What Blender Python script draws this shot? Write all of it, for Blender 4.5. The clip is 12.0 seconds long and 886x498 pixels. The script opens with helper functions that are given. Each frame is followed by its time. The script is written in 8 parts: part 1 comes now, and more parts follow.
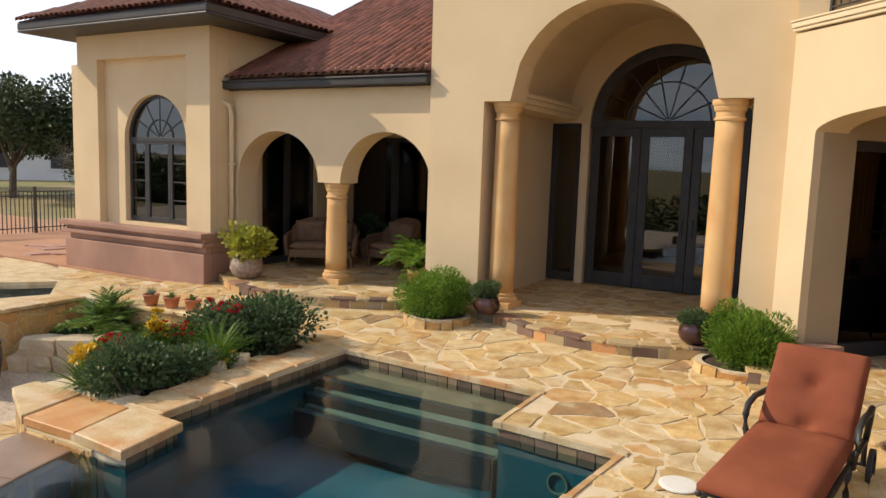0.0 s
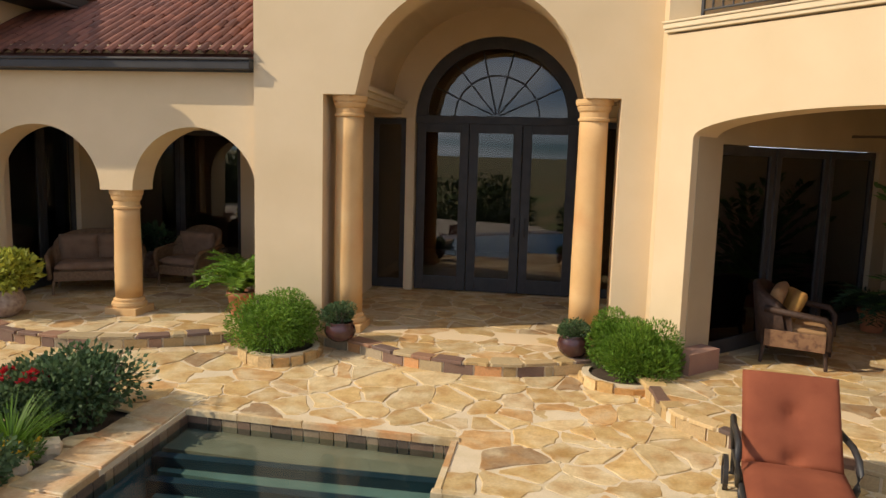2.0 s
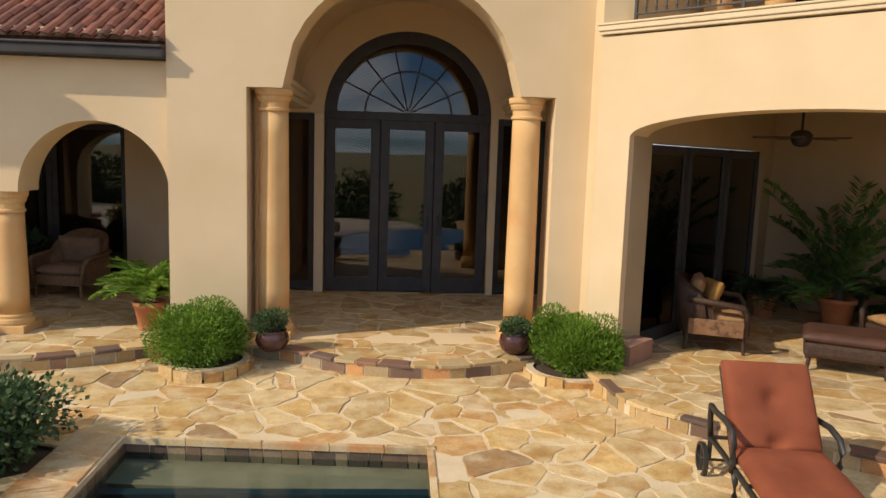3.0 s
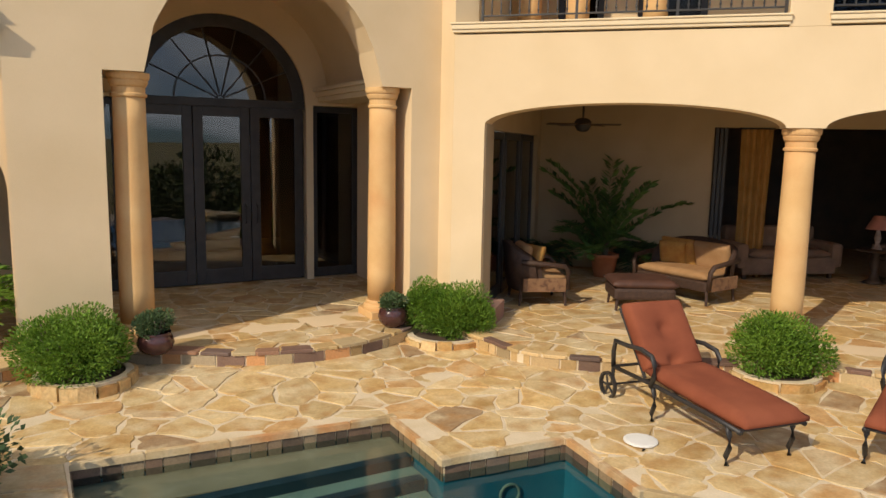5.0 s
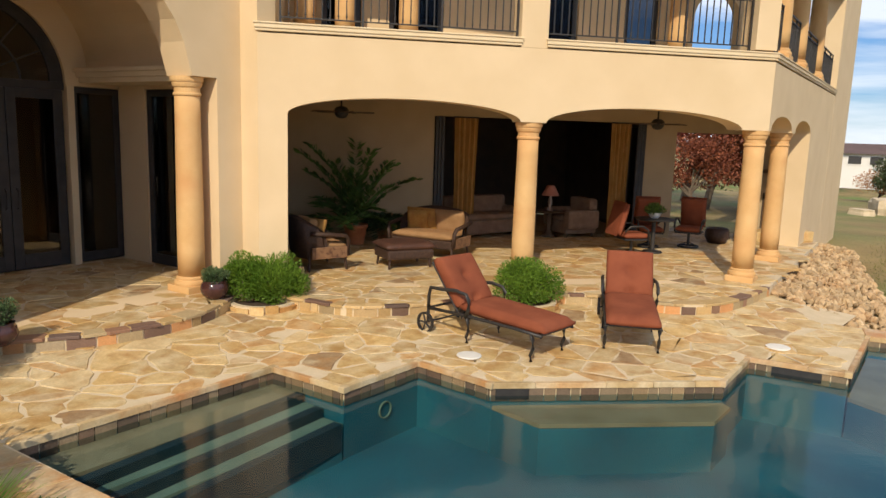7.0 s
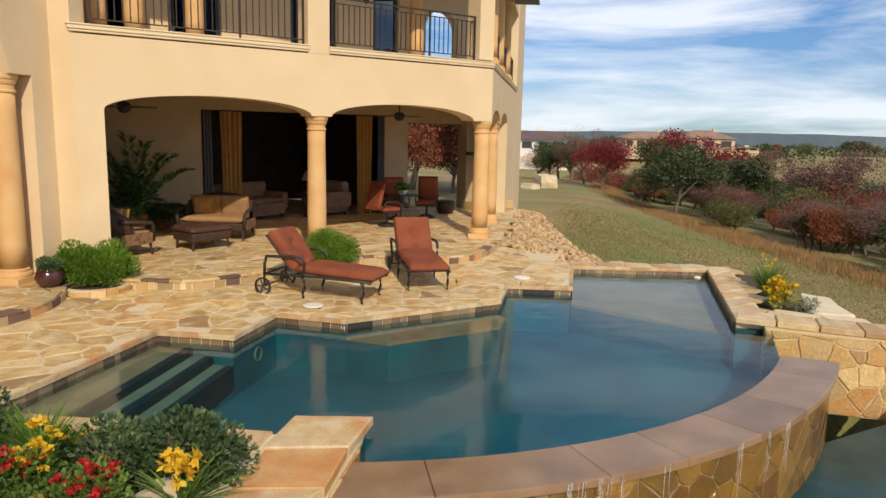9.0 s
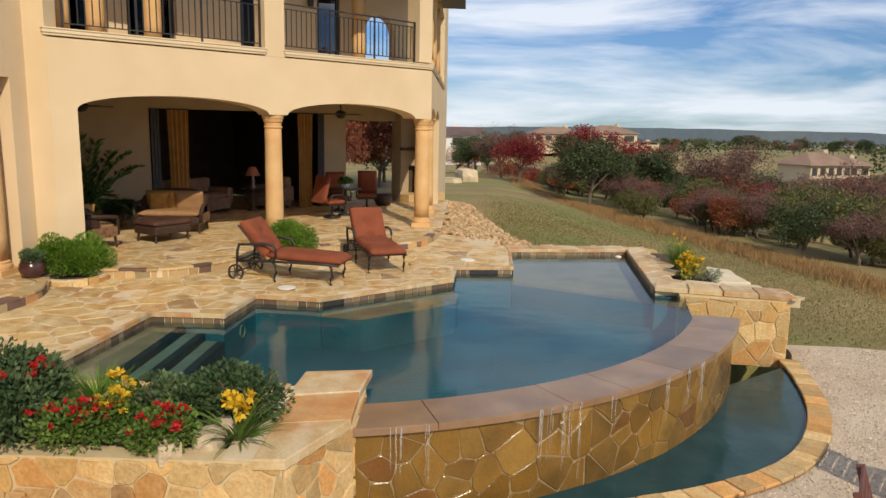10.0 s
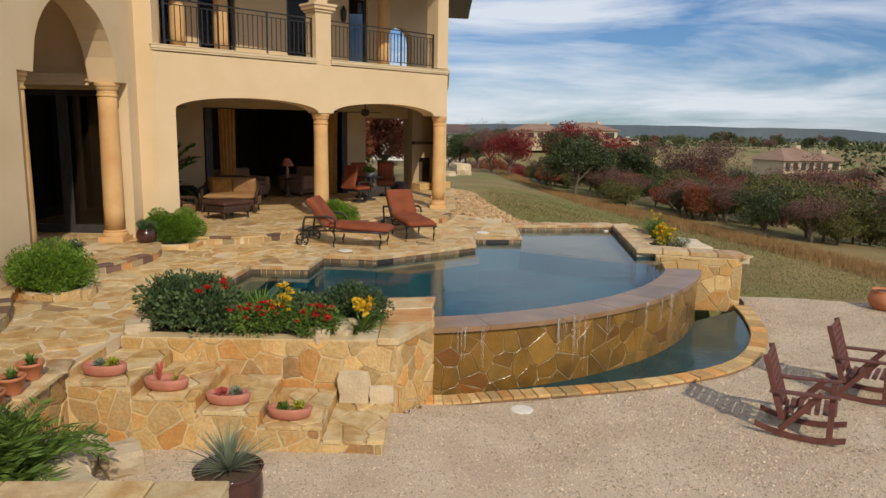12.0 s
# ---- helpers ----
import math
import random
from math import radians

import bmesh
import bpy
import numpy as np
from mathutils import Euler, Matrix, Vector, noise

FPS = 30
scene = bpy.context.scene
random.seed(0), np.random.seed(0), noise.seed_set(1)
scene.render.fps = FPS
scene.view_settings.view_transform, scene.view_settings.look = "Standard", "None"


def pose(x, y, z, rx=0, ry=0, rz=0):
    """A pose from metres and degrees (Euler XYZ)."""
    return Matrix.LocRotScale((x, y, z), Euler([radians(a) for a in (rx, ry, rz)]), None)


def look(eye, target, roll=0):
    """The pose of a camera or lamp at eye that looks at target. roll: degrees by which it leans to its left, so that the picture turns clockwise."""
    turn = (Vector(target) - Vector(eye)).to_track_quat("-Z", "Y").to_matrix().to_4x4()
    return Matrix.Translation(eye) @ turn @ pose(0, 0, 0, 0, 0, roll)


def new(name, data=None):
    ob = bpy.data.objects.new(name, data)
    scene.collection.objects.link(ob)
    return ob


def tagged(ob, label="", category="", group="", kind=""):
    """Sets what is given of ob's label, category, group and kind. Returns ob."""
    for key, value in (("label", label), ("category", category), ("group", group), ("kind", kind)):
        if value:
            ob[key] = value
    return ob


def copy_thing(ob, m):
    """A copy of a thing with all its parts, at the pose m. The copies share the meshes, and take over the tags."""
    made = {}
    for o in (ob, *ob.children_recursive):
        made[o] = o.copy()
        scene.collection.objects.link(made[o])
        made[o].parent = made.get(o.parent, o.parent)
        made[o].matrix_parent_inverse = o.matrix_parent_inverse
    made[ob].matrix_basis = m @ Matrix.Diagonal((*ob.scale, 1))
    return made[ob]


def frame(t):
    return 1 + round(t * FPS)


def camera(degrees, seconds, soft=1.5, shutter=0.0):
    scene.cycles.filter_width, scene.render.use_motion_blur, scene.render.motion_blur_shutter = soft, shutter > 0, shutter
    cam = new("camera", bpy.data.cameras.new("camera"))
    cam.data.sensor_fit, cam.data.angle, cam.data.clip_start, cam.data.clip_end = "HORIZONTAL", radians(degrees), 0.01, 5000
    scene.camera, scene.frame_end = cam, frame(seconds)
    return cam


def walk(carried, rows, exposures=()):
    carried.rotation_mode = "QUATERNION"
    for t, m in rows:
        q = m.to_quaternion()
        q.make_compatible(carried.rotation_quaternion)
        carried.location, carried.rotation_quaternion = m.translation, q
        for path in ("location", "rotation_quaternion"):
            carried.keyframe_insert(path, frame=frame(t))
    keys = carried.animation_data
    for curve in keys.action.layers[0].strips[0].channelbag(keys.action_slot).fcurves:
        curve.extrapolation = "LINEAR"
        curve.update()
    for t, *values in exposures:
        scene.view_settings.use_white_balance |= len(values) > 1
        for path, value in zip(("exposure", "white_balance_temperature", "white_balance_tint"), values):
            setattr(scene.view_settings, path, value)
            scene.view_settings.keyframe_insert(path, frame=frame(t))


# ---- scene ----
cam = camera(63.2, 12.0)
PATH = [
    (0, (0.043, -0.047, 2.365), (-0.93, 1.684, 2.129), 1.9),
    (0.5, (-0.375, 0.145, 2.418), (-1.203, 1.949, 2.177), 1.8),
    (1, (-0.815, 0.326, 2.451), (-1.481, 2.196, 2.209), 1.7),
    (1.5, (-1.319, 0.522, 2.517), (-1.805, 2.445, 2.265), 1.6),
    (2, (-1.846, 0.684, 2.563), (-2.141, 2.645, 2.305), 1.6),
    (2.5, (-2.377, 0.789, 2.573), (-2.47, 2.77, 2.314), 1.7),
    (3, (-2.936, 0.849, 2.564), (-2.815, 2.828, 2.305), 1.8),
    (5, (-5.389, 0.968, 2.551), (-4.427, 2.698, 2.267), 1.1),
    (5.5, (-6.021, 0.965, 2.555), (-4.873, 2.576, 2.264), 1.1),
    (6, (-6.711, 0.91, 2.629), (-5.38, 2.37, 2.319), 1.2),
    (6.5, (-7.393, 1.001, 2.644), (-5.888, 2.279, 2.326), 1.7),
    (7, (-8.049, 1.14, 2.667), (-6.397, 2.22, 2.341), 1.9),
    (9, (-10.933, 1.952, 2.648), (-8.982, 2.244, 2.319), 1.3),
    (9.5, (-11.627, 2.269, 2.652), (-9.659, 2.409, 2.32), 1.3),
    (10, (-12.342, 2.532, 2.66), (-10.371, 2.585, 2.325), 1.1),
    (10.5, (-13.186, 2.721, 2.693), (-11.215, 2.74, 2.353), 1.1),
    (11, (-14.009, 2.925, 2.681), (-12.038, 2.935, 2.34), 1.0),
    (11.5, (-14.787, 3.148, 2.66), (-12.816, 3.156, 2.318), 1.0),
    (12, (-15.499, 3.372, 2.61), (-13.528, 3.374, 2.269), 1.0),
]
walk(cam, [(t, look(eye, target, roll)) for t, eye, target, roll in PATH], [(0.0, 0.16), (3.0, 0.07), (6.5, 0.00), (9.5, -0.11), (12.0, -0.38)])

# ------------------------------------------------------------------ light
SUN_DIR = Vector((0.86, 0.36, -0.67)).normalized()
world = bpy.data.worlds.new("sky")
scene.world = world
world.use_nodes = True
wn, wl = world.node_tree.nodes, world.node_tree.links
wn.clear()
w_out = wn.new("ShaderNodeOutputWorld")
w_bg = wn.new("ShaderNodeBackground")
w_sky = wn.new("ShaderNodeTexSky")
w_sky.sky_type = "NISHITA"
w_sky.sun_disc = False
w_sky.sun_elevation = math.asin(-SUN_DIR.z)
w_sky.sun_rotation = math.atan2(-SUN_DIR.x, -SUN_DIR.y)
w_sky.air_density, w_sky.dust_density, w_sky.ozone_density = 1.0, 0.0, 3.0
w_tc = wn.new("ShaderNodeTexCoord")
w_map = wn.new("ShaderNodeMapping")
w_map.inputs["Scale"].default_value = (1.6, 1.1, 9.0)
w_map.inputs["Rotation"].default_value = (0.06, 0.0, 0.4)
w_noise = wn.new("ShaderNodeTexNoise")
w_noise.inputs["Scale"].default_value = 1.7
w_noise.inputs["Detail"].default_value = 8.0
w_noise.inputs["Roughness"].default_value = 0.55
w_noise.inputs["Distortion"].default_value = 0.6
w_ramp = wn.new("ShaderNodeValToRGB")
w_ramp.color_ramp.elements[0].position, w_ramp.color_ramp.elements[1].position = 0.38, 0.58
w_ramp.color_ramp.elements[1].color = (0.85, 0.85, 0.85, 1)
w_mix = wn.new("ShaderNodeMixRGB")
w_mix.inputs["Color2"].default_value = (12.0, 12.6, 13.5, 1)
w_bg.inputs["Strength"].default_value = 0.085
wl.new(w_tc.outputs["Generated"], w_map.inputs["Vector"])
wl.new(w_map.outputs["Vector"], w_noise.inputs["Vector"])
wl.new(w_noise.outputs["Fac"], w_ramp.inputs["Fac"])
w_dot = wn.new("ShaderNodeVectorMath")          # the overcast bank in the north-west
w_dot.operation = "DOT_PRODUCT"
w_dot.inputs[1].default_value = (-0.82, 0.57, 0.0)
wl.new(w_tc.outputs["Generated"], w_dot.inputs[0])
w_bank = wn.new("ShaderNodeMapRange")
w_bank.inputs["From Min"].default_value, w_bank.inputs["From Max"].default_value = 0.35, 0.9
w_bank.inputs["To Max"].default_value = 0.9
wl.new(w_dot.outputs["Value"], w_bank.inputs["Value"])
w_max = wn.new("ShaderNodeMath")
w_max.operation = "MAXIMUM"
wl.new(w_ramp.outputs["Color"], w_max.inputs[0])
wl.new(w_bank.outputs["Result"], w_max.inputs[1])
wl.new(w_max.outputs[0], w_mix.inputs["Fac"])
w_tint = wn.new("ShaderNodeMixRGB")
w_tint.blend_type = "MULTIPLY"
w_tint.inputs["Fac"].default_value = 1.0
w_tint.inputs["Color2"].default_value = (0.72, 0.92, 1.22, 1)
w_sep = wn.new("ShaderNodeSeparateXYZ")
w_low = wn.new("ShaderNodeValToRGB")
w_low.color_ramp.elements[0].color, w_low.color_ramp.elements[1].color = (0.45, 0.66, 1.0, 1), (0.72, 0.92, 1.22, 1)
w_low.color_ramp.elements[1].position = 0.22
wl.new(w_tc.outputs["Generated"], w_sep.inputs[0])
wl.new(w_sep.outputs["Z"], w_low.inputs["Fac"])
wl.new(w_low.outputs["Color"], w_tint.inputs["Color2"])
wl.new(w_sky.outputs["Color"], w_tint.inputs["Color1"])
wl.new(w_tint.outputs["Color"], w_mix.inputs["Color1"])
wl.new(w_mix.outputs["Color"], w_bg.inputs["Color"])
wl.new(w_bg.outputs["Background"], w_out.inputs["Surface"])

sun = new("sun", bpy.data.lights.new("sun", "SUN"))
sun.data.energy, sun.data.angle, sun.data.color = 3.7, radians(0.6), (1.0, 0.855, 0.65)
sun.matrix_world = look((0, 0, 30), Vector((0, 0, 30)) + SUN_DIR)


# ------------------------------------------------------------------ materials
def ramp_node(nt, stops, constant=False):
    r = nt.nodes.new("ShaderNodeValToRGB")
    els = r.color_ramp.elements
    while len(els) < len(stops):
        els.new(0.5)
    for e, (p, c) in zip(els, stops):
        e.position, e.color = p, (*c, 1)
    if constant:
        r.color_ramp.interpolation = "CONSTANT"
    return r


def surface(name, a, b, scale=3.0, fine=60.0, rough=0.8, bump=0.2, bump_dist=0.01, metal=0.0,
            per_piece=0.0, spec=0.4, stain=None, stain_scale=0.7, stain_amount=0.5, stops=None, fine_amount=0.35, piece_mix=0.56, smear=None, smear_scale=5.0, smear_amount=0.6):
    """Two-scale mottled surface; per_piece shifts value by piece; stops colours whole pieces from a ramp."""
    m = bpy.data.materials.new(name)
    m.use_nodes = True
    nt = m.node_tree
    n, l = nt.nodes, nt.links
    bs = n["Principled BSDF"]
    tc = n.new("ShaderNodeTexCoord")
    n1, n2 = n.new("ShaderNodeTexNoise"), n.new("ShaderNodeTexNoise")
    n1.inputs["Scale"].default_value, n1.inputs["Detail"].default_value = scale, 5
    n2.inputs["Scale"].default_value, n2.inputs["Detail"].default_value = fine, 3
    geo = n.new("ShaderNodeNewGeometry")
    l.new(geo.outputs["Position"], n1.inputs["Vector"])
    l.new(geo.outputs["Position"], n2.inputs["Vector"])
    r1 = ramp_node(nt, [(0.3, a), (0.7, b)])
    l.new(n1.outputs["Fac"], r1.inputs["Fac"])
    col = r1.outputs["Color"]
    if stops or per_piece:
        oi = n.new("ShaderNodeObjectInfo")
        add = n.new("ShaderNodeMath")
        add.operation = "ADD"
        fr = n.new("ShaderNodeMath")
        fr.operation = "FRACT"
        l.new(oi.outputs["Random"], add.inputs[0])
        l.new(geo.outputs["Random Per Island"], add.inputs[1])
        l.new(add.outputs[0], fr.inputs[0])
        if stops:
            rs = ramp_node(nt, stops, True)
            l.new(fr.outputs[0], rs.inputs["Fac"])
            mx = n.new("ShaderNodeMixRGB")
            mx.inputs["Fac"].default_value = piece_mix
            l.new(col, mx.inputs["Color1"])
            l.new(rs.outputs["Color"], mx.inputs["Color2"])
            col = mx.outputs["Color"]
        if per_piece:
            mr = n.new("ShaderNodeMapRange")
            mr.inputs["To Min"].default_value, mr.inputs["To Max"].default_value = 1 - per_piece, 1 + per_piece
            fr2 = n.new("ShaderNodeMath")
            fr2.operation = "MULTIPLY"
            fr2.inputs[1].default_value = 7.31
            fr3 = n.new("ShaderNodeMath")
            fr3.operation = "FRACT"
            l.new(fr.outputs[0], fr2.inputs[0])
            l.new(fr2.outputs[0], fr3.inputs[0])
            l.new(fr3.outputs[0], mr.inputs["Value"])
            hv = n.new("ShaderNodeHueSaturation")
            l.new(mr.outputs["Result"], hv.inputs["Value"])
            l.new(col, hv.inputs["Color"])
            col = hv.outputs["Color"]
    for stain, stain_scale, stain_amount in ((stain, stain_scale, stain_amount), (smear, smear_scale, smear_amount)):
        if stain is None:
            continue
        n3 = n.new("ShaderNodeTexNoise")
        n3.inputs["Scale"].default_value, n3.inputs["Detail"].default_value = stain_scale, 6
        l.new(geo.outputs["Position"], n3.inputs["Vector"])
        r3 = ramp_node(nt, [(0.48, (0, 0, 0)), (0.72, (stain_amount,) * 3)])
        l.new(n3.outputs["Fac"], r3.inputs["Fac"])
        mx = n.new("ShaderNodeMixRGB")
        mx.inputs["Color2"].default_value = (*stain, 1)
        l.new(r3.outputs["Color"], mx.inputs["Fac"])
        l.new(col, mx.inputs["Color1"])
        col = mx.outputs["Color"]
    mf = n.new("ShaderNodeMapRange")
    mf.inputs["To Min"].default_value, mf.inputs["To Max"].default_value = 1 - fine_amount, 1 + fine_amount
    l.new(n2.outputs["Fac"], mf.inputs["Value"])
    hs = n.new("ShaderNodeHueSaturation")
    l.new(mf.outputs["Result"], hs.inputs["Value"])
    l.new(col, hs.inputs["Color"])
    l.new(hs.outputs["Color"], bs.inputs["Base Color"])
    bs.inputs["Roughness"].default_value, bs.inputs["Metallic"].default_value = rough, metal
    bs.inputs["Specular IOR Level"].default_value = spec
    if bump:
        bp = n.new("ShaderNodeBump")
        bp.inputs["Strength"].default_value, bp.inputs["Distance"].default_value = bump, bump_dist
        l.new(n2.outputs["Fac"], bp.inputs["Height"])
        l.new(bp.outputs["Normal"], bs.inputs["Normal"])
    return m


FLAG = [(0.0, (0.58, 0.39, 0.15)), (0.22, (0.62, 0.46, 0.22)), (0.40, (0.52, 0.32, 0.11)), (0.58, (0.64, 0.52, 0.31)),
        (0.70, (0.55, 0.42, 0.22)), (0.82, (0.58, 0.30, 0.11)), (0.91, (0.46, 0.36, 0.24)), (0.965, (0.20, 0.11, 0.08))]
RISER = [(0.0, (0.50, 0.33, 0.13)), (0.22, (0.60, 0.27, 0.09)), (0.40, (0.42, 0.32, 0.17)), (0.56, (0.54, 0.38, 0.18)), (0.70, (0.09, 0.04, 0.042)), (0.82, (0.26, 0.13, 0.08)), (0.92, (0.30, 0.25, 0.17))]
WALLST = [(0.0, (0.54, 0.34, 0.12)), (0.2, (0.58, 0.42, 0.20)), (0.4, (0.60, 0.27, 0.07)), (0.55, (0.44, 0.32, 0.15)), (0.72, (0.62, 0.46, 0.24)), (0.86, (0.42, 0.25, 0.11)), (0.95, (0.28, 0.15, 0.08))]
WEIRST = [(0.0, (0.21, 0.115, 0.02)), (0.3, (0.15, 0.08, 0.018)), (0.55, (0.25, 0.15, 0.035)), (0.8, (0.12, 0.075, 0.025)), (0.93, (0.20, 0.07, 0.02))]
STUCCO = surface("cream_stucco", (0.68, 0.525, 0.325), (0.74, 0.58, 0.375), 1.2, 140, 0.93, 0.25, 0.004, stain=(0.60, 0.45, 0.27), stain_scale=0.5, stain_amount=0.35, spec=0.2, fine_amount=0.06)
TRIM = surface("cream_cast_stone", (0.70, 0.56, 0.36), (0.74, 0.61, 0.41), 2.5, 90, 0.85, 0.1, 0.004, spec=0.25, fine_amount=0.06)
COLUMN = surface("tan_cast_stone", (0.62, 0.37, 0.155), (0.70, 0.46, 0.215), 2.6, 110, 0.8, 0.12, 0.004, stain=(0.62, 0.31, 0.13), stain_scale=1.6, stain_amount=0.5, spec=0.3, fine_amount=0.08)
PINK = surface("pink_sandstone", (0.36, 0.20, 0.145), (0.43, 0.26, 0.19), 2.0, 80, 0.85, 0.2, 0.005, stain=(0.2, 0.11, 0.09), fine_amount=0.12)
FLAGST = surface("tan_flagstone", (0.38, 0.225, 0.075), (0.68, 0.51, 0.27), 7.0, 38, 0.62, 0.5, 0.007, stops=FLAG, per_piece=0.16, stain=(0.40, 0.20, 0.06), stain_scale=4.5, stain_amount=0.75, fine_amount=0.25, piece_mix=0.5, smear=(0.68, 0.57, 0.36), smear_scale=3.2, smear_amount=0.75)
MORTAR = surface("pale_mortar", (0.60, 0.485, 0.31), (0.68, 0.56, 0.39), 4, 90, 0.95, 0.4, 0.006, fine_amount=0.15)
DARKMORTAR = surface("wet_mortar", (0.21, 0.145, 0.065), (0.33, 0.245, 0.13), 4, 90, 0.95, 0.4, 0.006)
RISERST = surface("riser_stone", (0.36, 0.25, 0.14), (0.46, 0.33, 0.2), 5, 60, 0.75, 0.5, 0.008, stops=RISER, per_piece=0.22, fine_amount=0.3, piece_mix=0.72)
WALLSTONE = surface("golden_wall_stone", (0.42, 0.25, 0.08), (0.62, 0.43, 0.20), 7, 28, 0.8, 0.8, 0.014, stops=WALLST, per_piece=0.25, stain=(0.56, 0.27, 0.08), stain_scale=4.5, stain_amount=0.6, fine_amount=0.3)
WEIRSTONE = surface("wet_amber_stone", (0.15, 0.078, 0.014), (0.29, 0.155, 0.035), 3, 30, 0.22, 0.5, 0.01, stops=WEIRST, per_piece=0.2, stain=(0.10, 0.06, 0.02), stain_scale=2.0, stain_amount=0.7, spec=0.5, fine_amount=0.2)
WETCAP = surface("wet_sandstone_cap", (0.17, 0.105, 0.06), (0.29, 0.185, 0.11), 2.2, 40, 0.3, 0.2, 0.004, per_piece=0.16, stain=(0.33, 0.17, 0.08), stain_scale=1.2, fine_amount=0.12)
PLASTER = surface("teal_pool_plaster", (0.008, 0.090, 0.120), (0.022, 0.170, 0.205), 0.9, 30, 0.7, 0.1, 0.01, fine_amount=0.2)
NOSE = surface("dark_slate_nosing_tile", (0.012, 0.030, 0.038), (0.025, 0.050, 0.058), 5, 40, 0.6, 0.1, 0.004, fine_amount=0.15)
TREADST = surface("pale_green_submerged_plaster", (0.15, 0.19, 0.13), (0.23, 0.27, 0.19), 2.5, 30, 0.7, 0.2, 0.01, fine_amount=0.15)
SHELFST = surface("submerged_stone", (0.26, 0.18, 0.095), (0.37, 0.27, 0.155), 2.5, 30, 0.7, 0.2, 0.01, fine_amount=0.15)
WALLMORTAR = surface("tan_wall_mortar", (0.55, 0.42, 0.23), (0.63, 0.50, 0.30), 4, 90, 0.95, 0.4, 0.006, fine_amount=0.15)
GRAVELM = surface("pale_decomposed_gravel", (0.54, 0.43, 0.31), (0.65, 0.54, 0.41), 1.3, 60, 0.95, 0.9, 0.02, stain=(0.40, 0.29, 0.21), stain_scale=0.6, stain_amount=0.4, fine_amount=0.45)
DIRT = surface("red_dirt", (0.36, 0.18, 0.10), (0.46, 0.26, 0.15), 1.0, 40, 0.95, 0.5, 0.02)
SOIL = surface("dark_soil", (0.06, 0.04, 0.025), (0.11, 0.075, 0.05), 5, 50, 0.95, 0.6, 0.02)
BRONZE = surface("dark_bronze_frame", (0.035, 0.034, 0.036), (0.055, 0.052, 0.052), 6, 80, 0.45, 0.05, 0.002, fine_amount=0.1)
IRON = surface("black_wrought_iron", (0.018, 0.017, 0.018), (0.035, 0.032, 0.03), 9, 120, 0.5, 0.2, 0.002, spec=0.5)
GUTTER = surface("dark_painted_gutter", (0.032, 0.029, 0.028), (0.05, 0.045, 0.043), 3, 60, 0.5, 0.05, 0.002)
ROOFT = surface("terracotta_roof_tile", (0.13, 0.045, 0.030), (0.21, 0.078, 0.046), 4, 50, 0.8, 0.3, 0.006, per_piece=0.35, stain=(0.14, 0.06, 0.05), stain_scale=1.0, stain_amount=0.55, fine_amount=0.2)
ROOM = surface("tan_interior_plaster", (0.30, 0.23, 0.15), (0.36, 0.28, 0.19), 1.2, 90, 0.9, 0.1, 0.003, fine_amount=0.06)
# wood brown for furniture; on room walls and ceilings it stands for shade
DARKROOM = surface("dark_wood_and_dim_room", (0.06, 0.035, 0.02), (0.11, 0.065, 0.035), 2.0, 40, 0.5, 0.1, 0.003)
# tan plaster, set darker than the outside stucco to carry the loggia's shade
LOGGIAP = surface("tan_shaded_loggia_plaster", (0.40, 0.31, 0.19), (0.46, 0.36, 0.23), 1.2, 90, 0.9, 0.1, 0.003, fine_amount=0.06)
TERRA = surface("terracotta_pot", (0.42, 0.15, 0.07), (0.52, 0.21, 0.10), 5, 60, 0.7, 0.15, 0.004, fine_amount=0.15)


def glass_mat(name, tint, gloss_rough=0.02, see=0.75, ior=1.5):
    m = bpy.data.materials.new(name)
    m.use_nodes = True
    n, l = m.node_tree.nodes, m.node_tree.links
    n.remove(n["Principled BSDF"])
    tr, gl, mx, fr = n.new("ShaderNodeBsdfTransparent"), n.new("ShaderNodeBsdfGlossy"), n.new("ShaderNodeMixShader"), n.new("ShaderNodeFresnel")
    tr.inputs["Color"].default_value = (*tint, 1)
    gl.inputs["Roughness"].default_value = gloss_rough
    fr.inputs["IOR"].default_value = ior
    l.new(fr.outputs["Fac"], mx.inputs["Fac"])
    l.new(tr.outputs[0], mx.inputs[1])
    l.new(gl.outputs[0], mx.inputs[2])
    l.new(mx.outputs[0], n["Material Output"].inputs["Surface"])
    return m, n, l, gl, fr


GLASS = glass_mat("tinted_window_glass", (0.42, 0.42, 0.42), 0.015, ior=2.0)[0]
DIMGLASS = glass_mat("dim_balcony_glass", (0.35, 0.35, 0.36), 0.03, ior=1.3)[0]
WATER, _n, _l, _gl, _fr = glass_mat("pool_water", (0.50, 0.73, 0.85), 0.075, ior=1.33)
_b, _t, _g = _n.new("ShaderNodeBump"), _n.new("ShaderNodeTexNoise"), _n.new("ShaderNodeNewGeometry")
_t.inputs["Scale"].default_value, _t.inputs["Detail"].default_value = 2.6, 3
_b.inputs["Strength"].default_value, _b.inputs["Distance"].default_value = 0.22, 0.02
_l.new(_g.outputs["Position"], _t.inputs["Vector"])
_l.new(_t.outputs["Fac"], _b.inputs["Height"])
_l.new(_b.outputs["Normal"], _gl.inputs["Normal"])
_l.new(_b.outputs["Normal"], _fr.inputs["Normal"])

TROUGHW = surface("dark_trough_water", (0.014, 0.045, 0.05), (0.026, 0.07, 0.075), 2.0, 7, 0.14, 0.2, 0.02, spec=0.12, fine_amount=0.1)


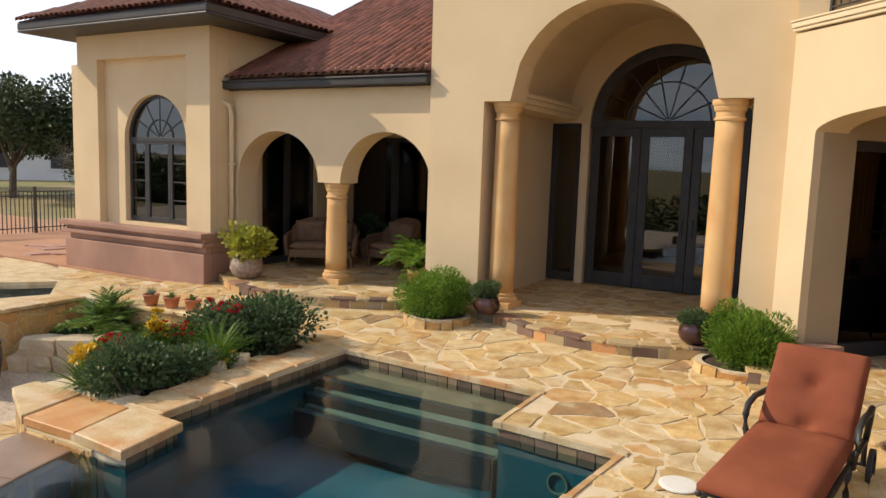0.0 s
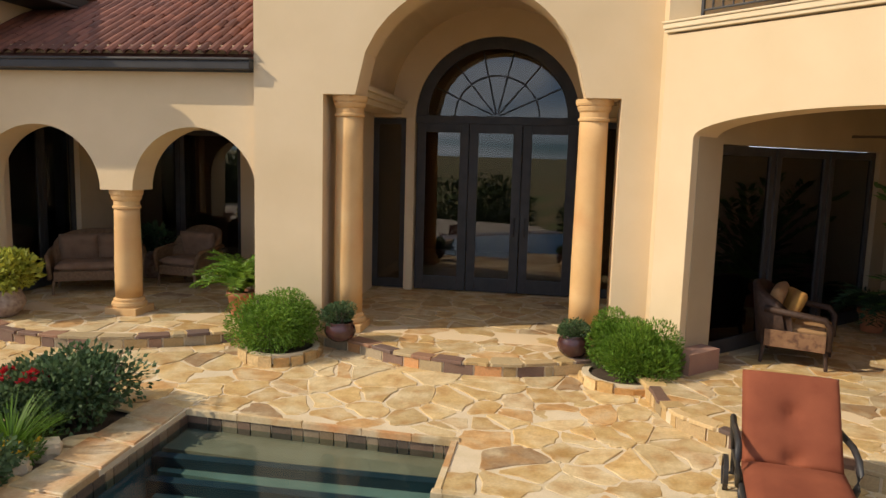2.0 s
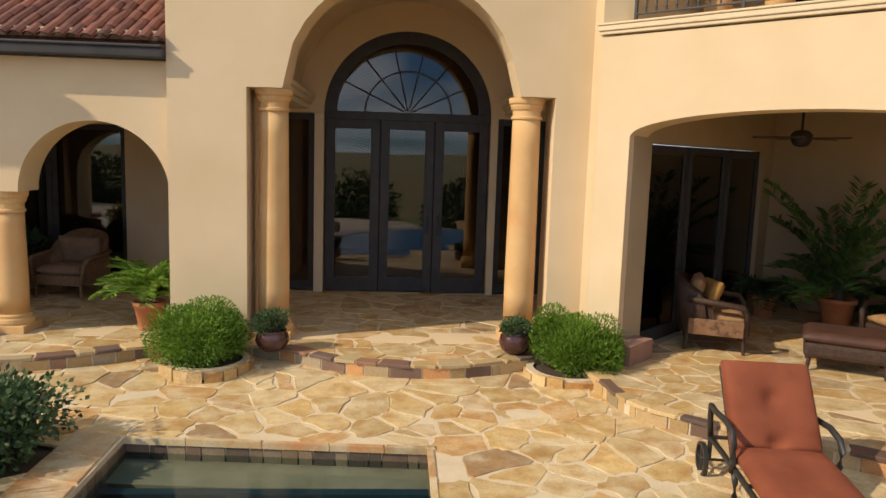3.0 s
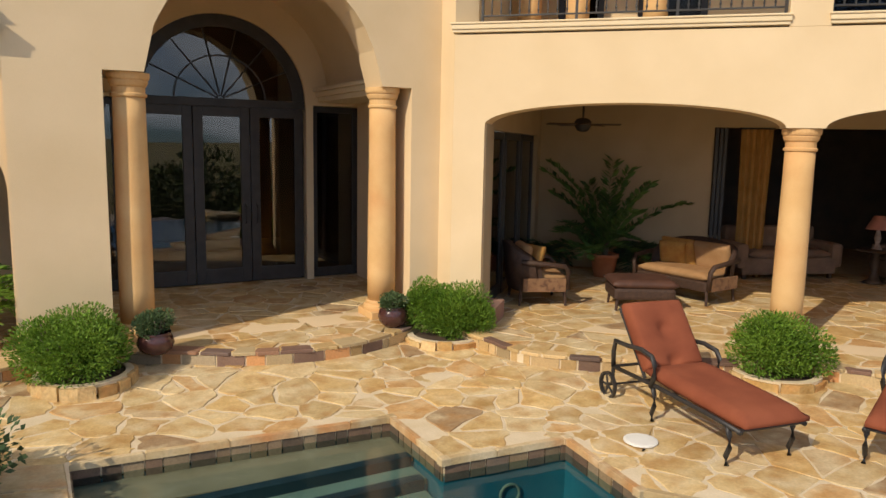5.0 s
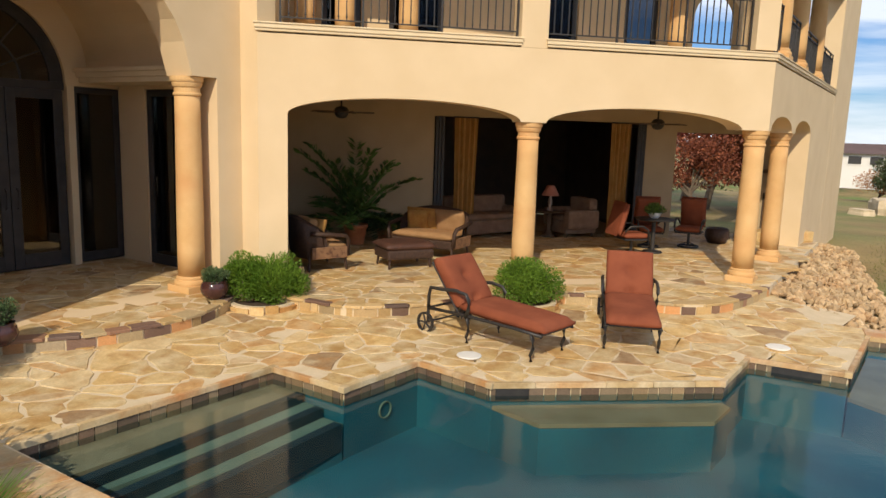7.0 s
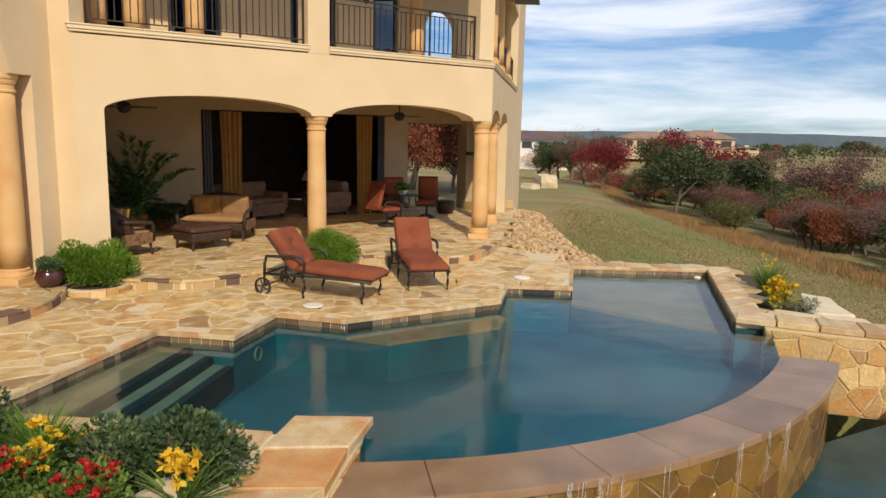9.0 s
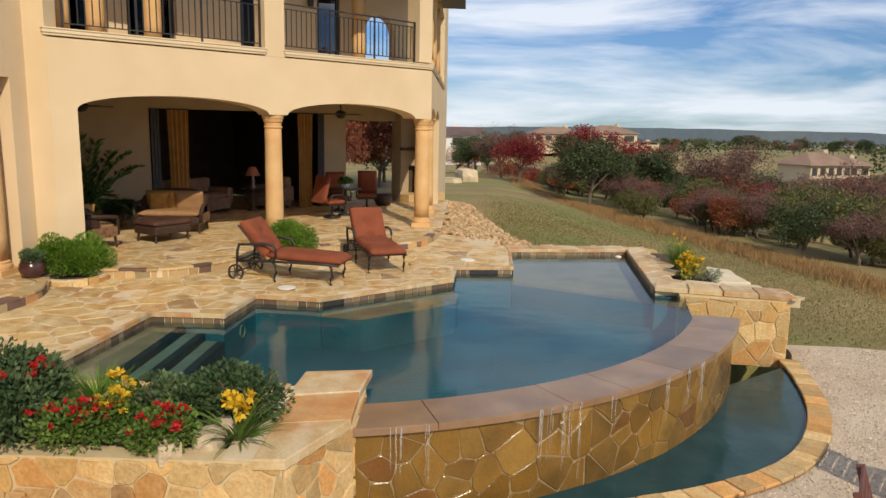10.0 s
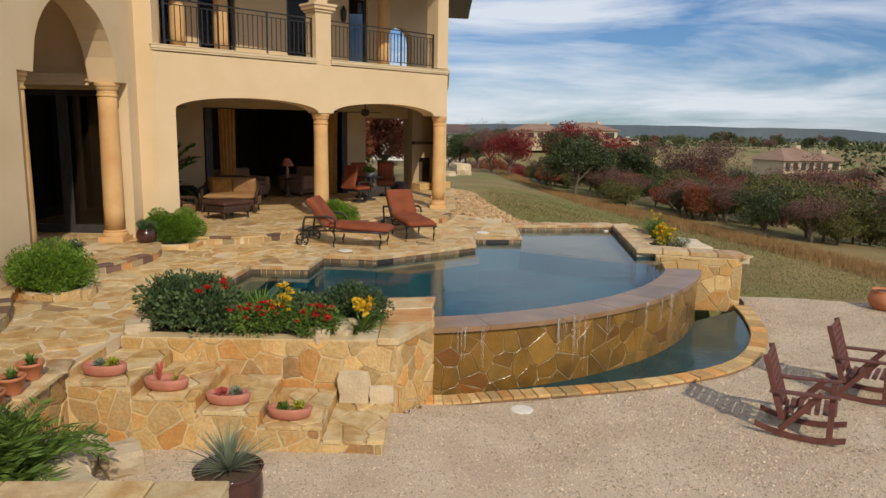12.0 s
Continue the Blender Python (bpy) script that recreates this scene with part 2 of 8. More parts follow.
# ------------------------------------------------------------------ mesh helpers
def part(name, bm, material, parent=None, label="", smooth=False):
    """Link a bmesh as one mesh object."""
    bmesh.ops.recalc_face_normals(bm, faces=bm.faces)
    me = bpy.data.meshes.new(name)
    bm.to_mesh(me)
    bm.free()
    me.materials.append(material)
    if smooth:
        for p in me.polygons:
            p.use_smooth = True
    ob = new(name, me)
    ob.parent = parent
    if label:
        ob["label"] = label
    return ob


def raw_mesh(name, verts, faces, material, smooth=False):
    me = bpy.data.meshes.new(name)
    me.from_pydata(verts, [], faces)
    me.materials.append(material)
    if smooth:
        for p in me.polygons:
            p.use_smooth = True
    return me


def thing(name, label, category, group="", at=(0, 0, 0), rz=0.0, kind=""):
    ob = new(name)
    ob.matrix_basis = pose(*at, 0, 0, rz)
    return tagged(ob, label, category, group, kind)


def setting(name, bm, material, label="", category="", smooth=False):
    return tagged(part(name, bm, material, None, label, smooth), label, category, "", "structure")


def box(bm, x0, y0, z0, x1, y1, z1, bevel=0.0, m=None):
    r = bmesh.ops.create_cube(bm, size=1.0)
    vs = r["verts"]
    for v in vs:
        v.co = Vector((x0 + (v.co.x + 0.5) * (x1 - x0), y0 + (v.co.y + 0.5) * (y1 - y0), z0 + (v.co.z + 0.5) * (z1 - z0)))
    if bevel:
        es = list({e for v in vs for e in v.link_edges})
        r2 = bmesh.ops.bevel(bm, geom=es, offset=bevel, segments=2, affect="EDGES", profile=0.6)
        vs = list({v for f in r2["faces"] for v in f.verts} | {v for v in vs if v.is_valid})
    if m is not None:
        bmesh.ops.transform(bm, matrix=m, verts=vs)
    return vs


def boxed(x0, y0, z0, x1, y1, z1, bevel=0.0, m=None):
    bm = bmesh.new()
    box(bm, x0, y0, z0, x1, y1, z1, bevel, m)
    return bm


def prism(bm, pts, z0, z1):
    """Upright prism on a simple polygon."""
    lo = [bm.verts.new((x, y, z0)) for x, y in pts]
    hi = [bm.verts.new((x, y, z1)) for x, y in pts]
    n = len(pts)
    bm.faces.new(hi)
    bm.faces.new(lo[::-1])
    for i in range(n):
        bm.faces.new((lo[i], lo[(i + 1) % n], hi[(i + 1) % n], hi[i]))
    return lo + hi


def lathe(bm, prof, seg=24, cx=0.0, cy=0.0, closed=True):
    rings = []
    for r, z in prof:
        rings.append([bm.verts.new((cx + r * math.cos(2 * math.pi * k / seg), cy + r * math.sin(2 * math.pi * k / seg), z)) for k in range(seg)])
    for a, b in zip(rings, rings[1:]):
        for k in range(seg):
            bm.faces.new((a[k], a[(k + 1) % seg], b[(k + 1) % seg], b[k]))
    if closed:
        bm.faces.new(rings[0][::-1])
        bm.faces.new(rings[-1])


def tube(bm, pts, r, seg=8, taper=1.0):
    pts = [Vector(p) for p in pts]
    rings = []
    n = len(pts)
    up = Vector((0, 0, 1))
    for i, p in enumerate(pts):
        d = (pts[min(i + 1, n - 1)] - pts[max(i - 1, 0)]).normalized()
        s = d.cross(up)
        s = s.normalized() if s.length > 1e-3 else Vector((1, 0, 0))
        q = s.cross(d)
        rr = r * (1 + (taper - 1) * i / max(n - 1, 1))
        rings.append([bm.verts.new(p + (s * math.cos(2 * math.pi * k / seg) + q * math.sin(2 * math.pi * k / seg)) * rr) for k in range(seg)])
    for a, b in zip(rings, rings[1:]):
        for k in range(seg):
            bm.faces.new((a[k], a[(k + 1) % seg], b[(k + 1) % seg], b[k]))
    bm.faces.new(rings[0][::-1])
    bm.faces.new(rings[-1])


def wall_frame(a, b):
    """Matrix whose x runs from a to b on the wall's face and whose y runs into the wall (to the left of a->b)."""
    d = Vector((b[0] - a[0], b[1] - a[1], 0)).normalized()
    n = Vector((-d.y, d.x, 0))
    return Matrix(((d.x, n.x, 0, a[0]), (d.y, n.y, 0, a[1]), (0, 0, 1, 0), (0, 0, 0, 1)))


def arch_fn(u0, u1, spring, rise):
    c, r = (u0 + u1) / 2, (u1 - u0) / 2
    return lambda u: spring + rise * math.sqrt(max(0.0, 1 - ((u - c) / r) ** 2))


def pierced_wall(length, z0, z1, thick, openings):
    """Wall in its own frame, 0..length along x, thickness along +y. openings: (u0, u1, sill, head function)."""
    bm = bmesh.new()
    us = {0.0, length}
    for u0, u1, sill, head in openings:
        us |= {u0, u1}
        for k in range(1, 32):
            us.add((u0 + u1) / 2 - (u1 - u0) / 2 * math.cos(math.pi * k / 32))
    us = sorted(us)
    for ua, ub in zip(us, us[1:]):
        if ub - ua < 1e-5:
            continue
        mid = (ua + ub) / 2
        spans = [(z0, z0, z1, z1)]
        for u0, u1, sill, head in openings:
            if u0 < mid < u1:
                spans = [(z0, z0, sill, sill)] if sill > z0 + 1e-4 else []
                spans.append((head(ua), head(ub), z1, z1))
        for la, lb, ha, hb in spans:
            f = [bm.verts.new(p) for p in ((ua, 0, la), (ub, 0, lb), (ub, 0, hb), (ua, 0, ha))]
            g = [bm.verts.new(p) for p in ((ua, thick, la), (ub, thick, lb), (ub, thick, hb), (ua, thick, ha))]
            bm.faces.new(f)
            bm.faces.new(g[::-1])
            bm.faces.new((f[0], g[0], g[1], f[1]))
            bm.faces.new((f[3], f[2], g[2], g[3]))
            bm.faces.new((f[0], f[3], g[3], g[0]))
            bm.faces.new((f[1], g[1], g[2], f[2]))
    bmesh.ops.remove_doubles(bm, verts=bm.verts, dist=1e-4)
    seen = {}
    for f in bm.faces:
        seen.setdefault(tuple(sorted(v.index for v in f.verts)), []).append(f)
    bm.verts.index_update()
    seen = {}
    for f in bm.faces:
        seen.setdefault(tuple(sorted(v.index for v in f.verts)), []).append(f)
    dead = [f for fs in seen.values() if len(fs) > 1 for f in fs]
    if dead:
        bmesh.ops.delete(bm, geom=dead, context="FACES_ONLY")
    return bm


def placed(bm, m):
    bmesh.ops.transform(bm, matrix=m, verts=bm.verts)
    return bm


def catmull(pts, per=6, closed=False):
    out = []
    n = len(pts)
    for i in range(n if closed else n - 1):
        if closed:
            p0, p1, p2, p3 = (Vector(pts[(i + k) % n]) for k in (-1, 0, 1, 2))
        else:
            p0, p1, p2, p3 = (Vector(pts[min(max(i + k, 0), n - 1)]) for k in (-1, 0, 1, 2))
        for k in range(per):
            t = k / per
            out.append(0.5 * (2 * p1 + (p2 - p0) * t + (2 * p0 - 5 * p1 + 4 * p2 - p3) * t * t + (3 * p1 - p0 - 3 * p2 + p3) * t ** 3))
    if not closed:
        out.append(Vector(pts[-1]))
    return [tuple(p) for p in out]


def inside(p, poly):
    x, y = p
    c = False
    for (x0, y0), (x1, y1) in zip(poly, poly[1:] + poly[:1]):
        if (y0 > y) != (y1 > y) and x < (x1 - x0) * (y - y0) / (y1 - y0) + x0:
            c = not c
    return c


def seg_dist(p, a, b):
    p, a, b = Vector(p), Vector(a), Vector(b)
    d = b - a
    t = max(0, min(1, (p - a).dot(d) / max(d.length_squared, 1e-9)))
    return (p - a - d * t).length


def clip(poly, px, py, nx, ny):
    """Keep the side of a polygon where (p - P).n <= 0."""
    out = []
    for (ax, ay), (bx, by) in zip(poly, poly[1:] + poly[:1]):
        da, db = (ax - px) * nx + (ay - py) * ny, (bx - px) * nx + (by - py) * ny
        if da <= 0:
            out.append((ax, ay))
        if (da < 0) != (db < 0) and da != db:
            t = da / (da - db)
            out.append((ax + (bx - ax) * t, ay + (by - ay) * t))
    return out


def shrink_round(poly, gap, rng, rough=0.012, corner=0.02):
    """Inset a convex cell by gap and roughen its outline."""
    n = len(poly)
    area = sum(a[0] * b[1] - b[0] * a[1] for a, b in zip(poly, poly[1:] + poly[:1]))
    if area < 0:
        poly = poly[::-1]
    cur = poly
    for (ax, ay), (bx, by) in zip(poly, poly[1:] + poly[:1]):
        L = math.hypot(bx - ax, by - ay)
        if L < 1e-4:
            continue
        nx, ny = (by - ay) / L, -(bx - ax) / L
        cur = clip(cur, ax - nx * gap, ay - ny * gap, nx, ny)
        if len(cur) < 3:
            return []
    out = []
    for i, (ax, ay) in enumerate(cur):
        (px, py), (bx, by) = cur[i - 1], cur[(i + 1) % len(cur)]
        for qx, qy, f in ((px, py, 0.16), (bx, by, 0.16)):
            L = math.hypot(qx - ax, qy - ay)
            f = min(0.4, corner / max(L, 1e-3))
            out.append((ax + (qx - ax) * f + rng.uniform(-rough, rough), ay + (qy - ay) * f + rng.uniform(-rough, rough)))
        L = math.hypot(bx - ax, by - ay)
        if L > 0.14:
            f, o = rng.uniform(0.4, 0.6), rng.uniform(-1.6, 0.9) * rough / L
            out.append((ax + (bx - ax) * f + (by - ay) * o, ay + (by - ay) * f - (bx - ax) * o))
    return out


def cells(bounds, size, rng, keep, stretch=1.0, jitter=0.46, drop=0.0):
    """Irregular Voronoi cells with seeds about size apart; keep(p) selects seeds."""
    x0, y0, x1, y1 = bounds
    nx, ny = int((x1 - x0) / (size * stretch)) + 2, int((y1 - y0) / size) + 2
    seeds = {}
    for i in range(-1, nx + 1):
        for j in range(-1, ny + 1):
            off = 0.5 if j % 2 else 0.0
            if drop and rng.random() < drop:
                continue
            seeds[i, j] = (x0 + (i + off + rng.uniform(-jitter, jitter)) * size * stretch, y0 + (j + rng.uniform(-jitter, jitter)) * size)
    out = []
    for (i, j), s in seeds.items():
        if not keep(s):
            continue
        w = size * stretch * 1.6
        poly = [(s[0] - w, s[1] - w), (s[0] + w, s[1] - w), (s[0] + w, s[1] + w), (s[0] - w, s[1] + w)]
        for di in range(-2, 3):
            for dj in range(-2, 3):
                q = seeds.get((i + di, j + dj))
                if q and q != s:
                    dx, dy = q[0] - s[0], q[1] - s[1]
                    poly = clip(poly, (s[0] + q[0]) / 2, (s[1] + q[1]) / 2, dx, dy)
                    if len(poly) < 3:
                        break
            if len(poly) < 3:
                break
        if len(poly) >= 3:
            out.append((s, poly))
    return out


def slab_verts(poly, z0, z1, bevel=0.006):
    """Vertices and faces of a stone: skirt, chamfer, top."""
    n = len(poly)
    cx, cy = sum(p[0] for p in poly) / n, sum(p[1] for p in poly) / n
    vs = [(x, y, z0) for x, y in poly] + [(x, y, z1 - bevel) for x, y in poly]
    for x, y in poly:
        L = max(math.hypot(x - cx, y - cy), 1e-3)
        k = max(0.0, 1 - 1.6 * bevel / L)
        vs.append((cx + (x - cx) * k, cy + (y - cy) * k, z1))
    fs = [tuple(range(2 * n, 3 * n))]
    for r in (0, n):
        for i in range(n):
            j = (i + 1) % n
            fs.append((r + i, r + j, r + n + j, r + n + i))
    return vs, fs


def lay(stones, material, parent, piece, rest, near, matrix=None, limit=290):
    """stones: (vs, fs, place). The nearest to the point near become pieces of their own, the others one mesh."""
    order = sorted(stones, key=lambda s: (s[2][0] - near[0]) ** 2 + (s[2][1] - near[1]) ** 2)
    for vs, fs, c in order[:limit]:
        ob = new(piece, raw_mesh(piece, vs, fs, material))
        ob.parent = parent
        if matrix is not None:
            ob.matrix_local = matrix
    if order[limit:]:
        V, F = [], []
        for vs, fs, c in order[limit:]:
            k = len(V)
            V += vs
            F += [tuple(i + k for i in f) for f in fs]
        ob = new(rest, raw_mesh(rest, V, F, material))
        ob.parent = parent
        ob["kind"] = "stuff"
        if matrix is not None:
            ob.matrix_local = matrix


def smoothstep(a, b, x):
    t = max(0.0, min(1.0, (x - a) / (b - a)))
    return t * t * (3 - 2 * t)


# ------------------------------------------------------------------ plan
UP = 0.22          # upper terrace
LOW = -1.1         # gravel court
ENTRY_Y = 9.62
ARC_Y = 9.74
WATER_Z = -0.13
WEIR_C, WEIR_R = (0.67, 4.84), 6.88
A, B, C, D, E_ = (-5.33, 7.10), (-2.62, 6.90), (-2.62, 5.86), (-1.43, 5.76), (-1.55, 4.72)
F_, G, H, I_, J, K = (0.13, 2.70), (1.28, 2.65), (1.40, 1.56), (3.45, 1.48), (3.80, -1.20), (-0.12, -0.82)


def weir_pt(deg, r):
    return (WEIR_C[0] + r * math.cos(radians(deg)), WEIR_C[1] + r * math.sin(radians(deg)))


WEIR_A0, WEIR_A1 = 192.0, 248.5     # from the flower-bed wing to the far pier
weir_in = [weir_pt(WEIR_A0 + (WEIR_A1 - WEIR_A0) * k / 28, WEIR_R - 0.62) for k in range(29)]
WING = [(-5.30, 4.22), (-4.96, 4.16), (-4.84, 3.55)]
POOL = [A] + WING + weir_in + [(-0.14, -1.3), K, J, I_, H, G, F_, E_, D, C, B]
DECK = [(-14.5, 9.0), (-11.2, 7.15), (-10.2, 7.25), (-8.1, 7.45), (-7.12, 7.3), (-5.78, 7.1), (-5.78, 6.9)]
UPPER_EDGE = catmull([(-11.0, 9.75), (-10.2, 9.5), (-9.3, 8.95), (-8.4, 8.62), (-7.4, 8.60), (-6.6, 8.90), (-5.95, 9.3), (-5.3, 9.5), (-4.75, 9.46), (-4.25, 9.27), (-3.6, 8.88),
                      (-2.85, 8.67), (-2.1, 8.73), (-1.5, 9.0), (-1.15, 9.17), (-0.85, 8.75), (-0.74, 8.2), (-0.66, 7.6), (-0.35, 7.2), (0.3, 6.73), (1.2, 6.17),
                      (1.75, 5.85), (2.15, 5.45), (2.42, 5.0), (2.50, 4.35), (2.78, 3.70), (3.35, 3.36), (4.1, 3.18), (5.0, 3.05)], 5)
UPPER = UPPER_EDGE + [(12.0, 3.05), (12.0, 20.0), (-11.0, 20.0)]
EDGE_XY = np.array(UPPER_EDGE)


def deck_z(x, y):
    """The lower paving rises a little towards the curved step."""
    d = math.sqrt(float(((EDGE_XY - (x, y)) ** 2).sum(1).min()))
    return 0.07 * smoothstep(1.3, 0.05, d)


TR_OUT = catmull([(-6.42, 3.75), (-6.40, 3.22), (-6.22, 2.55), (-6.0, 1.65), (-5.62, 0.35), (-5.0, -0.95), (-4.2, -1.80), (-3.0, -2.46), (-1.7, -2.85), (-0.75, -3.02)], 5)   # outer edge of the catch basin kerb
LOG_A, LOG_B = (-0.66, 9.26), (5.25, 3.35)     # foot of the loggia's front, at 45 degrees

# ------------------------------------------------------------------ ground
def land(x, y):
    edge = -9.4 + 0.225 * max(min(x, 34), -20)
    lawn = -0.35 - 0.85 * smoothstep(1.5, -4.5, y) - 0.012 * max(0, x - 6)
    if x < 0.4:
        t = smoothstep(-0.6, 0.4, x)
        west = -1.16 + 1.10 * smoothstep(6.8, 8.6, y) * smoothstep(-8.0, -10.0, x)
        lawn = west * (1 - t) + lawn * t
    if y > 9:
        lawn = lawn + (-0.02 - lawn) * smoothstep(9, 11, y) * smoothstep(8, -8, x)
    d = max(edge - y, (x - 40) * 0.55, (y - 60) * 0.25)
    d2 = max(0.0, d)
    drop = -8.5 * smoothstep(0.0, 46.0, d2)
    rise = 8.2 * smoothstep(45, 112, d2) + 4.2 * math.exp(-((x - 117) ** 2 + (y + 60) ** 2) / 500)
    far = -14 * smoothstep(150, 420, d2) + 14 * smoothstep(600, 1500, d2)
    nz = noise.noise(Vector((x * 0.012, y * 0.012, 0.3)))
    bumps = nz * 2.2 * smoothstep(40, 220, d2) + noise.noise(Vector((x * 0.004, y * 0.004, 2.0))) * 16 * smoothstep(500, 1500, d2)
    near = 0.03 * noise.noise(Vector((x * 0.5, y * 0.5, 0))) * smoothstep(1, 8, max(abs(x), abs(y)) - 6)
    z = lawn + drop + rise + far + bumps + near
    # under the terraces and basins the soil lies deep
    if -7.6 < x < 13.5 and -0.9 < y < 21 and not (y < 2.6 and x > 3.6) or (-6.4 < x < 0.2 and -3.4 < y < 4.5):
        z = min(z, -2.6)
    return z


GRASS = surface("winter_lawn", (0.19, 0.148, 0.06), (0.32, 0.235, 0.105), 0.35, 14, 0.95, 0.6, 0.03, stain=(0.14, 0.19, 0.05), stain_scale=0.17, stain_amount=0.95, fine_amount=0.4)
xs = [-2600, -1500, -800, -420, -220, -120, -70, -45] + [-30 + 0.75 * k for k in range(0, 134)] + [76, 84, 94, 106, 120, 136, 154, 175, 200, 230, 270, 320, 400, 520, 700, 950, 1300, 1800, 2500, 3400]
ys = [-3000, -2000, -1400, -1000, -700, -500, -380, -300, -240, -200, -170, -145, -125, -108, -94, -82, -72, -64, -57, -51, -46] + [-42 + 0.75 * k for k in range(0, 94)] + [31, 36, 44, 56, 75, 100, 140, 200, 300, 480, 800, 1400, 2600]
gv = [(x, y, land(x, y)) for y in ys for x in xs]
nx = len(xs)
gf = [(j * nx + i, j * nx + i + 1, (j + 1) * nx + i + 1, (j + 1) * nx + i) for j in range(len(ys) - 1) for i in range(nx - 1)]
ground = new("ground", raw_mesh("ground", gv, gf, GRASS, True))
tagged(ground, "dry winter lawn falling away to a wooded valley", "ground", "", "structure")

bm = bmesh.new()
court = [(-40, -26), (-2.6, -14), (-1.0, -8.0), (-0.1, -6.0), (0.3, -4.4), (0.35, -3.3), (-0.2, -3.2)] + [(x + 0.03, y + 0.03) for x, y in TR_OUT[::-1]] + [(-7.2, 3.9), (-7.2, 7.3), (-8.3, 7.4), (-10.3, 7.2), (-11.5, 7.0), (-14.0, 6.4), (-40, 6.0)]
prism(bm, court, LOW - 0.35, LOW)


def court_z(x, y):
    """The gravel banks up towards the foot of the steps."""
    return LOW + 0.19 * smoothstep(2.2, 4.4, y) * smoothstep(-6.0, -7.2, x)


gn = 40
gvv = [[bm.verts.new((-17.0 + 11.1 * i / gn, 2.2 + 5.2 * j / gn, court_z(-17.0 + 11.1 * i / gn, 2.2 + 5.2 * j / gn) + (0.003 if j else -0.01))) for i in range(gn + 1)] for j in range(gn + 1)]
for j in range(gn):
    for i in range(gn):
        x, y = gvv[j][i].co.x, gvv[j][i].co.y
        if not inside((x + 0.14, y + 0.07), [(-6.95, 3.75), (-5.0, 3.2), (-5.0, 8), (-6.95, 8)]):
            bm.faces.new((gvv[j][i], gvv[j][i + 1], gvv[j + 1][i + 1], gvv[j + 1][i]))
setting("gravel_court", bm, GRAVELM, "pale tan gravel court below the infinity pool", "ground")

bm = bmesh.new()
prism(bm, [(-60, 8.9), (-14.4, 8.9), (-12.6, 8.85), (-10.9, 8.8), (-10.9, 10.2), (-13.5, 10.2), (-14.2, 13.5), (-17.5, 14.5), (-60, 15)], -0.25, 0.03)
setting("dirt_path", bm, DIRT, "reddish bare dirt path beside the house", "path")


# ------------------------------------------------------------------ terraces and pool
def fill(outer, holes, z, zb):
    """Flat plate with holes, with its sides."""
    from mathutils.geometry import tessellate_polygon
    loops = [outer] + holes
    flat = [p for lp in loops for p in lp]
    tris = tessellate_polygon([[Vector((x, y, 0)) for x, y in lp] for lp in loops])
    V = [(x, y, z) for x, y in flat] + [(x, y, zb) for x, y in flat]
    n = len(flat)
    F = [tuple(t) for t in tris] + [tuple(i + n for i in reversed(t)) for t in tris]
    k = 0
    for lp in loops:
        m = len(lp)
        for i in range(m):
            a, b = k + i, k + (i + 1) % m
            F.append((a, b, b + n, a + n))
        k += m
    return V, F


# the deck's mortar bed, open over the pool (the pool side of its outline follows the coping)
LOWDECK = [(-14.6, 9.2), (-13.6, 8.6), (-11.2, 7.15), (-10.2, 7.25), (-8.15, 7.42), (-7.12, 7.32), (-5.80, 7.28), (-5.78, 4.5), (-6.98, 4.42), (-6.98, 3.96), (-6.1, 3.54), (-5.05, 3.52)] + \
          WING[::-1] + [A, B, C, D, E_, F_, G, H, I_, J, K, (-0.12, -1.3), (-0.75, -3.0), (-0.1, -3.05), (0.32, -1.3), (4.25, -1.68), (3.9, 1.9), (4.3, 2.2), (5.2, 3.2), (5.2, 12), (-10.9, 12), (-10.9, 9.2)]
V, F = fill(LOWDECK, [], -0.005, -0.15)
deck = tagged(new("terrace_lower", raw_mesh("terrace_lower", V, F, MORTAR)), "tan irregular flagstone pool terrace with pale mortar", "terrace", "", "structure")
V, F = fill(UPPER, [], UP - 0.005, -0.3)
ringz = [[(p[0] + n_[0] * o, p[1] + n_[1] * o) for o in (-0.02, 0.3, 0.6, 0.9, 1.35)] for p, n_ in
         [(UPPER_EDGE[i], (lambda t: (t.y, -t.x))(Vector((UPPER_EDGE[min(i + 1, len(UPPER_EDGE) - 1)][0] - UPPER_EDGE[max(i - 1, 0)][0], UPPER_EDGE[min(i + 1, len(UPPER_EDGE) - 1)][1] - UPPER_EDGE[max(i - 1, 0)][1])).normalized())) for i in range(0, len(UPPER_EDGE), 2)]]
bm = bmesh.new()
vv = [[bm.verts.new((x, y, deck_z(x, y) - 0.009)) for x, y in row] for row in ringz]
for r0_, r1_ in zip(vv, vv[1:]):
    for k in range(4):
        q = (r0_[k], r0_[k + 1], r1_[k + 1], r1_[k])
        if all(v.co.y > 7.6 or v.co.x > -5.6 for v in q):
            bm.faces.new(q)
part("mortar_rise", bm, MORTAR, deck)
upper = tagged(new("terrace_upper", raw_mesh("terrace_upper", V, F, MORTAR)), "raised flagstone terrace with a curved stone step", "terrace", "", "structure")

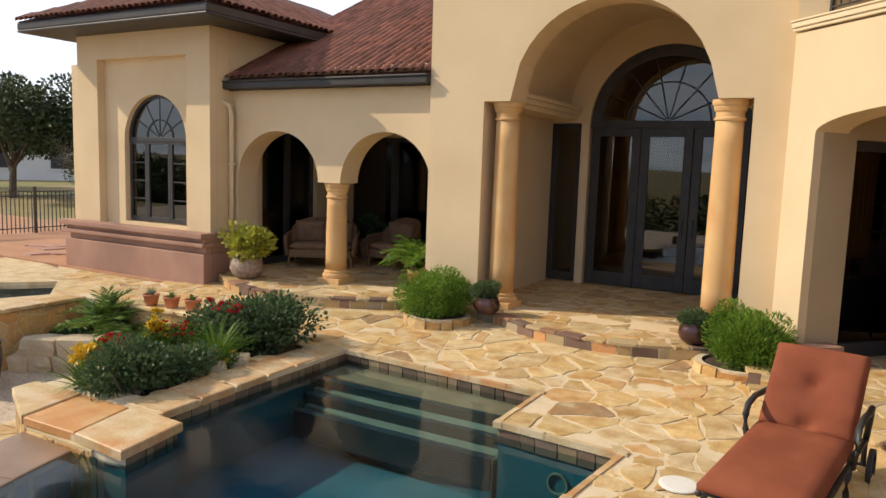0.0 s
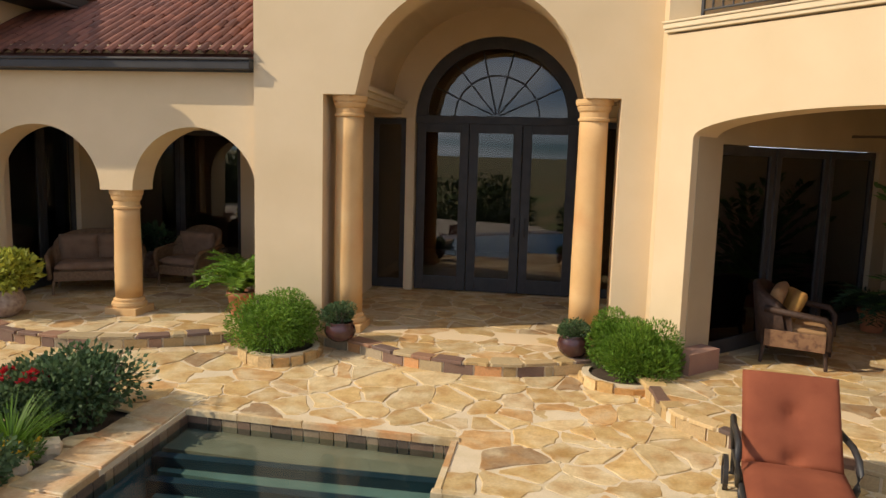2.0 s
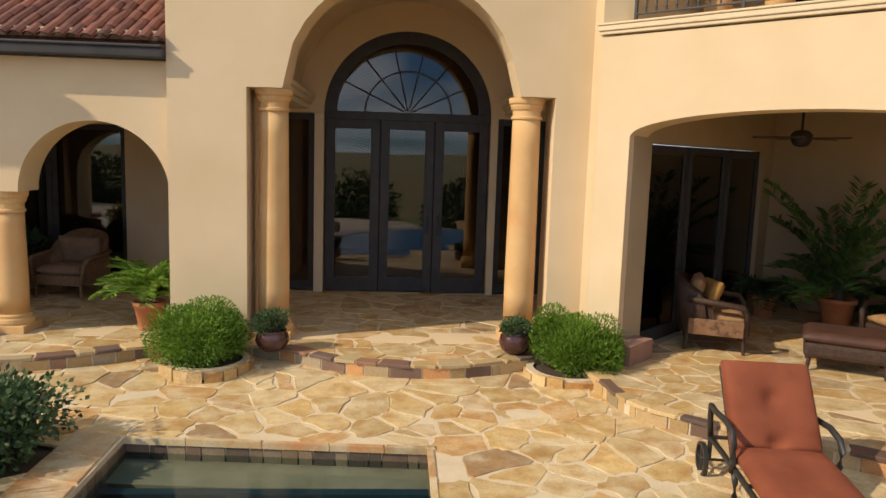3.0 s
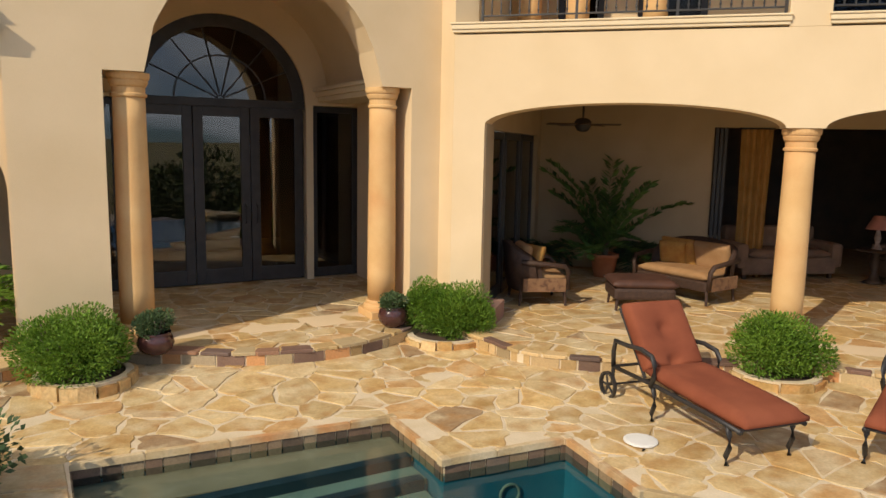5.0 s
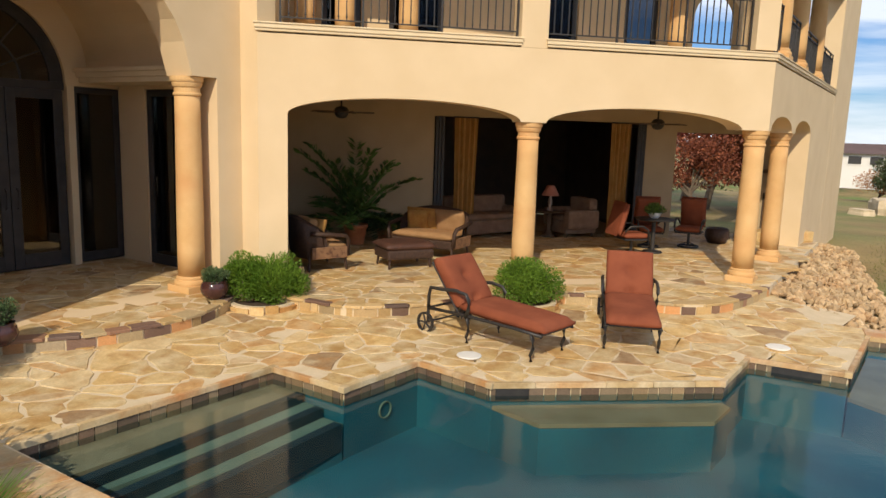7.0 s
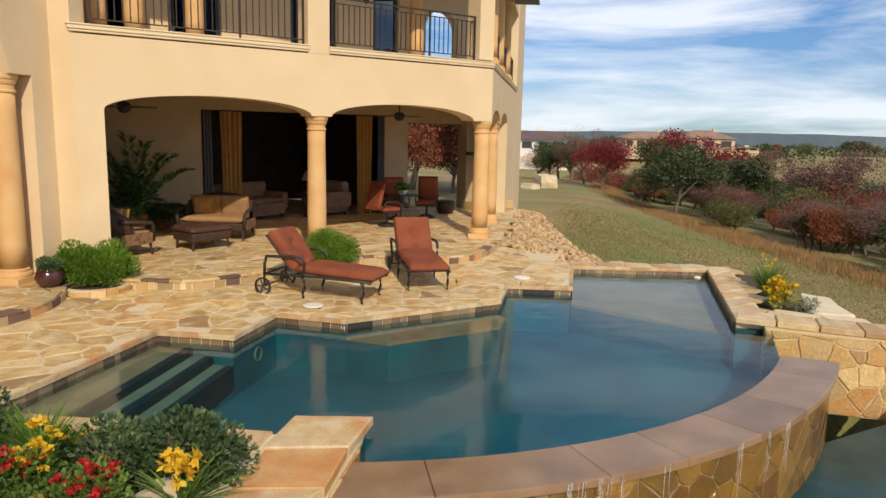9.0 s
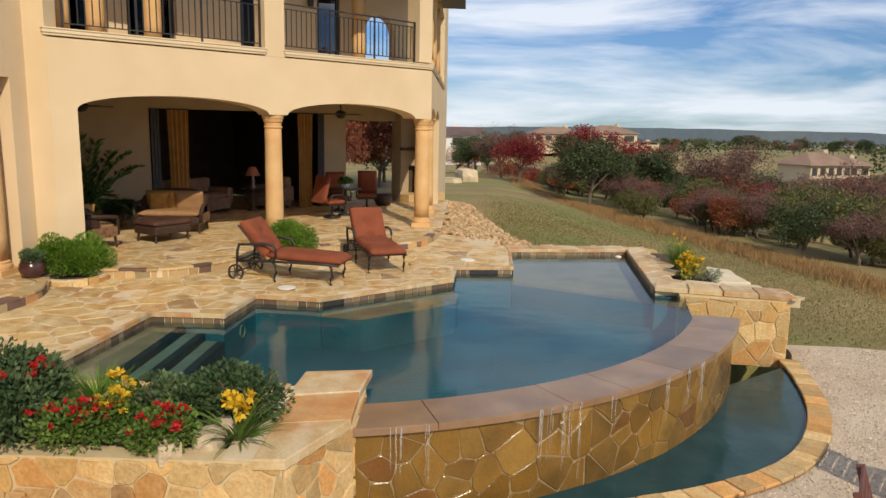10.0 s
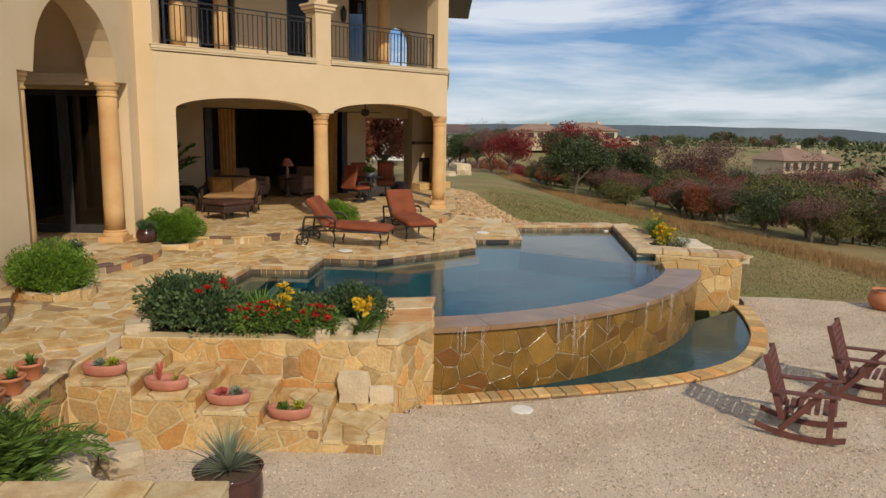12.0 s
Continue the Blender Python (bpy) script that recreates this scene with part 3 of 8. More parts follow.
# pool shell
bm = bmesh.new()
shell = [A] + WING + [weir_pt(WEIR_A0 + (WEIR_A1 - WEIR_A0) * k / 28, WEIR_R - 0.6) for k in range(29)] + [(-0.14, -1.3), K, J, I_, H, G, F_, E_, D, C, B]
lo = [bm.verts.new((x, y, -0.80)) for x, y in shell]
hi = [bm.verts.new((x, y, -0.16)) for x, y in shell]
bm.faces.new(lo)
for i in range(len(shell)):
    j = (i + 1) % len(shell)
    bm.faces.new((lo[i], lo[j], hi[j], hi[i]))
setting("pool_basin", bm, PLASTER, "dark teal plaster pool basin", "pool")
V, F = fill(POOL, [], WATER_Z, WATER_Z - 0.002)
nF = len(POOL)
water = new("water", raw_mesh("water", [v for v in V[:nF]], [f for f in F if max(f) < nF], WATER))
water.visible_shadow = False
tagged(water, "still blue-green pool water", "water", "", "structure")


def pool_step(name, pts, z, label):
    bm = bmesh.new()
    prism(bm, pts, -1.75, z - 0.05)
    o = tagged(part(name, bm, PLASTER), label, "pool step", "pool steps")
    bm = bmesh.new()
    prism(bm, pts, z - 0.046, z)
    part("tread", bm, SHELFST if z > -0.25 or name != "pool_step" else TREADST, o, "pale stone tread")
    return o


def between(p, q, t):
    return (p[0] + (q[0] - p[0]) * t, p[1] + (q[1] - p[1]) * t)


ab = (B[0] - A[0], B[1] - A[1])
for k, (w, z) in enumerate(((0.50, -0.19), (0.78, -0.28), (1.06, -0.38))):
    e = 0.012 * (k + 1)
    pool_step("pool_step", [(A[0] + e + 0.1 * k, A[1] - e), (B[0] - e, B[1] - e), (B[0] - e, B[1] - w), (A[0] + e + 0.1 * k, A[1] - w)], z, "submerged pale stone entry step in the pool")
pool_step("pool_bench", [(E_[0] - 0.01, E_[1] - 0.03), (F_[0] - 0.02, F_[1] - 0.02), (F_[0] - 0.10, F_[1] - 0.12), (-0.50, 2.62), (-1.70, 4.06)], -0.24, "submerged stone bench along the pool edge")
pool_step("pool_shelf", [(H[0] + 0.02, H[1] - 0.02), (I_[0] - 0.02, I_[1] - 0.02), (J[0] - 0.02, J[1] + 0.05), (0.10, -0.80)], -0.30, "shallow sun shelf under the water")

# infinity weir: core, face stones, cap stones
bm = bmesh.new()
n = 40
ring = lambda r, z: [bm.verts.new((*weir_pt(WEIR_A0 - 2.5 + (WEIR_A1 - WEIR_A0 + 4.0) * k / n, r), z)) for k in range(n + 1)]
r0, r1, r2, r3 = ring(WEIR_R - 0.6, -1.9), ring(WEIR_R - 0.6, -0.165), ring(WEIR_R - 0.03, -0.18), ring(WEIR_R - 0.03, -1.9)
for p, q in ((r0, r1), (r1, r2), (r2, r3)):
    for k in range(n):
        bm.faces.new((p[k], p[k + 1], q[k + 1], q[k]))
weir = setting("infinity_wall", bm, DARKMORTAR, "curved infinity-edge pool wall of wet amber stone", "pool wall")
rng = random.Random(4)
arc = radians(WEIR_A1 - WEIR_A0 + 4) * WEIR_R
faces_ = []
for s, poly in cells((0, -1.55, arc, -0.2), 0.33, rng, lambda p: -0.1 < p[0] < arc + 0.1 and -1.75 < p[1] < -0.1, 0.9, 0.62):
    for cx, cy, ax, ay in ((0, 0, -1, 0), (arc, 0, 1, 0), (0, -0.185, 0, 1), (0, -1.6, 0, -1)):
        poly = clip(poly, cx, cy, ax, ay) if len(poly) > 2 else poly
    if len(poly) < 3:
        continue
    poly = shrink_round(poly, 0.005, rng, 0.007)
    if len(poly) < 3:
        continue
    vs, fs = slab_verts(poly, 0.0, 0.016 + rng.uniform(0, 0.012), 0.006)
    W = []
    for u, z, d in vs:
        a = WEIR_A0 - 2.5 + math.degrees(u / WEIR_R)
        W.append((*weir_pt(a, WEIR_R - 0.04 + d), z))
    faces_.append((W, fs, W[0]))
lay(faces_, WEIRSTONE, weir, "stone", "stones", (-5.6, 2.0))
caps = []
a = WEIR_A0 - 2.5
while a < WEIR_A1 + 1.5:
    st = min(rng.uniform(6.0, 12.5), WEIR_A1 + 1.5 - a)
    if st < 1.5:
        break
    m = 5
    vs, fs = [], []
    for z0, inset in ((-0.17, 0.0), (-0.105, 0.0), (-0.098, 0.012)):
        for r in (WEIR_R - 0.62 + inset, WEIR_R + 0.05 - inset):
            for k in range(m + 1):
                da = 0.02 + math.degrees(inset * 0.5 / WEIR_R)
                vs.append((*weir_pt(a + da + (st - 2 * da) * k / m, r), z0 - (0.02 if r < WEIR_R - 0.3 else 0.0)))
    w = m + 1
    for k in range(m):
        fs.append((4 * w + k, 4 * w + k + 1, 5 * w + k + 1, 5 * w + k))
        for b0, b1 in ((0, 2), (2, 4)):
            fs.append((b0 * w + k, b0 * w + k + 1, b1 * w + k + 1, b1 * w + k))
            fs.append(((b0 + 1) * w + k, (b1 + 1) * w + k, (b1 + 1) * w + k + 1, (b0 + 1) * w + k + 1))
    for k in (0, m):
        for b0, b1 in ((0, 2), (2, 4)):
            fs.append((b0 * w + k, (b0 + 1) * w + k, (b1 + 1) * w + k, b1 * w + k))
    caps.append((vs, fs, vs[0]))
    a += st
lay(caps, WETCAP, weir, "cap_stone", "cap_stones", (-5.6, 2.0))

# catch trough below the weir
TR_IN = [weir_pt(x, WEIR_R - 0.02) for x in range(188, 252, 4)]
bm = bmesh.new()
prof = [(0.0, -1.9), (0.0, -1.04), (0.26, -1.04), (0.26, -1.3)]
rings = []
for i, p in enumerate(TR_OUT):
    q, s = TR_OUT[min(i + 1, len(TR_OUT) - 1)], TR_OUT[max(i - 1, 0)]
    d = Vector((q[0] - s[0], q[1] - s[1])).normalized()
    nn = Vector((d.y, -d.x))
    rings.append([bm.verts.new((p[0] + nn.x * (0.26 - o) * -1 + nn.x * 0.0, p[1] - nn.y * (0.26 - o), z)) for o, z in prof])
for a_, b_ in zip(rings, rings[1:]):
    for k in range(3):
        bm.faces.new((a_[k], b_[k], b_[k + 1], a_[k + 1]))
setting("trough_kerb", bm, WETCAP, "stone kerb round the catch basin", "kerb")
rng = random.Random(8)
kerb = bpy.data.objects["trough_kerb"]
ks = []
for i in range(0, len(TR_OUT) - 1):
    p, q = Vector(TR_OUT[i]), Vector(TR_OUT[i + 1])
    d = (q - p)
    nn = Vector((d.y, -d.x)).normalized()
    o0, o1 = 0.0, -0.27
    poly = [tuple(p + d * 0.04 + nn * 0.02), tuple(q - d * 0.04 + nn * 0.02), tuple(q - d * 0.04 + nn * o1), tuple(p + d * 0.04 + nn * o1)]
    vs, fs = slab_verts(poly, -1.06, -1.025 + rng.uniform(-0.006, 0.006), 0.008)
    ks.append((vs, fs, poly[0]))
lay(ks, WALLSTONE, kerb, "kerb_stone", "kerb_stones", (-5, 0))
bm = bmesh.new()
pts = TR_IN + [tuple(Vector(p)) for p in TR_OUT[::-1]]
from mathutils.geometry import tessellate_polygon
tv = [bm.verts.new((x, y, -1.085)) for x, y in pts]
for t in tessellate_polygon([[Vector((x, y, 0)) for x, y in pts]]):
    bm.faces.new([tv[i] for i in t])
tw = setting("trough_water", bm, TROUGHW, "dark water in the catch basin", "water")
tw.visible_shadow = False
bm = bmesh.new()
tv = [bm.verts.new((x, y, -1.55)) for x, y in pts]
for t in tessellate_polygon([[Vector((x, y, 0)) for x, y in pts]]):
    bm.faces.new([tv[i] for i in t])
setting("trough_bottom", bm, PLASTER, "dark basin bottom", "pool")

# ------------------------------------------------------------------ house shell
def framed_wall(name, a, b, z0, z1, thick, openings, material=STUCCO, label="cream stucco house wall"):
    L = math.hypot(b[0] - a[0], b[1] - a[1])
    bm = placed(pierced_wall(L, z0, z1, thick, openings), wall_frame(a, b))
    return setting(name, bm, material, label, "wall")


flat = lambda z: (lambda u: z)
# entry block, face along y = ENTRY_Y
EX0, EX1 = -5.70, -0.66
SPRING = 3.29


def entry_head(u):
    x = EX0 + u
    c, r = -2.95, 1.395
    return SPRING + math.sqrt(max(0.0, r * r - (x - c) ** 2)) * 0.98 if abs(x - c) < r else SPRING


framed_wall("wall_entry", (EX0, ENTRY_Y), (EX1, ENTRY_Y), -0.2, 7.6, 0.55, [(-4.78 - EX0, -1.09 - EX0, UP, entry_head)])
framed_wall("wall_entry_side", (EX0, 14.0), (EX0, ENTRY_Y + 0.55), -0.2, 7.6, 0.4, [])
# vestibule
framed_wall("wall_vestibule_west", (-5.05, 12.85), (-5.05, ENTRY_Y + 0.55), -0.2, 5.4, 0.12, [])
framed_wall("wall_vestibule_east", (-0.42, ENTRY_Y + 0.55), (-0.42, 12.85), -0.2, 5.4, 0.12, [(0.2, 1.95, UP, flat(3.18))])
DOOR_Y = 12.85
DX0, DX1, DTOP = -4.21, -1.47, 3.2


def door_head(u):
    x = -5.05 + u
    c, r = (DX0 + DX1) / 2, (DX1 - DX0) / 2
    return DTOP + math.sqrt(max(0.0, r * r - (x - c) ** 2)) * 0.97 if abs(x - c) < r else DTOP


framed_wall("wall_door", (-5.05, DOOR_Y), (-0.42, DOOR_Y), -0.2, 5.4, 0.35,
            [(-4.96 + 5.05, -4.36 + 5.05, UP, flat(3.18)), (DX0 + 5.05, DX1 + 5.05, UP, door_head), (-1.35 + 5.05, -0.50 + 5.05, UP, flat(3.18))])
# barrel vault over the vestibule
bm = bmesh.new()
n = 28
R_ = 1.75
ringa = []
for y in (ENTRY_Y + 0.45, DOOR_Y + 0.02):
    ringa.append([bm.verts.new((-2.85 + R_ * math.cos(math.pi * k / n), y, SPRING + 0.12 + R_ * 0.9 * math.sin(math.pi * k / n))) for k in range(n + 1)])
for k in range(n):
    bm.faces.new((ringa[0][k], ringa[0][k + 1], ringa[1][k + 1], ringa[1][k]))
for s in (0, n):
    x = ringa[0][s].co.x
    e = -0.42 if x > -2.85 else -5.05
    f = [bm.verts.new((e, y, SPRING + 0.12)) for y in (ENTRY_Y + 0.45, DOOR_Y + 0.02)]
    bm.faces.new((ringa[0][s], ringa[1][s], f[1], f[0]))
setting("ceiling_vestibule", bm, STUCCO, "plastered barrel vault over the entry", "ceiling")
for x0, x1 in ((-5.05, -4.45), (-1.25, -0.42)):
    bm = bmesh.new()
    for i, (o, z0, z1) in enumerate(((0.0, 3.24, 3.32), (0.05, 3.32, 3.40), (0.1, 3.40, 3.46))):
        if x0 < -3:
            box(bm, x0, ENTRY_Y + 0.56, z0, x1 + o, DOOR_Y - 0.004, z1, 0.012)
        else:
            box(bm, x0 - o, ENTRY_Y + 0.56, z0, x1, DOOR_Y - 0.004, z1, 0.012)
    setting("trim_vault", bm, TRIM, "cream cornice at the spring of the vault", "trim")

# arcade to the left
AX0, AX1 = -10.0, EX0
framed_wall("wall_arcade", (AX0, ARC_Y), (AX1, ARC_Y), -0.2, 3.9, 0.5,
            [(-9.86 - AX0, -7.98 - AX0, UP, arch_fn(-9.86 - AX0, -7.98 - AX0, 1.97, 0.87)), (-7.98 - AX0, -7.50 - AX0, UP, flat(1.97)), (-7.50 - AX0, -5.72 - AX0, UP, arch_fn(-7.50 - AX0, -5.72 - AX0, 1.97, 0.87))])
framed_wall("wall_arcade_back", (-10.6, 13.4), (-5.1, 13.4), -0.2, 4.2, 0.3,
            [(0.5, 3.0, UP, flat(2.9))], STUCCO)
setting("ceiling_arcade", boxed(-10.6, ARC_Y + 0.5, 3.3, EX0, 13.4, 3.45), STUCCO, "plastered arcade ceiling", "ceiling")

# tower at the far left
TY, TX0, TX1 = 9.20, -13.75, -10.0
tw_w = (-12.55, -10.80)


def tower_head(u):
    x = TX0 + u
    return arch_fn(-12.55, -10.80, 2.62, 0.87)(x)


bm = placed(pierced_wall(TX1 - TX0, 0.0, 4.75, 0.16, [(-13.13 - TX0, -10.60 - TX0, 0.95, flat(4.17))]), wall_frame((TX0, TY), (TX1, TY)))
setting("wall_tower_face", bm, STUCCO, "cream stucco tower wall with a recessed panel", "wall")
bm = placed(pierced_wall(TX1 - TX0, 0.0, 4.75, 0.3, [(tw_w[0] - TX0, tw_w[1] - TX0, 1.02, tower_head)]), wall_frame((TX0, TY + 0.163), (TX1, TY + 0.163)))
setting("wall_tower_front", bm, STUCCO, "cream stucco tower wall with an arched window", "wall")
framed_wall("wall_tower_east", (TX1, TY + 0.47), (TX1, 16.0), 0.0, 4.75, 0.3, [(0.85, 2.5, UP, flat(2.95))])
framed_wall("wall_tower_west", (TX0, 16.0), (TX0, TY + 0.47), 0.0, 4.75, 0.3, [])
framed_wall("wall_wing_west", (-15.6, 10.3), (TX0, 10.3), -0.1, 4.3, 0.4, [])
framed_wall("wall_wing_end", (-15.6, 16.0), (-15.6, 10.7), -0.1, 4.3, 0.3, [])

# loggia, front at 45 degrees
LM = wall_frame(LOG_A, LOG_B)
LL = math.hypot(LOG_B[0] - LOG_A[0], LOG_B[1] - LOG_A[1])
LS = 2.83
C1U, C2U = 4.20, LL - 0.30
bay1, bay2 = (0.42, C1U - 0.21), (C1U + 0.21, C2U - 0.2)
framed_wall("wall_loggia", LOG_A, LOG_B, -0.2, 3.96, 0.45,
            [(bay1[0], bay1[1], UP, arch_fn(bay1[0], bay1[1], LS, 0.28)), (bay1[1], bay2[0], UP, flat(LS)), (bay2[0], bay2[1], UP, arch_fn(bay2[0], bay2[1], LS, 0.28)), (bay2[1], LL + 0.001, UP, flat(LS))])
framed_wall("wall_entry_return", (EX1, ENTRY_Y + 0.55), (EX1 + 0.002, LOG_A[1]), -0.2, 7.6, 0.35, [])
SIDE_L = 9.7
side_bays = [(0.2, 2.60), (3.0, 5.4)]
framed_wall("wall_loggia_side", LOG_B, (LOG_B[0] + SIDE_L, LOG_B[1]), -0.9, 3.96, 0.45,
            [(-0.001, 0.2, UP, flat(LS))] + [(p, q, UP, arch_fn(p, q, LS, 0.28)) for p, q in side_bays] + [(2.60, 3.0, UP, flat(LS))])
framed_wall("wall_stair_tower", (LOG_B[0] + SIDE_L, LOG_B[1] - 0.003), (LOG_B[0] + SIDE_L + 4.6, LOG_B[1] - 0.003), -1.4, 9.5, 0.45, [])
# loggia interior: glazed west wall, pale wall, big opening, pier, open end
LOG_CEIL = 3.45
bm = bmesh.new()
prism(bm, [(-0.3, 9.6), (4.9, 4.2), (5.2, 3.81), (12.2, 3.81), (12.2, 16), (-0.3, 16)], LOG_CEIL, LOG_CEIL + 0.15)
setting("ceiling_loggia", bm, STUCCO, "plastered loggia ceiling", "ceiling")

# loggia: inner walls, tan plaster with some of the shade in its colour
WEST_A, BACK_A, BACK_B = (-0.42, 9.18), (3.1, 12.75), (12.15, 3.9)
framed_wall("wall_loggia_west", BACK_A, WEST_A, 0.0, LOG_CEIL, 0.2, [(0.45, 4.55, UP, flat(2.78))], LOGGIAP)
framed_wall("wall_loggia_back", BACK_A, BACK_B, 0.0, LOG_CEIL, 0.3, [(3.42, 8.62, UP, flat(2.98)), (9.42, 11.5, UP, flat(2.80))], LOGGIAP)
BM_ = wall_frame(BACK_A, BACK_B)
# living room behind the big opening, its dimness put into the wall colour
framed_wall("wall_room_back", (9.0, 16.6), (14.5, 11.1), 0.0, 3.5, 0.2, [], DARKROOM, "room wall with its dimness put into dark brown")
framed_wall("wall_room_left", (3.3, 13.1), (9.0, 16.6), 0.0, 3.5, 0.2, [], DARKROOM, "room wall with its dimness put into dark brown")
framed_wall("wall_room_right", (14.5, 11.1), (9.55, 6.75), 0.0, 3.5, 0.2, [], DARKROOM, "room wall with its dimness put into dark brown")
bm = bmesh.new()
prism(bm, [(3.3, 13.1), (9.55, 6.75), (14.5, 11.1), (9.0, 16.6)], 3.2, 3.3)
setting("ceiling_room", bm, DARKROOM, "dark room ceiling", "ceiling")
# hall behind the entry doors, then the west rooms, coloured dark to look unlit
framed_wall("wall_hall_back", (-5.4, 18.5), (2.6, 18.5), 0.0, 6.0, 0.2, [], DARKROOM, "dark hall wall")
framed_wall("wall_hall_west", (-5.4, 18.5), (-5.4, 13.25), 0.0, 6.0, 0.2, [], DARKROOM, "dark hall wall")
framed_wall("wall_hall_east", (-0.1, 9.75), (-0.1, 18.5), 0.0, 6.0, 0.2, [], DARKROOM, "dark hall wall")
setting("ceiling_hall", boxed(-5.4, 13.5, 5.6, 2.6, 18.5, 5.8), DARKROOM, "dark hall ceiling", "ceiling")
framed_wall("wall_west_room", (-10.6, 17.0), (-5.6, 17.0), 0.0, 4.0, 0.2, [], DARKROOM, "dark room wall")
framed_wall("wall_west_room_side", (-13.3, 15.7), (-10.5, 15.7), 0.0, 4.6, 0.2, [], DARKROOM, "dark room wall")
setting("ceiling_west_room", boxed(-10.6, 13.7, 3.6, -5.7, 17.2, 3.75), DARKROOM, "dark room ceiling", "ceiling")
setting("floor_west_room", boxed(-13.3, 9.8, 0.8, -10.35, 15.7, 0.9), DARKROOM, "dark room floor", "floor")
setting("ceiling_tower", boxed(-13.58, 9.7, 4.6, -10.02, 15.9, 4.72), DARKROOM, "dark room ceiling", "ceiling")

# upper storey over the loggia: parapet cornice, floor, back wall, roof
FLOOR2 = 3.96
bm = bmesh.new()
prism(bm, [(-0.3, 9.45), (5.25, 3.85), (5.35, 3.45), (14.9, 3.45), (14.9, 12), (3, 16), (-0.3, 16)], FLOOR2 - 0.1, FLOOR2 + 0.02)
setting("floor_balcony", bm, STUCCO, "balcony floor", "floor")


def moulding(name, m, u0, u1, z, label):
    bm = bmesh.new()
    for d, z0, z1 in ((0.022, -0.075, -0.035), (0.042, -0.035, 0.025), (0.058, 0.025, 0.05)):
        box(bm, u0 - d * 0.6, -d, z + z0, u1 + d * 0.6, 0.45 + d, z + z1, 0.012)
    return setting(name, placed(bm, m), TRIM, label, "trim")


PIER0, PIER1 = C1U - 0.27, C1U + 0.17
moulding("trim_balcony", LM, -0.02, PIER0, FLOOR2 + 0.10, "cream moulded balcony cornice")
moulding("trim_balcony_second", LM, PIER1, LL - 0.02, FLOOR2 + 0.10, "cream moulded balcony cornice")
SM = wall_frame(LOG_B, (LOG_B[0] + SIDE_L, LOG_B[1]))
moulding("trim_balcony_side", SM, 0.06, SIDE_L, FLOOR2 + 0.10, "cream moulded balcony cornice")
bm = bmesh.new()
box(bm, PIER0, 0.0, FLOOR2, PIER1, 0.42, 5.18, 0.01)
for d, z0, z1 in ((0.04, 5.18, 5.24), (0.08, 5.24, 5.32), (0.11, 5.32, 5.38)):
    box(bm, PIER0 - d, -d, z0, PIER1 + d, 0.42 + d, z1, 0.01)
box(bm, PIER0 + 0.06, 0.05, 5.38, PIER1 - 0.06, 0.37, 7.0, 0.01)
setting("pier_balcony", placed(bm, LM), STUCCO, "cream stucco balcony pier with a moulded cap", "pier")
bm = bmesh.new()
box(bm, LL - 0.40, 0.0, FLOOR2 + 0.18, LL - 0.001, 0.44, 6.9, 0.01)
setting("pier_corner", placed(bm, LM), STUCCO, "cream stucco corner pier", "pier")
setting("beam_gallery", placed(boxed(0.0, 0.02, 6.55, SIDE_L, 0.42, 7.0, 0.01), SM), STUCCO, "cream stucco beam over the upper side gallery", "beam")
framed_wall("wall_balcony_back", (1.35, 10.65), (8.05, 3.95), FLOOR2, 7.0, 0.25,
            [(0.55, 1.25, FLOOR2 + 0.03, flat(6.2)), (1.75, 2.75, FLOOR2 + 0.03, flat(6.2)), (4.25, 5.35, 4.15, flat(6.2)), (6.3, 7.0, FLOOR2 + 0.03, flat(6.2)), (7.75, 8.75, FLOOR2 + 0.05, arch_fn(7.75, 8.75, 5.0, 0.5))])
framed_wall("wall_balcony_west", (-0.28, 9.3), (1.35, 10.65), FLOOR2, 7.0, 0.2, [])
# added wall whose dark colour gives the gloom behind the balcony doors
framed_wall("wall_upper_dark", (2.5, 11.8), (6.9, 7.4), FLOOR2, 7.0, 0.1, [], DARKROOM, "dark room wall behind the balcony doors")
bm = bmesh.new()
prism(bm, [(-0.3, 9.45), (5.25, 3.85), (12.2, 3.85), (12.2, 12), (3, 16), (-0.3, 16)], 6.75, 6.85)
setting("ceiling_balcony", bm, STUCCO, "balcony ceiling", "ceiling")
# roofs
bm = bmesh.new()
roof_pts = [(-1.3, 9.2), (5.0, 2.6), (12.8, 2.6), (12.8, 16), (-1.3, 16)]
lo = [bm.verts.new((x, y, 6.55 if i in (1, 2) else 6.9)) for i, (x, y) in enumerate(roof_pts)]
hi = [bm.verts.new((x * 0.4 + 3.6, y * 0.3 + 7.0, 8.6)) for x, y in roof_pts]
bm.faces.new(lo)
bm.faces.new(hi)
for i in range(5):
    bm.faces.new((lo[i], lo[(i + 1) % 5], hi[(i + 1) % 5], hi[i]))
setting("roof_main", bm, GUTTER, "dark roof eave of the upper storey", "roof")
setting("roof_entry", boxed(EX0 - 0.1, ENTRY_Y - 0.1, 7.6, EX1 + 0.3, 15, 7.75), GUTTER, "roof over the entry block", "roof")

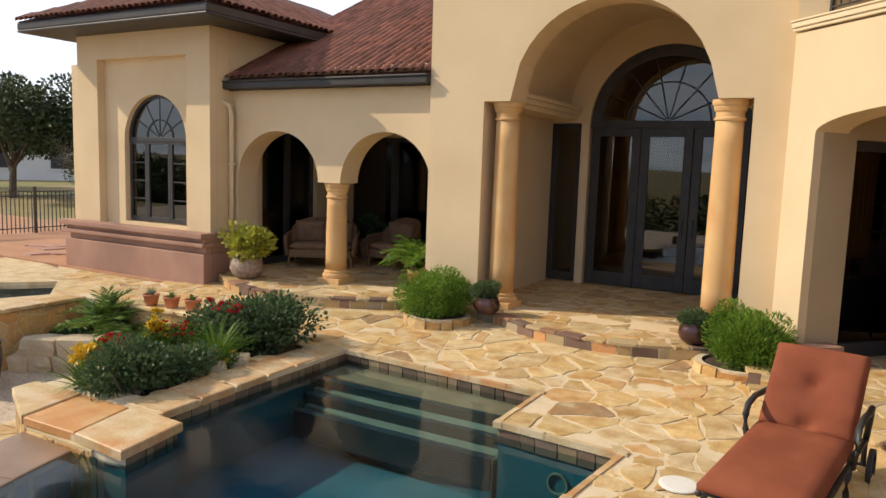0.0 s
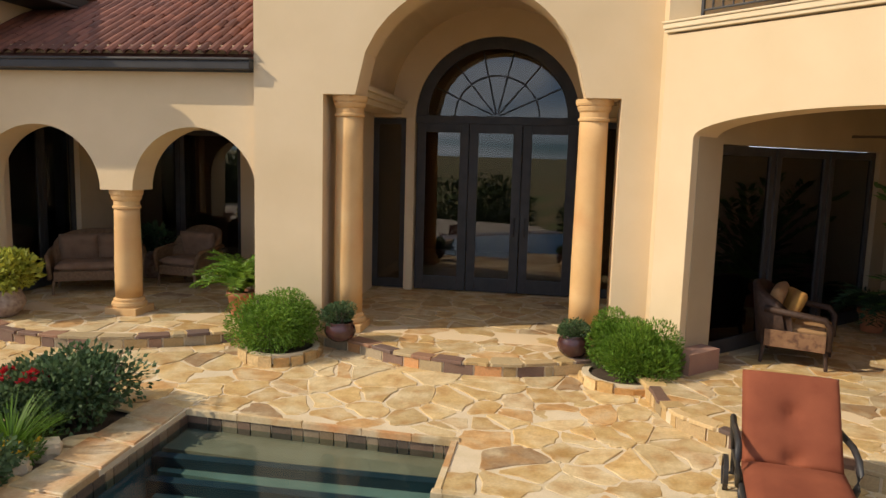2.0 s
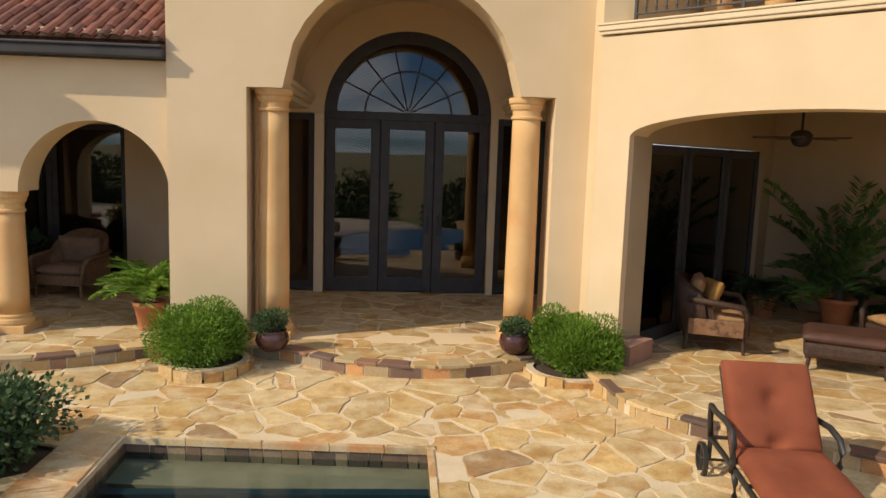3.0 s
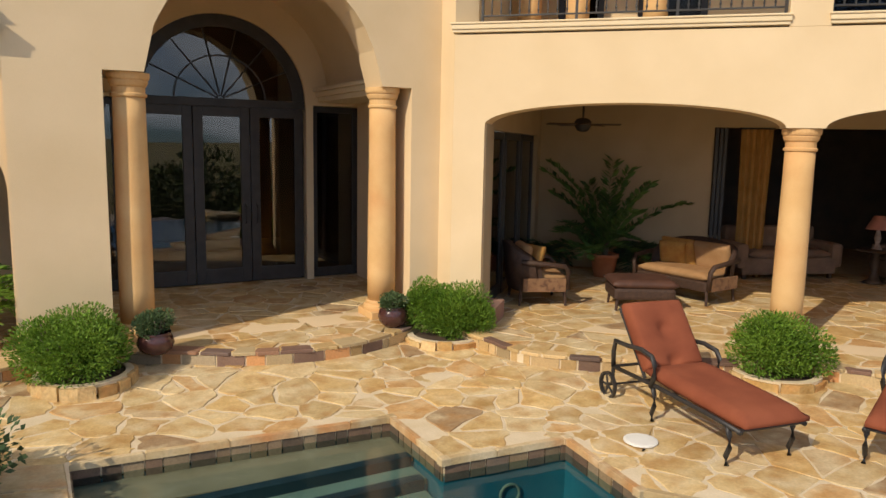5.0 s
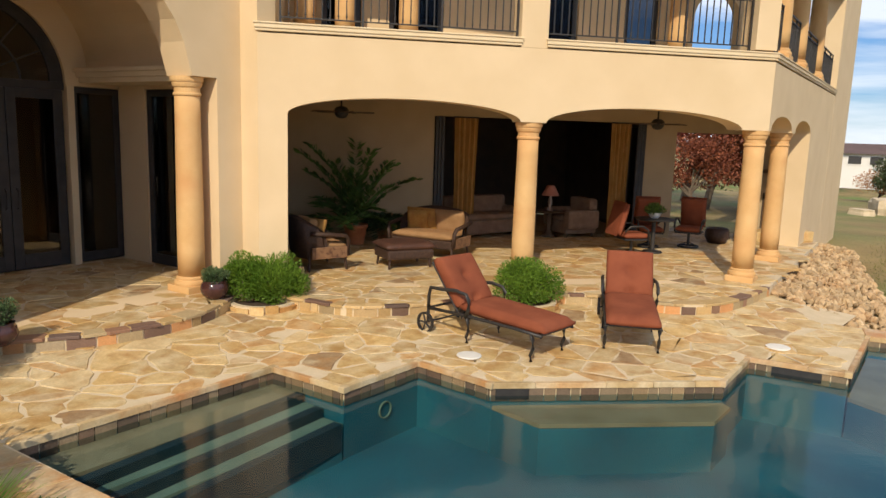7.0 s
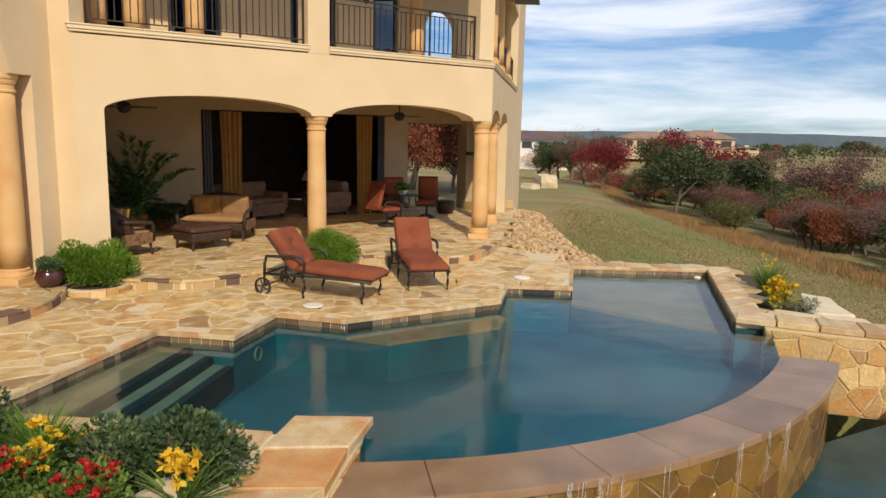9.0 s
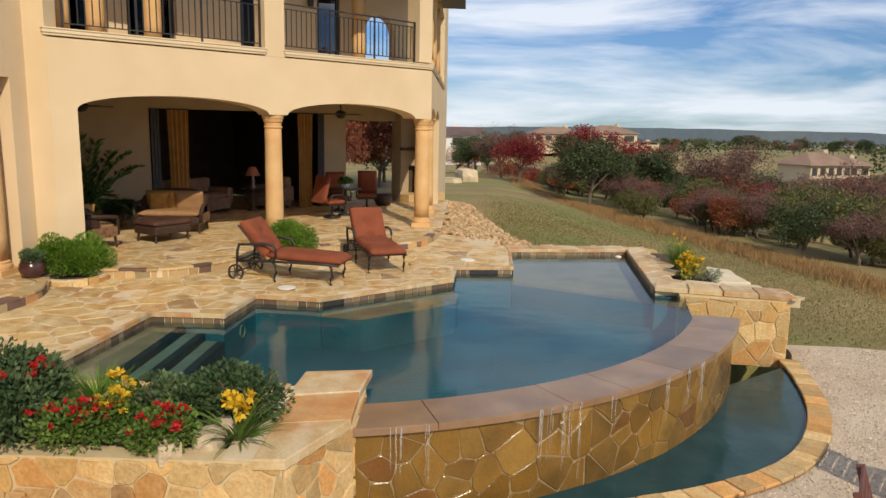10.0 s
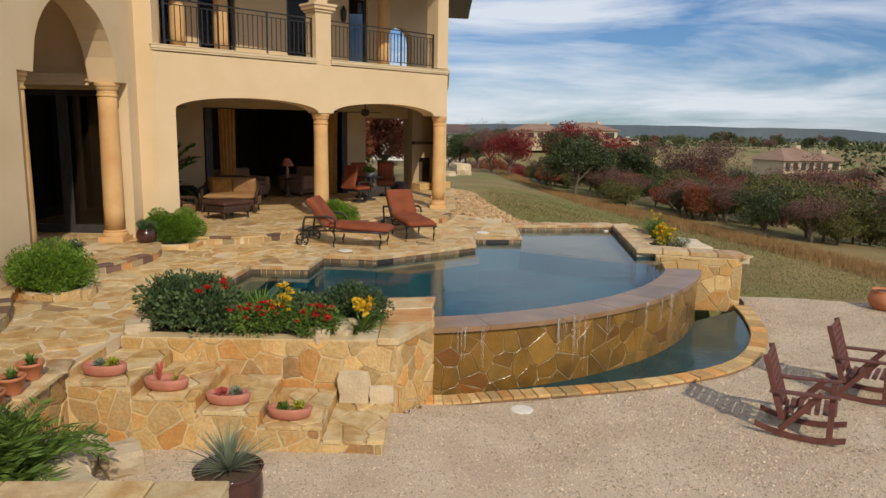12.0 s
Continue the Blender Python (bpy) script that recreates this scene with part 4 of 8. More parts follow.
# arcade roof: board, tiles, gutter
AR_Y0, AR_Z0, AR_PITCH = 9.62, 3.80, radians(27)
AR_LEN = 5.6
tan_, cos_, sin_ = math.tan(AR_PITCH), math.cos(AR_PITCH), math.sin(AR_PITCH)
bm = bmesh.new()
v = [bm.verts.new(p) for p in ((-10.4, AR_Y0, AR_Z0 - 0.07), (EX0, AR_Y0, AR_Z0 - 0.07), (EX0, AR_Y0 + AR_LEN * cos_, AR_Z0 - 0.07 + AR_LEN * sin_), (-10.4, AR_Y0 + AR_LEN * cos_, AR_Z0 - 0.07 + AR_LEN * sin_))]
w_ = [bm.verts.new(p) for p in ((EX0, 17.3, AR_Z0 - 0.2), (-10.4, 17.3, AR_Z0 - 0.2), (-10.4, AR_Y0 + 0.1, AR_Z0 - 0.2), (EX0, AR_Y0 + 0.1, AR_Z0 - 0.2))]
bm.faces.new(v)
bm.faces.new((v[3], v[2], w_[0], w_[1]))
bm.faces.new((v[0], w_[2], w_[3], v[1]))
arc_roof = setting("roof_arcade", bm, ROOFT, "weathered terracotta barrel-tile roof over the arcade", "roof")


def barrel_tile(length=0.36, r0=0.082, r1=0.068, seg=5, t=0.012):
    V, F = [], []
    for y, r in ((0.0, r0), (length, r1)):
        for rr in (r, r - t):
            for k in range(seg + 1):
                a = math.pi * k / seg
                V.append((rr * math.cos(a), y, rr * math.sin(a) * 0.85))
    w = seg + 1
    for k in range(seg):
        F.append((k, k + 1, 2 * w + k + 1, 2 * w + k))
        F.append((k, w + k, w + k + 1, k + 1))
    return raw_mesh("roof_tile", V, F, ROOFT, False)


TILE = barrel_tile()


def tile_at(u, s, parent, m, rng):
    o = new("roof_tile", TILE)
    o.parent = parent
    o.matrix_local = m @ pose(u + rng.uniform(-0.008, 0.008), s, 0.0 + rng.uniform(-0.004, 0.006), 2.0 + rng.uniform(-0.8, 0.8), 0, rng.uniform(-1.5, 1.5))
    return o


rng = random.Random(21)
RM = Matrix.Translation((-10.15, AR_Y0 - 0.05, AR_Z0 - 0.04)) @ Matrix.Rotation(AR_PITCH, 4, "X")
cols, rows_ = 28, 18
upper_tiles = []
for i in range(cols):
    for j in range(rows_):
        if j < 9:
            tile_at(0.05 + i * 0.160, j * 0.31, arc_roof, RM, rng)
        else:
            m = RM @ pose(0.05 + i * 0.160 + rng.uniform(-0.008, 0.008), j * 0.31, rng.uniform(-0.004, 0.006), 2.0 + rng.uniform(-0.8, 0.8), 0, rng.uniform(-1.5, 1.5))
            upper_tiles.append(([tuple(m @ v.co) for v in TILE.vertices], [tuple(f.vertices) for f in TILE.polygons]))
V, F = [], []
for vs, fs in upper_tiles:
    F += [tuple(i + len(V) for i in f) for f in fs]
    V += vs
o = new("roof_tiles", raw_mesh("roof_tiles", V, F, ROOFT))
o.parent = arc_roof
bm = bmesh.new()
for z0, z1, d in ((3.57, 3.68, 0.0), (3.68, 3.715, 0.02)):
    box(bm, -10.25, AR_Y0 - 0.12 - d, z0, EX0 - 0.004, AR_Y0 + 0.02, z1, 0.015)
gut = thing("gutter", "dark metal rain gutter along the tiled eave", "gutter", at=(0, 0, 0))
part("trough", bm, GUTTER, gut)
part("fascia", boxed(-10.25, AR_Y0 + 0.03, 3.55, EX0 - 0.004, AR_Y0 + 0.07, 3.74), GUTTER, gut)
dsp = thing("downpipe", "cream painted downpipe beside the arcade", "downpipe", at=(-9.93, ARC_Y - 0.09, 0))
bm = bmesh.new()
tube(bm, [(-0.2, -0.3, 3.55), (-0.18, -0.26, 3.42), (-0.02, -0.03, 3.28), (0, 0, 3.1), (0, 0, 0.3)], 0.05, 10)
part("pipe", bm, TRIM, dsp, smooth=True)
for z in (0.9, 2.2):
    part("bracket", boxed(-0.065, -0.06, z, 0.065, 0.09, z + 0.04, 0.005), TRIM, dsp)

# tower roof
bm = bmesh.new()
ex0, ex1, ey0, ey1, ez = TX0 - 0.75, TX1 + 0.75, TY - 0.75, 17.0, 4.66
for (z0, z1, o) in ((ez - 0.02, ez + 0.03, 0.0), (ez + 0.03, ez + 0.17, 0.0)):
    box(bm, ex0 - o, ey0 - o, z0, ex1 + o, ey1, z1, 0.02)
setting("eave_tower", bm, GUTTER, "dark soffit and gutter of the tower roof", "eave")
bm = bmesh.new()
cx, cy = (ex0 + ex1) / 2, (ey0 + ey1) / 2
base = [bm.verts.new(p) for p in ((ex0, ey0, ez + 0.18), (ex1, ey0, ez + 0.18), (ex1, ey1, ez + 0.18), (ex0, ey1, ez + 0.18))]
top = [bm.verts.new((cx, ey0 + 2.6, ez + 1.4)), bm.verts.new((cx, ey1 - 2.6, ez + 1.4))]
bm.faces.new(base[::-1])
bm.faces.new((base[0], base[1], top[0]))
bm.faces.new((base[1], base[2], top[1], top[0]))
bm.faces.new((base[2], base[3], top[1]))
bm.faces.new((base[3], base[0], top[0], top[1]))
tower_roof = setting("roof_tower", bm, ROOFT, "hipped terracotta tile roof of the tower", "roof")
TP = math.atan2(1.22, 2.6)
RM1 = Matrix.Translation((ex0, ey0 - 0.04, ez + 0.2)) @ Matrix.Rotation(TP, 4, "X")
for i in range(32):
    for j in range(5):
        u = 0.1 + i * 0.160
        if j * 0.31 < min(u, ex1 - ex0 - u) * 1.05:
            tile_at(u, j * 0.31, tower_roof, RM1, rng)
TP2 = math.atan2(1.22, (ex1 - ex0) / 2)
RM2 = Matrix.Translation((ex1 + 0.04, ey0, ez + 0.2)) @ Matrix.Rotation(math.pi / 2, 4, "Z") @ Matrix.Rotation(TP2, 4, "X")
for i in range(26):
    for j in range(5):
        u = 0.1 + i * 0.160
        if j * 0.31 < u * 0.9:
            tile_at(u, j * 0.31, tower_roof, RM2, rng)

# tower plinth
for d, z0, z1 in ((0.22, -0.1, 0.60), (0.15, 0.60, 0.72), (0.26, 0.72, 0.80), (0.20, 0.80, 0.88), (0.30, 0.88, 0.98)):
    bm = bmesh.new()
    box(bm, TX0 - d, TY - d, z0, TX1 + d * 0.3, TY - 0.002, z1, 0.02)
    box(bm, TX1 + 0.002, TY, z0, TX1 + d * 0.3, ARC_Y - 0.01, z1, 0.01)
    if z0 < 0:
        plinth = setting("plinth_tower", bm, PINK, "moulded pink sandstone plinth of the tower", "plinth")
    else:
        part("course", bm, PINK, plinth)
# stone feet of the entry and loggia piers
bm = bmesh.new()
prism(bm, [(-0.72, 9.14), (-0.28, 8.70), (0.12, 9.10), (-0.3, 9.52), (-0.66, 9.40)], UP - 0.1, UP + 0.24)
setting("plinth_loggia", bm, PINK, "pink sandstone foot of the loggia pier", "plinth")


# ------------------------------------------------------------------ columns
def column(name, at, height, r, label, group, rz=0.0):
    c = thing(name, label, "column", group, at, rz)
    bm = bmesh.new()
    lathe(bm, [(r * 0.98, 0.22), (r * 0.99, 0.3)] + [(r * (1.0 - 0.08 * smoothstep(0.2, 1, k / 8)), 0.3 + (height - 0.56) * k / 8) for k in range(9)], 28)
    part("shaft", bm, COLUMN, c, smooth=True)
    bm = bmesh.new()
    box(bm, -r * 1.28, -r * 1.28, 0, r * 1.28, r * 1.28, 0.10, 0.012)
    lathe(bm, [(r * 1.26, 0.10), (r * 1.3, 0.13), (r * 1.26, 0.165), (r * 1.12, 0.18), (r * 1.14, 0.21), (r, 0.23)], 28)
    part("base", bm, COLUMN, c)
    bm = bmesh.new()
    h = height
    lathe(bm, [(r * 0.92, h - 0.27), (r * 1.02, h - 0.26), (r * 1.03, h - 0.235), (r * 0.93, h - 0.22), (r * 0.93, h - 0.16), (r * 1.03, h - 0.14), (r * 1.1, h - 0.10), (r * 1.08, h - 0.075)], 28)
    lathe(bm, [(r * 1.16, h - 0.075), (r * 1.2, h - 0.05), (r * 1.2, h - 0.003)], 28)
    part("capital", bm, COLUMN, c, smooth=False)
    return c


cl = "round tan cast-stone column with a moulded capital"
column("entry_column", (-4.50, ENTRY_Y + 0.27, UP), SPRING - UP, 0.19, cl + " at the entry", "entry columns")
column("entry_column", (-1.39, ENTRY_Y + 0.27, UP), SPRING - UP, 0.19, cl + " at the entry", "entry columns")
column("arcade_column", (-7.74, ARC_Y + 0.24, UP), 1.97 - UP, 0.185, "short tan cast-stone column under the arcade arches", "arcade columns")
p = LM @ Vector((C1U, 0.23, 0))
column("loggia_column", (p.x, p.y, UP), LS - UP, 0.182, cl + " in the loggia front", "loggia columns", -45)
p = LM @ Vector((LL - 0.14, 0.16, 0))
column("loggia_column", (p.x + 0.05, p.y, UP), LS - UP, 0.182, cl + " at the loggia corner", "loggia columns", 0)
column("loggia_column", (LOG_B[0] + 2.80, LOG_B[1] + 0.23, UP), LS - UP, 0.182, cl + " in the loggia side", "loggia columns", 0)
for x, y in ((1.55, 9.55), (2.32, 8.78), (5.9, 5.2), (0.95, 9.9)):
    column("balcony_column", (x, y, FLOOR2 + 0.02), 2.78, 0.17, "slim tan cast-stone column on the balcony", "balcony columns", -45)

for x in (6.6, 8.75, 11.6):
    column("gallery_column", (x, LOG_B[1] + 0.22, FLOOR2 + 0.14), 2.44, 0.19, "tan cast-stone column of the upper side gallery", "gallery columns")


# ------------------------------------------------------------------ doors and windows
def pane(parent, x0, z0, x1, z1, y=0.0):
    o = part("pane", boxed(x0, y - 0.004, z0, x1, y + 0.004, z1), GLASS, parent, "dark tinted glass")
    o.visible_shadow = False
    return o


def leaf(name, parent, x0, x1, z0, z1, st=0.13, y=0.0, bars=0):
    bm = bmesh.new()
    box(bm, x0, y - 0.03, z0, x0 + st, y + 0.03, z1, 0.006)
    box(bm, x1 - st, y - 0.03, z0, x1, y + 0.03, z1, 0.006)
    box(bm, x0 + st, y - 0.03, z1 - st, x1 - st, y + 0.03, z1, 0.006)
    box(bm, x0 + st, y - 0.03, z0, x1 - st, y + 0.03, z0 + st * 1.6, 0.006)
    d = part(name, bm, BRONZE, parent)
    pane(d, x0 + st, z0 + st * 1.6, x1 - st, z1 - st, y)
    for k in range(bars):
        z = z0 + st * 1.6 + (z1 - st - z0 - st * 1.6) * (k + 1) / (bars + 1)
        part("glazing_bar", boxed(x0 + st, y - 0.014, z - 0.012, x1 - st, y + 0.014, z + 0.012), BRONZE, d)
    return d


def half_ring(bm, cx, cz, r0, r1, y0, y1, seg=32, sq=1.0, a0=0.0, a1=math.pi):
    prev = None
    for k in range(seg + 1):
        a = a0 + (a1 - a0) * k / seg
        q = [bm.verts.new((cx + r * math.cos(a), y, cz + r * math.sin(a) * sq)) for r, y in ((r0, y0), (r1, y0), (r1, y1), (r0, y1))]
        if prev:
            for i in range(4):
                bm.faces.new((prev[i], prev[(i + 1) % 4], q[(i + 1) % 4], q[i]))
        prev = q


def fan_light(parent, cx, cz, r, spokes, inner, sq=0.97, rim=0.12, y=0.0, bar=0.014):
    bm = bmesh.new()
    half_ring(bm, cx, cz, r - rim, r - 0.004, y - 0.04, y + 0.04, 36, sq)
    f = part("fanlight", bm, BRONZE, parent)
    bm = bmesh.new()
    half_ring(bm, cx, cz, r * inner - bar, r * inner + bar, y - 0.015, y + 0.015, 28, sq)
    part("ring_bar", bm, BRONZE, f)
    for k in range(1, spokes):
        a = math.pi * k / spokes
        bm = bmesh.new()
        tube(bm, [(cx + 0.05 * math.cos(a), y, cz + 0.05 * math.sin(a)), (cx + (r - rim) * math.cos(a), y, cz + (r - rim) * sq * math.sin(a))], bar, 6)
        part("spoke", bm, BRONZE, f)
    bm = bmesh.new()
    vs = [bm.verts.new((cx + (r - rim) * math.cos(math.pi * k / 32), y, cz + (r - rim) * sq * math.sin(math.pi * k / 32))) for k in range(33)]
    bm.faces.new(vs)
    o = part("pane", bm, GLASS, f, "dark tinted glass")
    o.visible_shadow = False
    return f


door = thing("door_1", "tall dark bronze glazed entry doors with a fanlight", "door", at=((DX0 + DX1) / 2, DOOR_Y + 0.10, UP), kind="structure")
hw, dh = (DX1 - DX0) / 2, DTOP - UP
w3 = 2 * (hw - 0.02) / 3
for k in range(3):
    lf = leaf("door_leaf", door, -hw + 0.02 + k * w3 + 0.006, -hw + 0.02 + (k + 1) * w3 - 0.006, 0.02, dh - 0.1, 0.15)
    if k:
        bm = bmesh.new()
        xx = -hw + 0.02 + (1 if k == 1 else 2) * w3 + (0.9 * w3 if k == 1 else 0.1 * w3)
        tube(bm, [(xx, -0.035, 1.0), (xx, -0.08, 1.02), (xx, -0.08, 1.3), (xx, -0.035, 1.32)], 0.012, 8)
        part("handle", bm, IRON, lf, "black pull handle")
part("transom", boxed(-hw, -0.05, dh - 0.1, hw, 0.05, dh + 0.03, 0.008), BRONZE, door)
fan_light(door, 0, dh + 0.02, hw, 7, 0.52, 0.955, 0.20)
for x0, x1 in ((-4.96, -4.36), (-1.35, -0.50)):
    wd = thing("window_1" if x0 < -3 else "window_2", "narrow dark bronze sidelight beside the entry doors", "window", at=((x0 + x1) / 2, DOOR_Y + 0.10, UP), kind="structure")
    leaf("sash", wd, -(x1 - x0) / 2 + 0.004, (x1 - x0) / 2 - 0.004, 0.02, 2.95, 0.10)
part("baseboard", boxed(-4.36, DOOR_Y - 0.03, UP, -4.21, DOOR_Y - 0.001, 3.18, 0.004), TRIM, tagged(new("trim_door"), "pale mullion between the sidelight and the doors", "trim", "", "structure"))
part("baseboard", boxed(-1.47, DOOR_Y - 0.03, UP, -1.35, DOOR_Y - 0.001, 3.18, 0.004), TRIM, tagged(new("trim_door_second"), "pale mullion between the doors and the sidelight", "trim", "", "structure"))
sd = thing("door_6", "dark bronze glazed side door in the entry vestibule", "door", kind="structure")
sd.matrix_basis = wall_frame((-0.42, ENTRY_Y + 0.55), (-0.42, 12.85)) @ pose(0.2, 0.06, UP)
for s in (0, 1):
    leaf("door_leaf", sd, s * 0.875 + 0.004, (s + 1) * 0.875 - 0.004, 0.01, 2.95, 0.11)
# tower window
tc_ = sum(tw_w) / 2
twin = thing("window_3", "arched dark bronze tower window with small panes", "window", at=(tc_, TY + 0.30, 1.02), kind="structure")
for x0, x1, b in ((-0.87, -0.36, 3), (-0.36, 0.30, 0), (0.30, 0.87, 3)):
    leaf("sash", twin, x0 + 0.004, x1 - 0.004, 0.02, 1.58, 0.055, bars=b)
part("transom", boxed(-0.87, -0.04, 1.58, 0.87, 0.04, 1.66, 0.006), BRONZE, twin)
fan_light(twin, 0, 1.65, 0.87, 6, 0.42, 0.95, 0.07, bar=0.012)
# arcade back doors
for k, (x0, x1, z0, z1) in enumerate(((-10.1, -7.6, UP, 2.9),)):
    wd = thing("door_2" if k == 0 else "window_4", "dark bronze glazed opening at the back of the arcade", "door" if k == 0 else "window", at=((x0 + x1) / 2, 13.5, z0), kind="structure")
    h2 = (x1 - x0) / 2
    for s in (0, 1):
        leaf("sash", wd, -h2 + s * h2 + 0.004, s * h2 - 0.004, 0.01, z1 - z0 - 0.01, 0.09)
bm_ = wall_frame((TX1, TY + 0.47), (TX1, 16.0))
wd = thing("door_5", "dark bronze glazed door at the end of the arcade", "door", kind="structure")
wd.matrix_basis = bm_ @ pose(0.85, 0.12, UP)
for s in (0, 1):
    leaf("sash", wd, s * 0.825 + 0.004, (s + 1) * 0.825 - 0.004, 0.01, 2.72, 0.09)
# loggia west glazing
WMx = wall_frame(BACK_A, WEST_A)
wd = thing("window_5", "wall of tall dark bronze sliding glass doors", "window", kind="structure")
wd.matrix_basis = WMx @ pose(0.45, 0.10, UP)
for s in range(3):
    leaf("sash", wd, s * 1.3667 + 0.004, (s + 1) * 1.3667 - 0.004, 0.01, 2.55, 0.11, y=-0.02 * s)
# folding door stacks at the sides of the living-room opening
for u in (3.44, 8.38):
    st = thing("door_3" if u < 5 else "door_4", "stacked dark bronze folding glass doors pushed open", "door", kind="structure")
    st.matrix_basis = BM_ @ pose(u, -0.05, UP)
    for s in range(3):
        leaf("door_leaf", st, 0.0, 0.6, 0.01, 2.74, 0.08, y=0.0).matrix_local = pose(0.03 + s * 0.075, 0, 0, 0, 0, 84)
# balcony doors
BBM = wall_frame((1.35, 10.65), (8.05, 3.95))
for u0, u1, z0 in ((0.55, 1.25, 3.89), (1.75, 2.75, 3.89), (4.25, 5.35, 4.15), (6.3, 7.0, 3.89)):
    wd = thing("window_6", "dark bronze balcony door or window", "window", kind="structure")
    wd.matrix_basis = BBM @ pose(u0, 0.1, z0)
    sash = leaf("sash", wd, 0.004, u1 - u0 - 0.004, 0.0, 6.19 - z0, 0.09)
    for o in sash.children:
        o.data.materials[0] = DIMGLASS


# ------------------------------------------------------------------ railings
def railing(name, m, u0, u1, z, label, h=0.92):
    r = thing(name, label, "railing", "balcony railings")
    r.matrix_basis = m @ pose(u0, 0.16, z)
    L = u1 - u0
    for zz, t in ((0.10, 0.014), (h - 0.10, 0.012), (h, 0.02)):
        part("rail", boxed(0, -t, zz - t * 0.7, L, t, zz + t * 0.7, 0.004), IRON, r)
    n = int(L / 0.118)
    me = None
    for k in range(n + 1):
        u = L * k / n
        post = k % 10 == 0 or k == n
        if post or me is None:
            bm = bmesh.new()
            if post:
                box(bm, -0.016, -0.016, 0.0, 0.016, 0.016, h + 0.02)
            else:
                box(bm, -0.008, -0.008, 0.10, 0.008, 0.008, h - 0.10)
                lathe(bm, [(0.009, 0.14), (0.016, 0.16), (0.009, 0.18)], 6)
            o = part("post" if post else "baluster", bm, IRON, r)
            if not post:
                me = o.data
        else:
            o = new("baluster", me)
            o.parent = r
        o.location = (u, 0, 0)
    return r


railing("balcony_railing", LM, 0.32, PIER0 - 0.02, FLOOR2 + 0.15, "black wrought-iron balcony railing with thin balusters")
railing("balcony_railing", LM, PIER1 + 0.02, LL - 0.42, FLOOR2 + 0.15, "black wrought-iron balcony railing with thin balusters")
railing("balcony_railing", SM, 1.55, 3.3, FLOOR2 + 0.15, "short black wrought-iron railing between gallery columns")
railing("balcony_railing", SM, 3.7, 6.15, FLOOR2 + 0.15, "short black wrought-iron railing between gallery columns")
railing("balcony_railing", SM, 6.55, 9.6, FLOOR2 + 0.15, "short black wrought-iron railing between gallery columns")
railing("balcony_railing", SM, 0.1, 1.15, FLOOR2 + 0.15, "black wrought-iron railing on the side gallery")

# ------------------------------------------------------------------ retaining walls, stairs, planters
def stone_wall(name, a, b, z0, z1, thick, label, size=0.26, seed=3, cap=True, capw=0.0, near=None):
    """Mortared rubble wall: core plus face stones on the right-hand side of a->b, and cap stones."""
    L = math.hypot(b[0] - a[0], b[1] - a[1])
    m = wall_frame(a, b)
    core = setting(name, placed(boxed(0, 0.0, z0, L, thick, z1 - (0.05 if cap else 0)), m), WALLMORTAR, label, "wall")
    rg = random.Random(seed)
    out = []
    top = z1 - (0.06 if cap else 0.01)
    for s, poly in cells((0, z0, L, top), size, rg, lambda p: -0.2 < p[0] < L + 0.2 and z0 - 0.2 < p[1] < top + 0.2, 1.15, 0.64):
        for cx, cy, ax, ay in ((0, 0, -1, 0), (L, 0, 1, 0), (0, top, 0, 1), (0, z0, 0, -1)):
            poly = clip(poly, cx, cy, ax, ay) if len(poly) > 2 else poly
        if len(poly) < 3:
            continue
        poly = shrink_round(poly, 0.008, rg, 0.009)
        if len(poly) < 3:
            continue
        vs, fs = slab_verts(poly, -0.01, 0.008 + rg.uniform(0, 0.014), 0.005)
        W = [tuple(m @ Vector((u, -d, z))) for u, z, d in vs]
        out.append((W, fs, W[0]))
    lay(out, WALLSTONE, core, "stone", "stones", near or a, limit=200)
    if cap:
        out = []
        u = 0.0
        while u < L - 0.05:
            e = min(u + rg.uniform(0.35, 0.75), L)
            poly = [(u + 0.006, -0.05), (e - 0.006, -0.05), (e - 0.006, thick + capw), (u + 0.006, thick + capw)]
            vs, fs = slab_verts(poly, z1 - 0.05, z1 + rg.uniform(-0.004, 0.008), 0.012)
            W = [tuple(m @ Vector(v)) for v in vs]
            out.append((W, fs, W[0]))
            u = e
        lay(out, FLAGST, core, "cap_stone", "cap_stones", near or a)
    return core


# flower-bed wall (faces the gravel), its south end, and the wing wall towards the weir
stone_wall("wall_flower_bed", (-7.02, 7.30), (-7.0, 3.93), LOW - 0.05, -0.01, 0.22, "golden rubble-stone retaining wall of the flower bed", 0.27, 3, False)
stone_wall("wall_wing", (-6.98, 3.92), (-6.12, 3.50), LOW - 0.05, -0.07, 0.26, "golden rubble-stone wing wall beside the weir", 0.25, 5, False)
stone_wall("wall_wing_end", (-6.10, 3.50), (-5.2, 3.50), LOW - 0.05, -0.07, 0.2, "golden rubble-stone end of the wing wall above the basin", 0.25, 14, False)
stone_wall("wall_pier_far", (-0.66, -2.88), (-0.10, -2.96), LOW - 0.1, -0.06, 0.3, "golden rubble-stone pier at the far end of the weir", 0.3, 6, False)
stone_wall("wall_pier_side", (-0.40, -1.15), (-0.68, -2.88), LOW - 0.1, -0.06, 0.35, "golden rubble-stone pier side above the catch basin", 0.3, 7, False)
bm = bmesh.new()
prism(bm, [(-6.80, 4.12), (-5.80, 4.12), (-5.80, 7.25), (-6.80, 7.25)], -1.0, -0.06)
setting("soil_bed", bm, SOIL, "dark soil of the flower bed", "soil")
bm = bmesh.new()
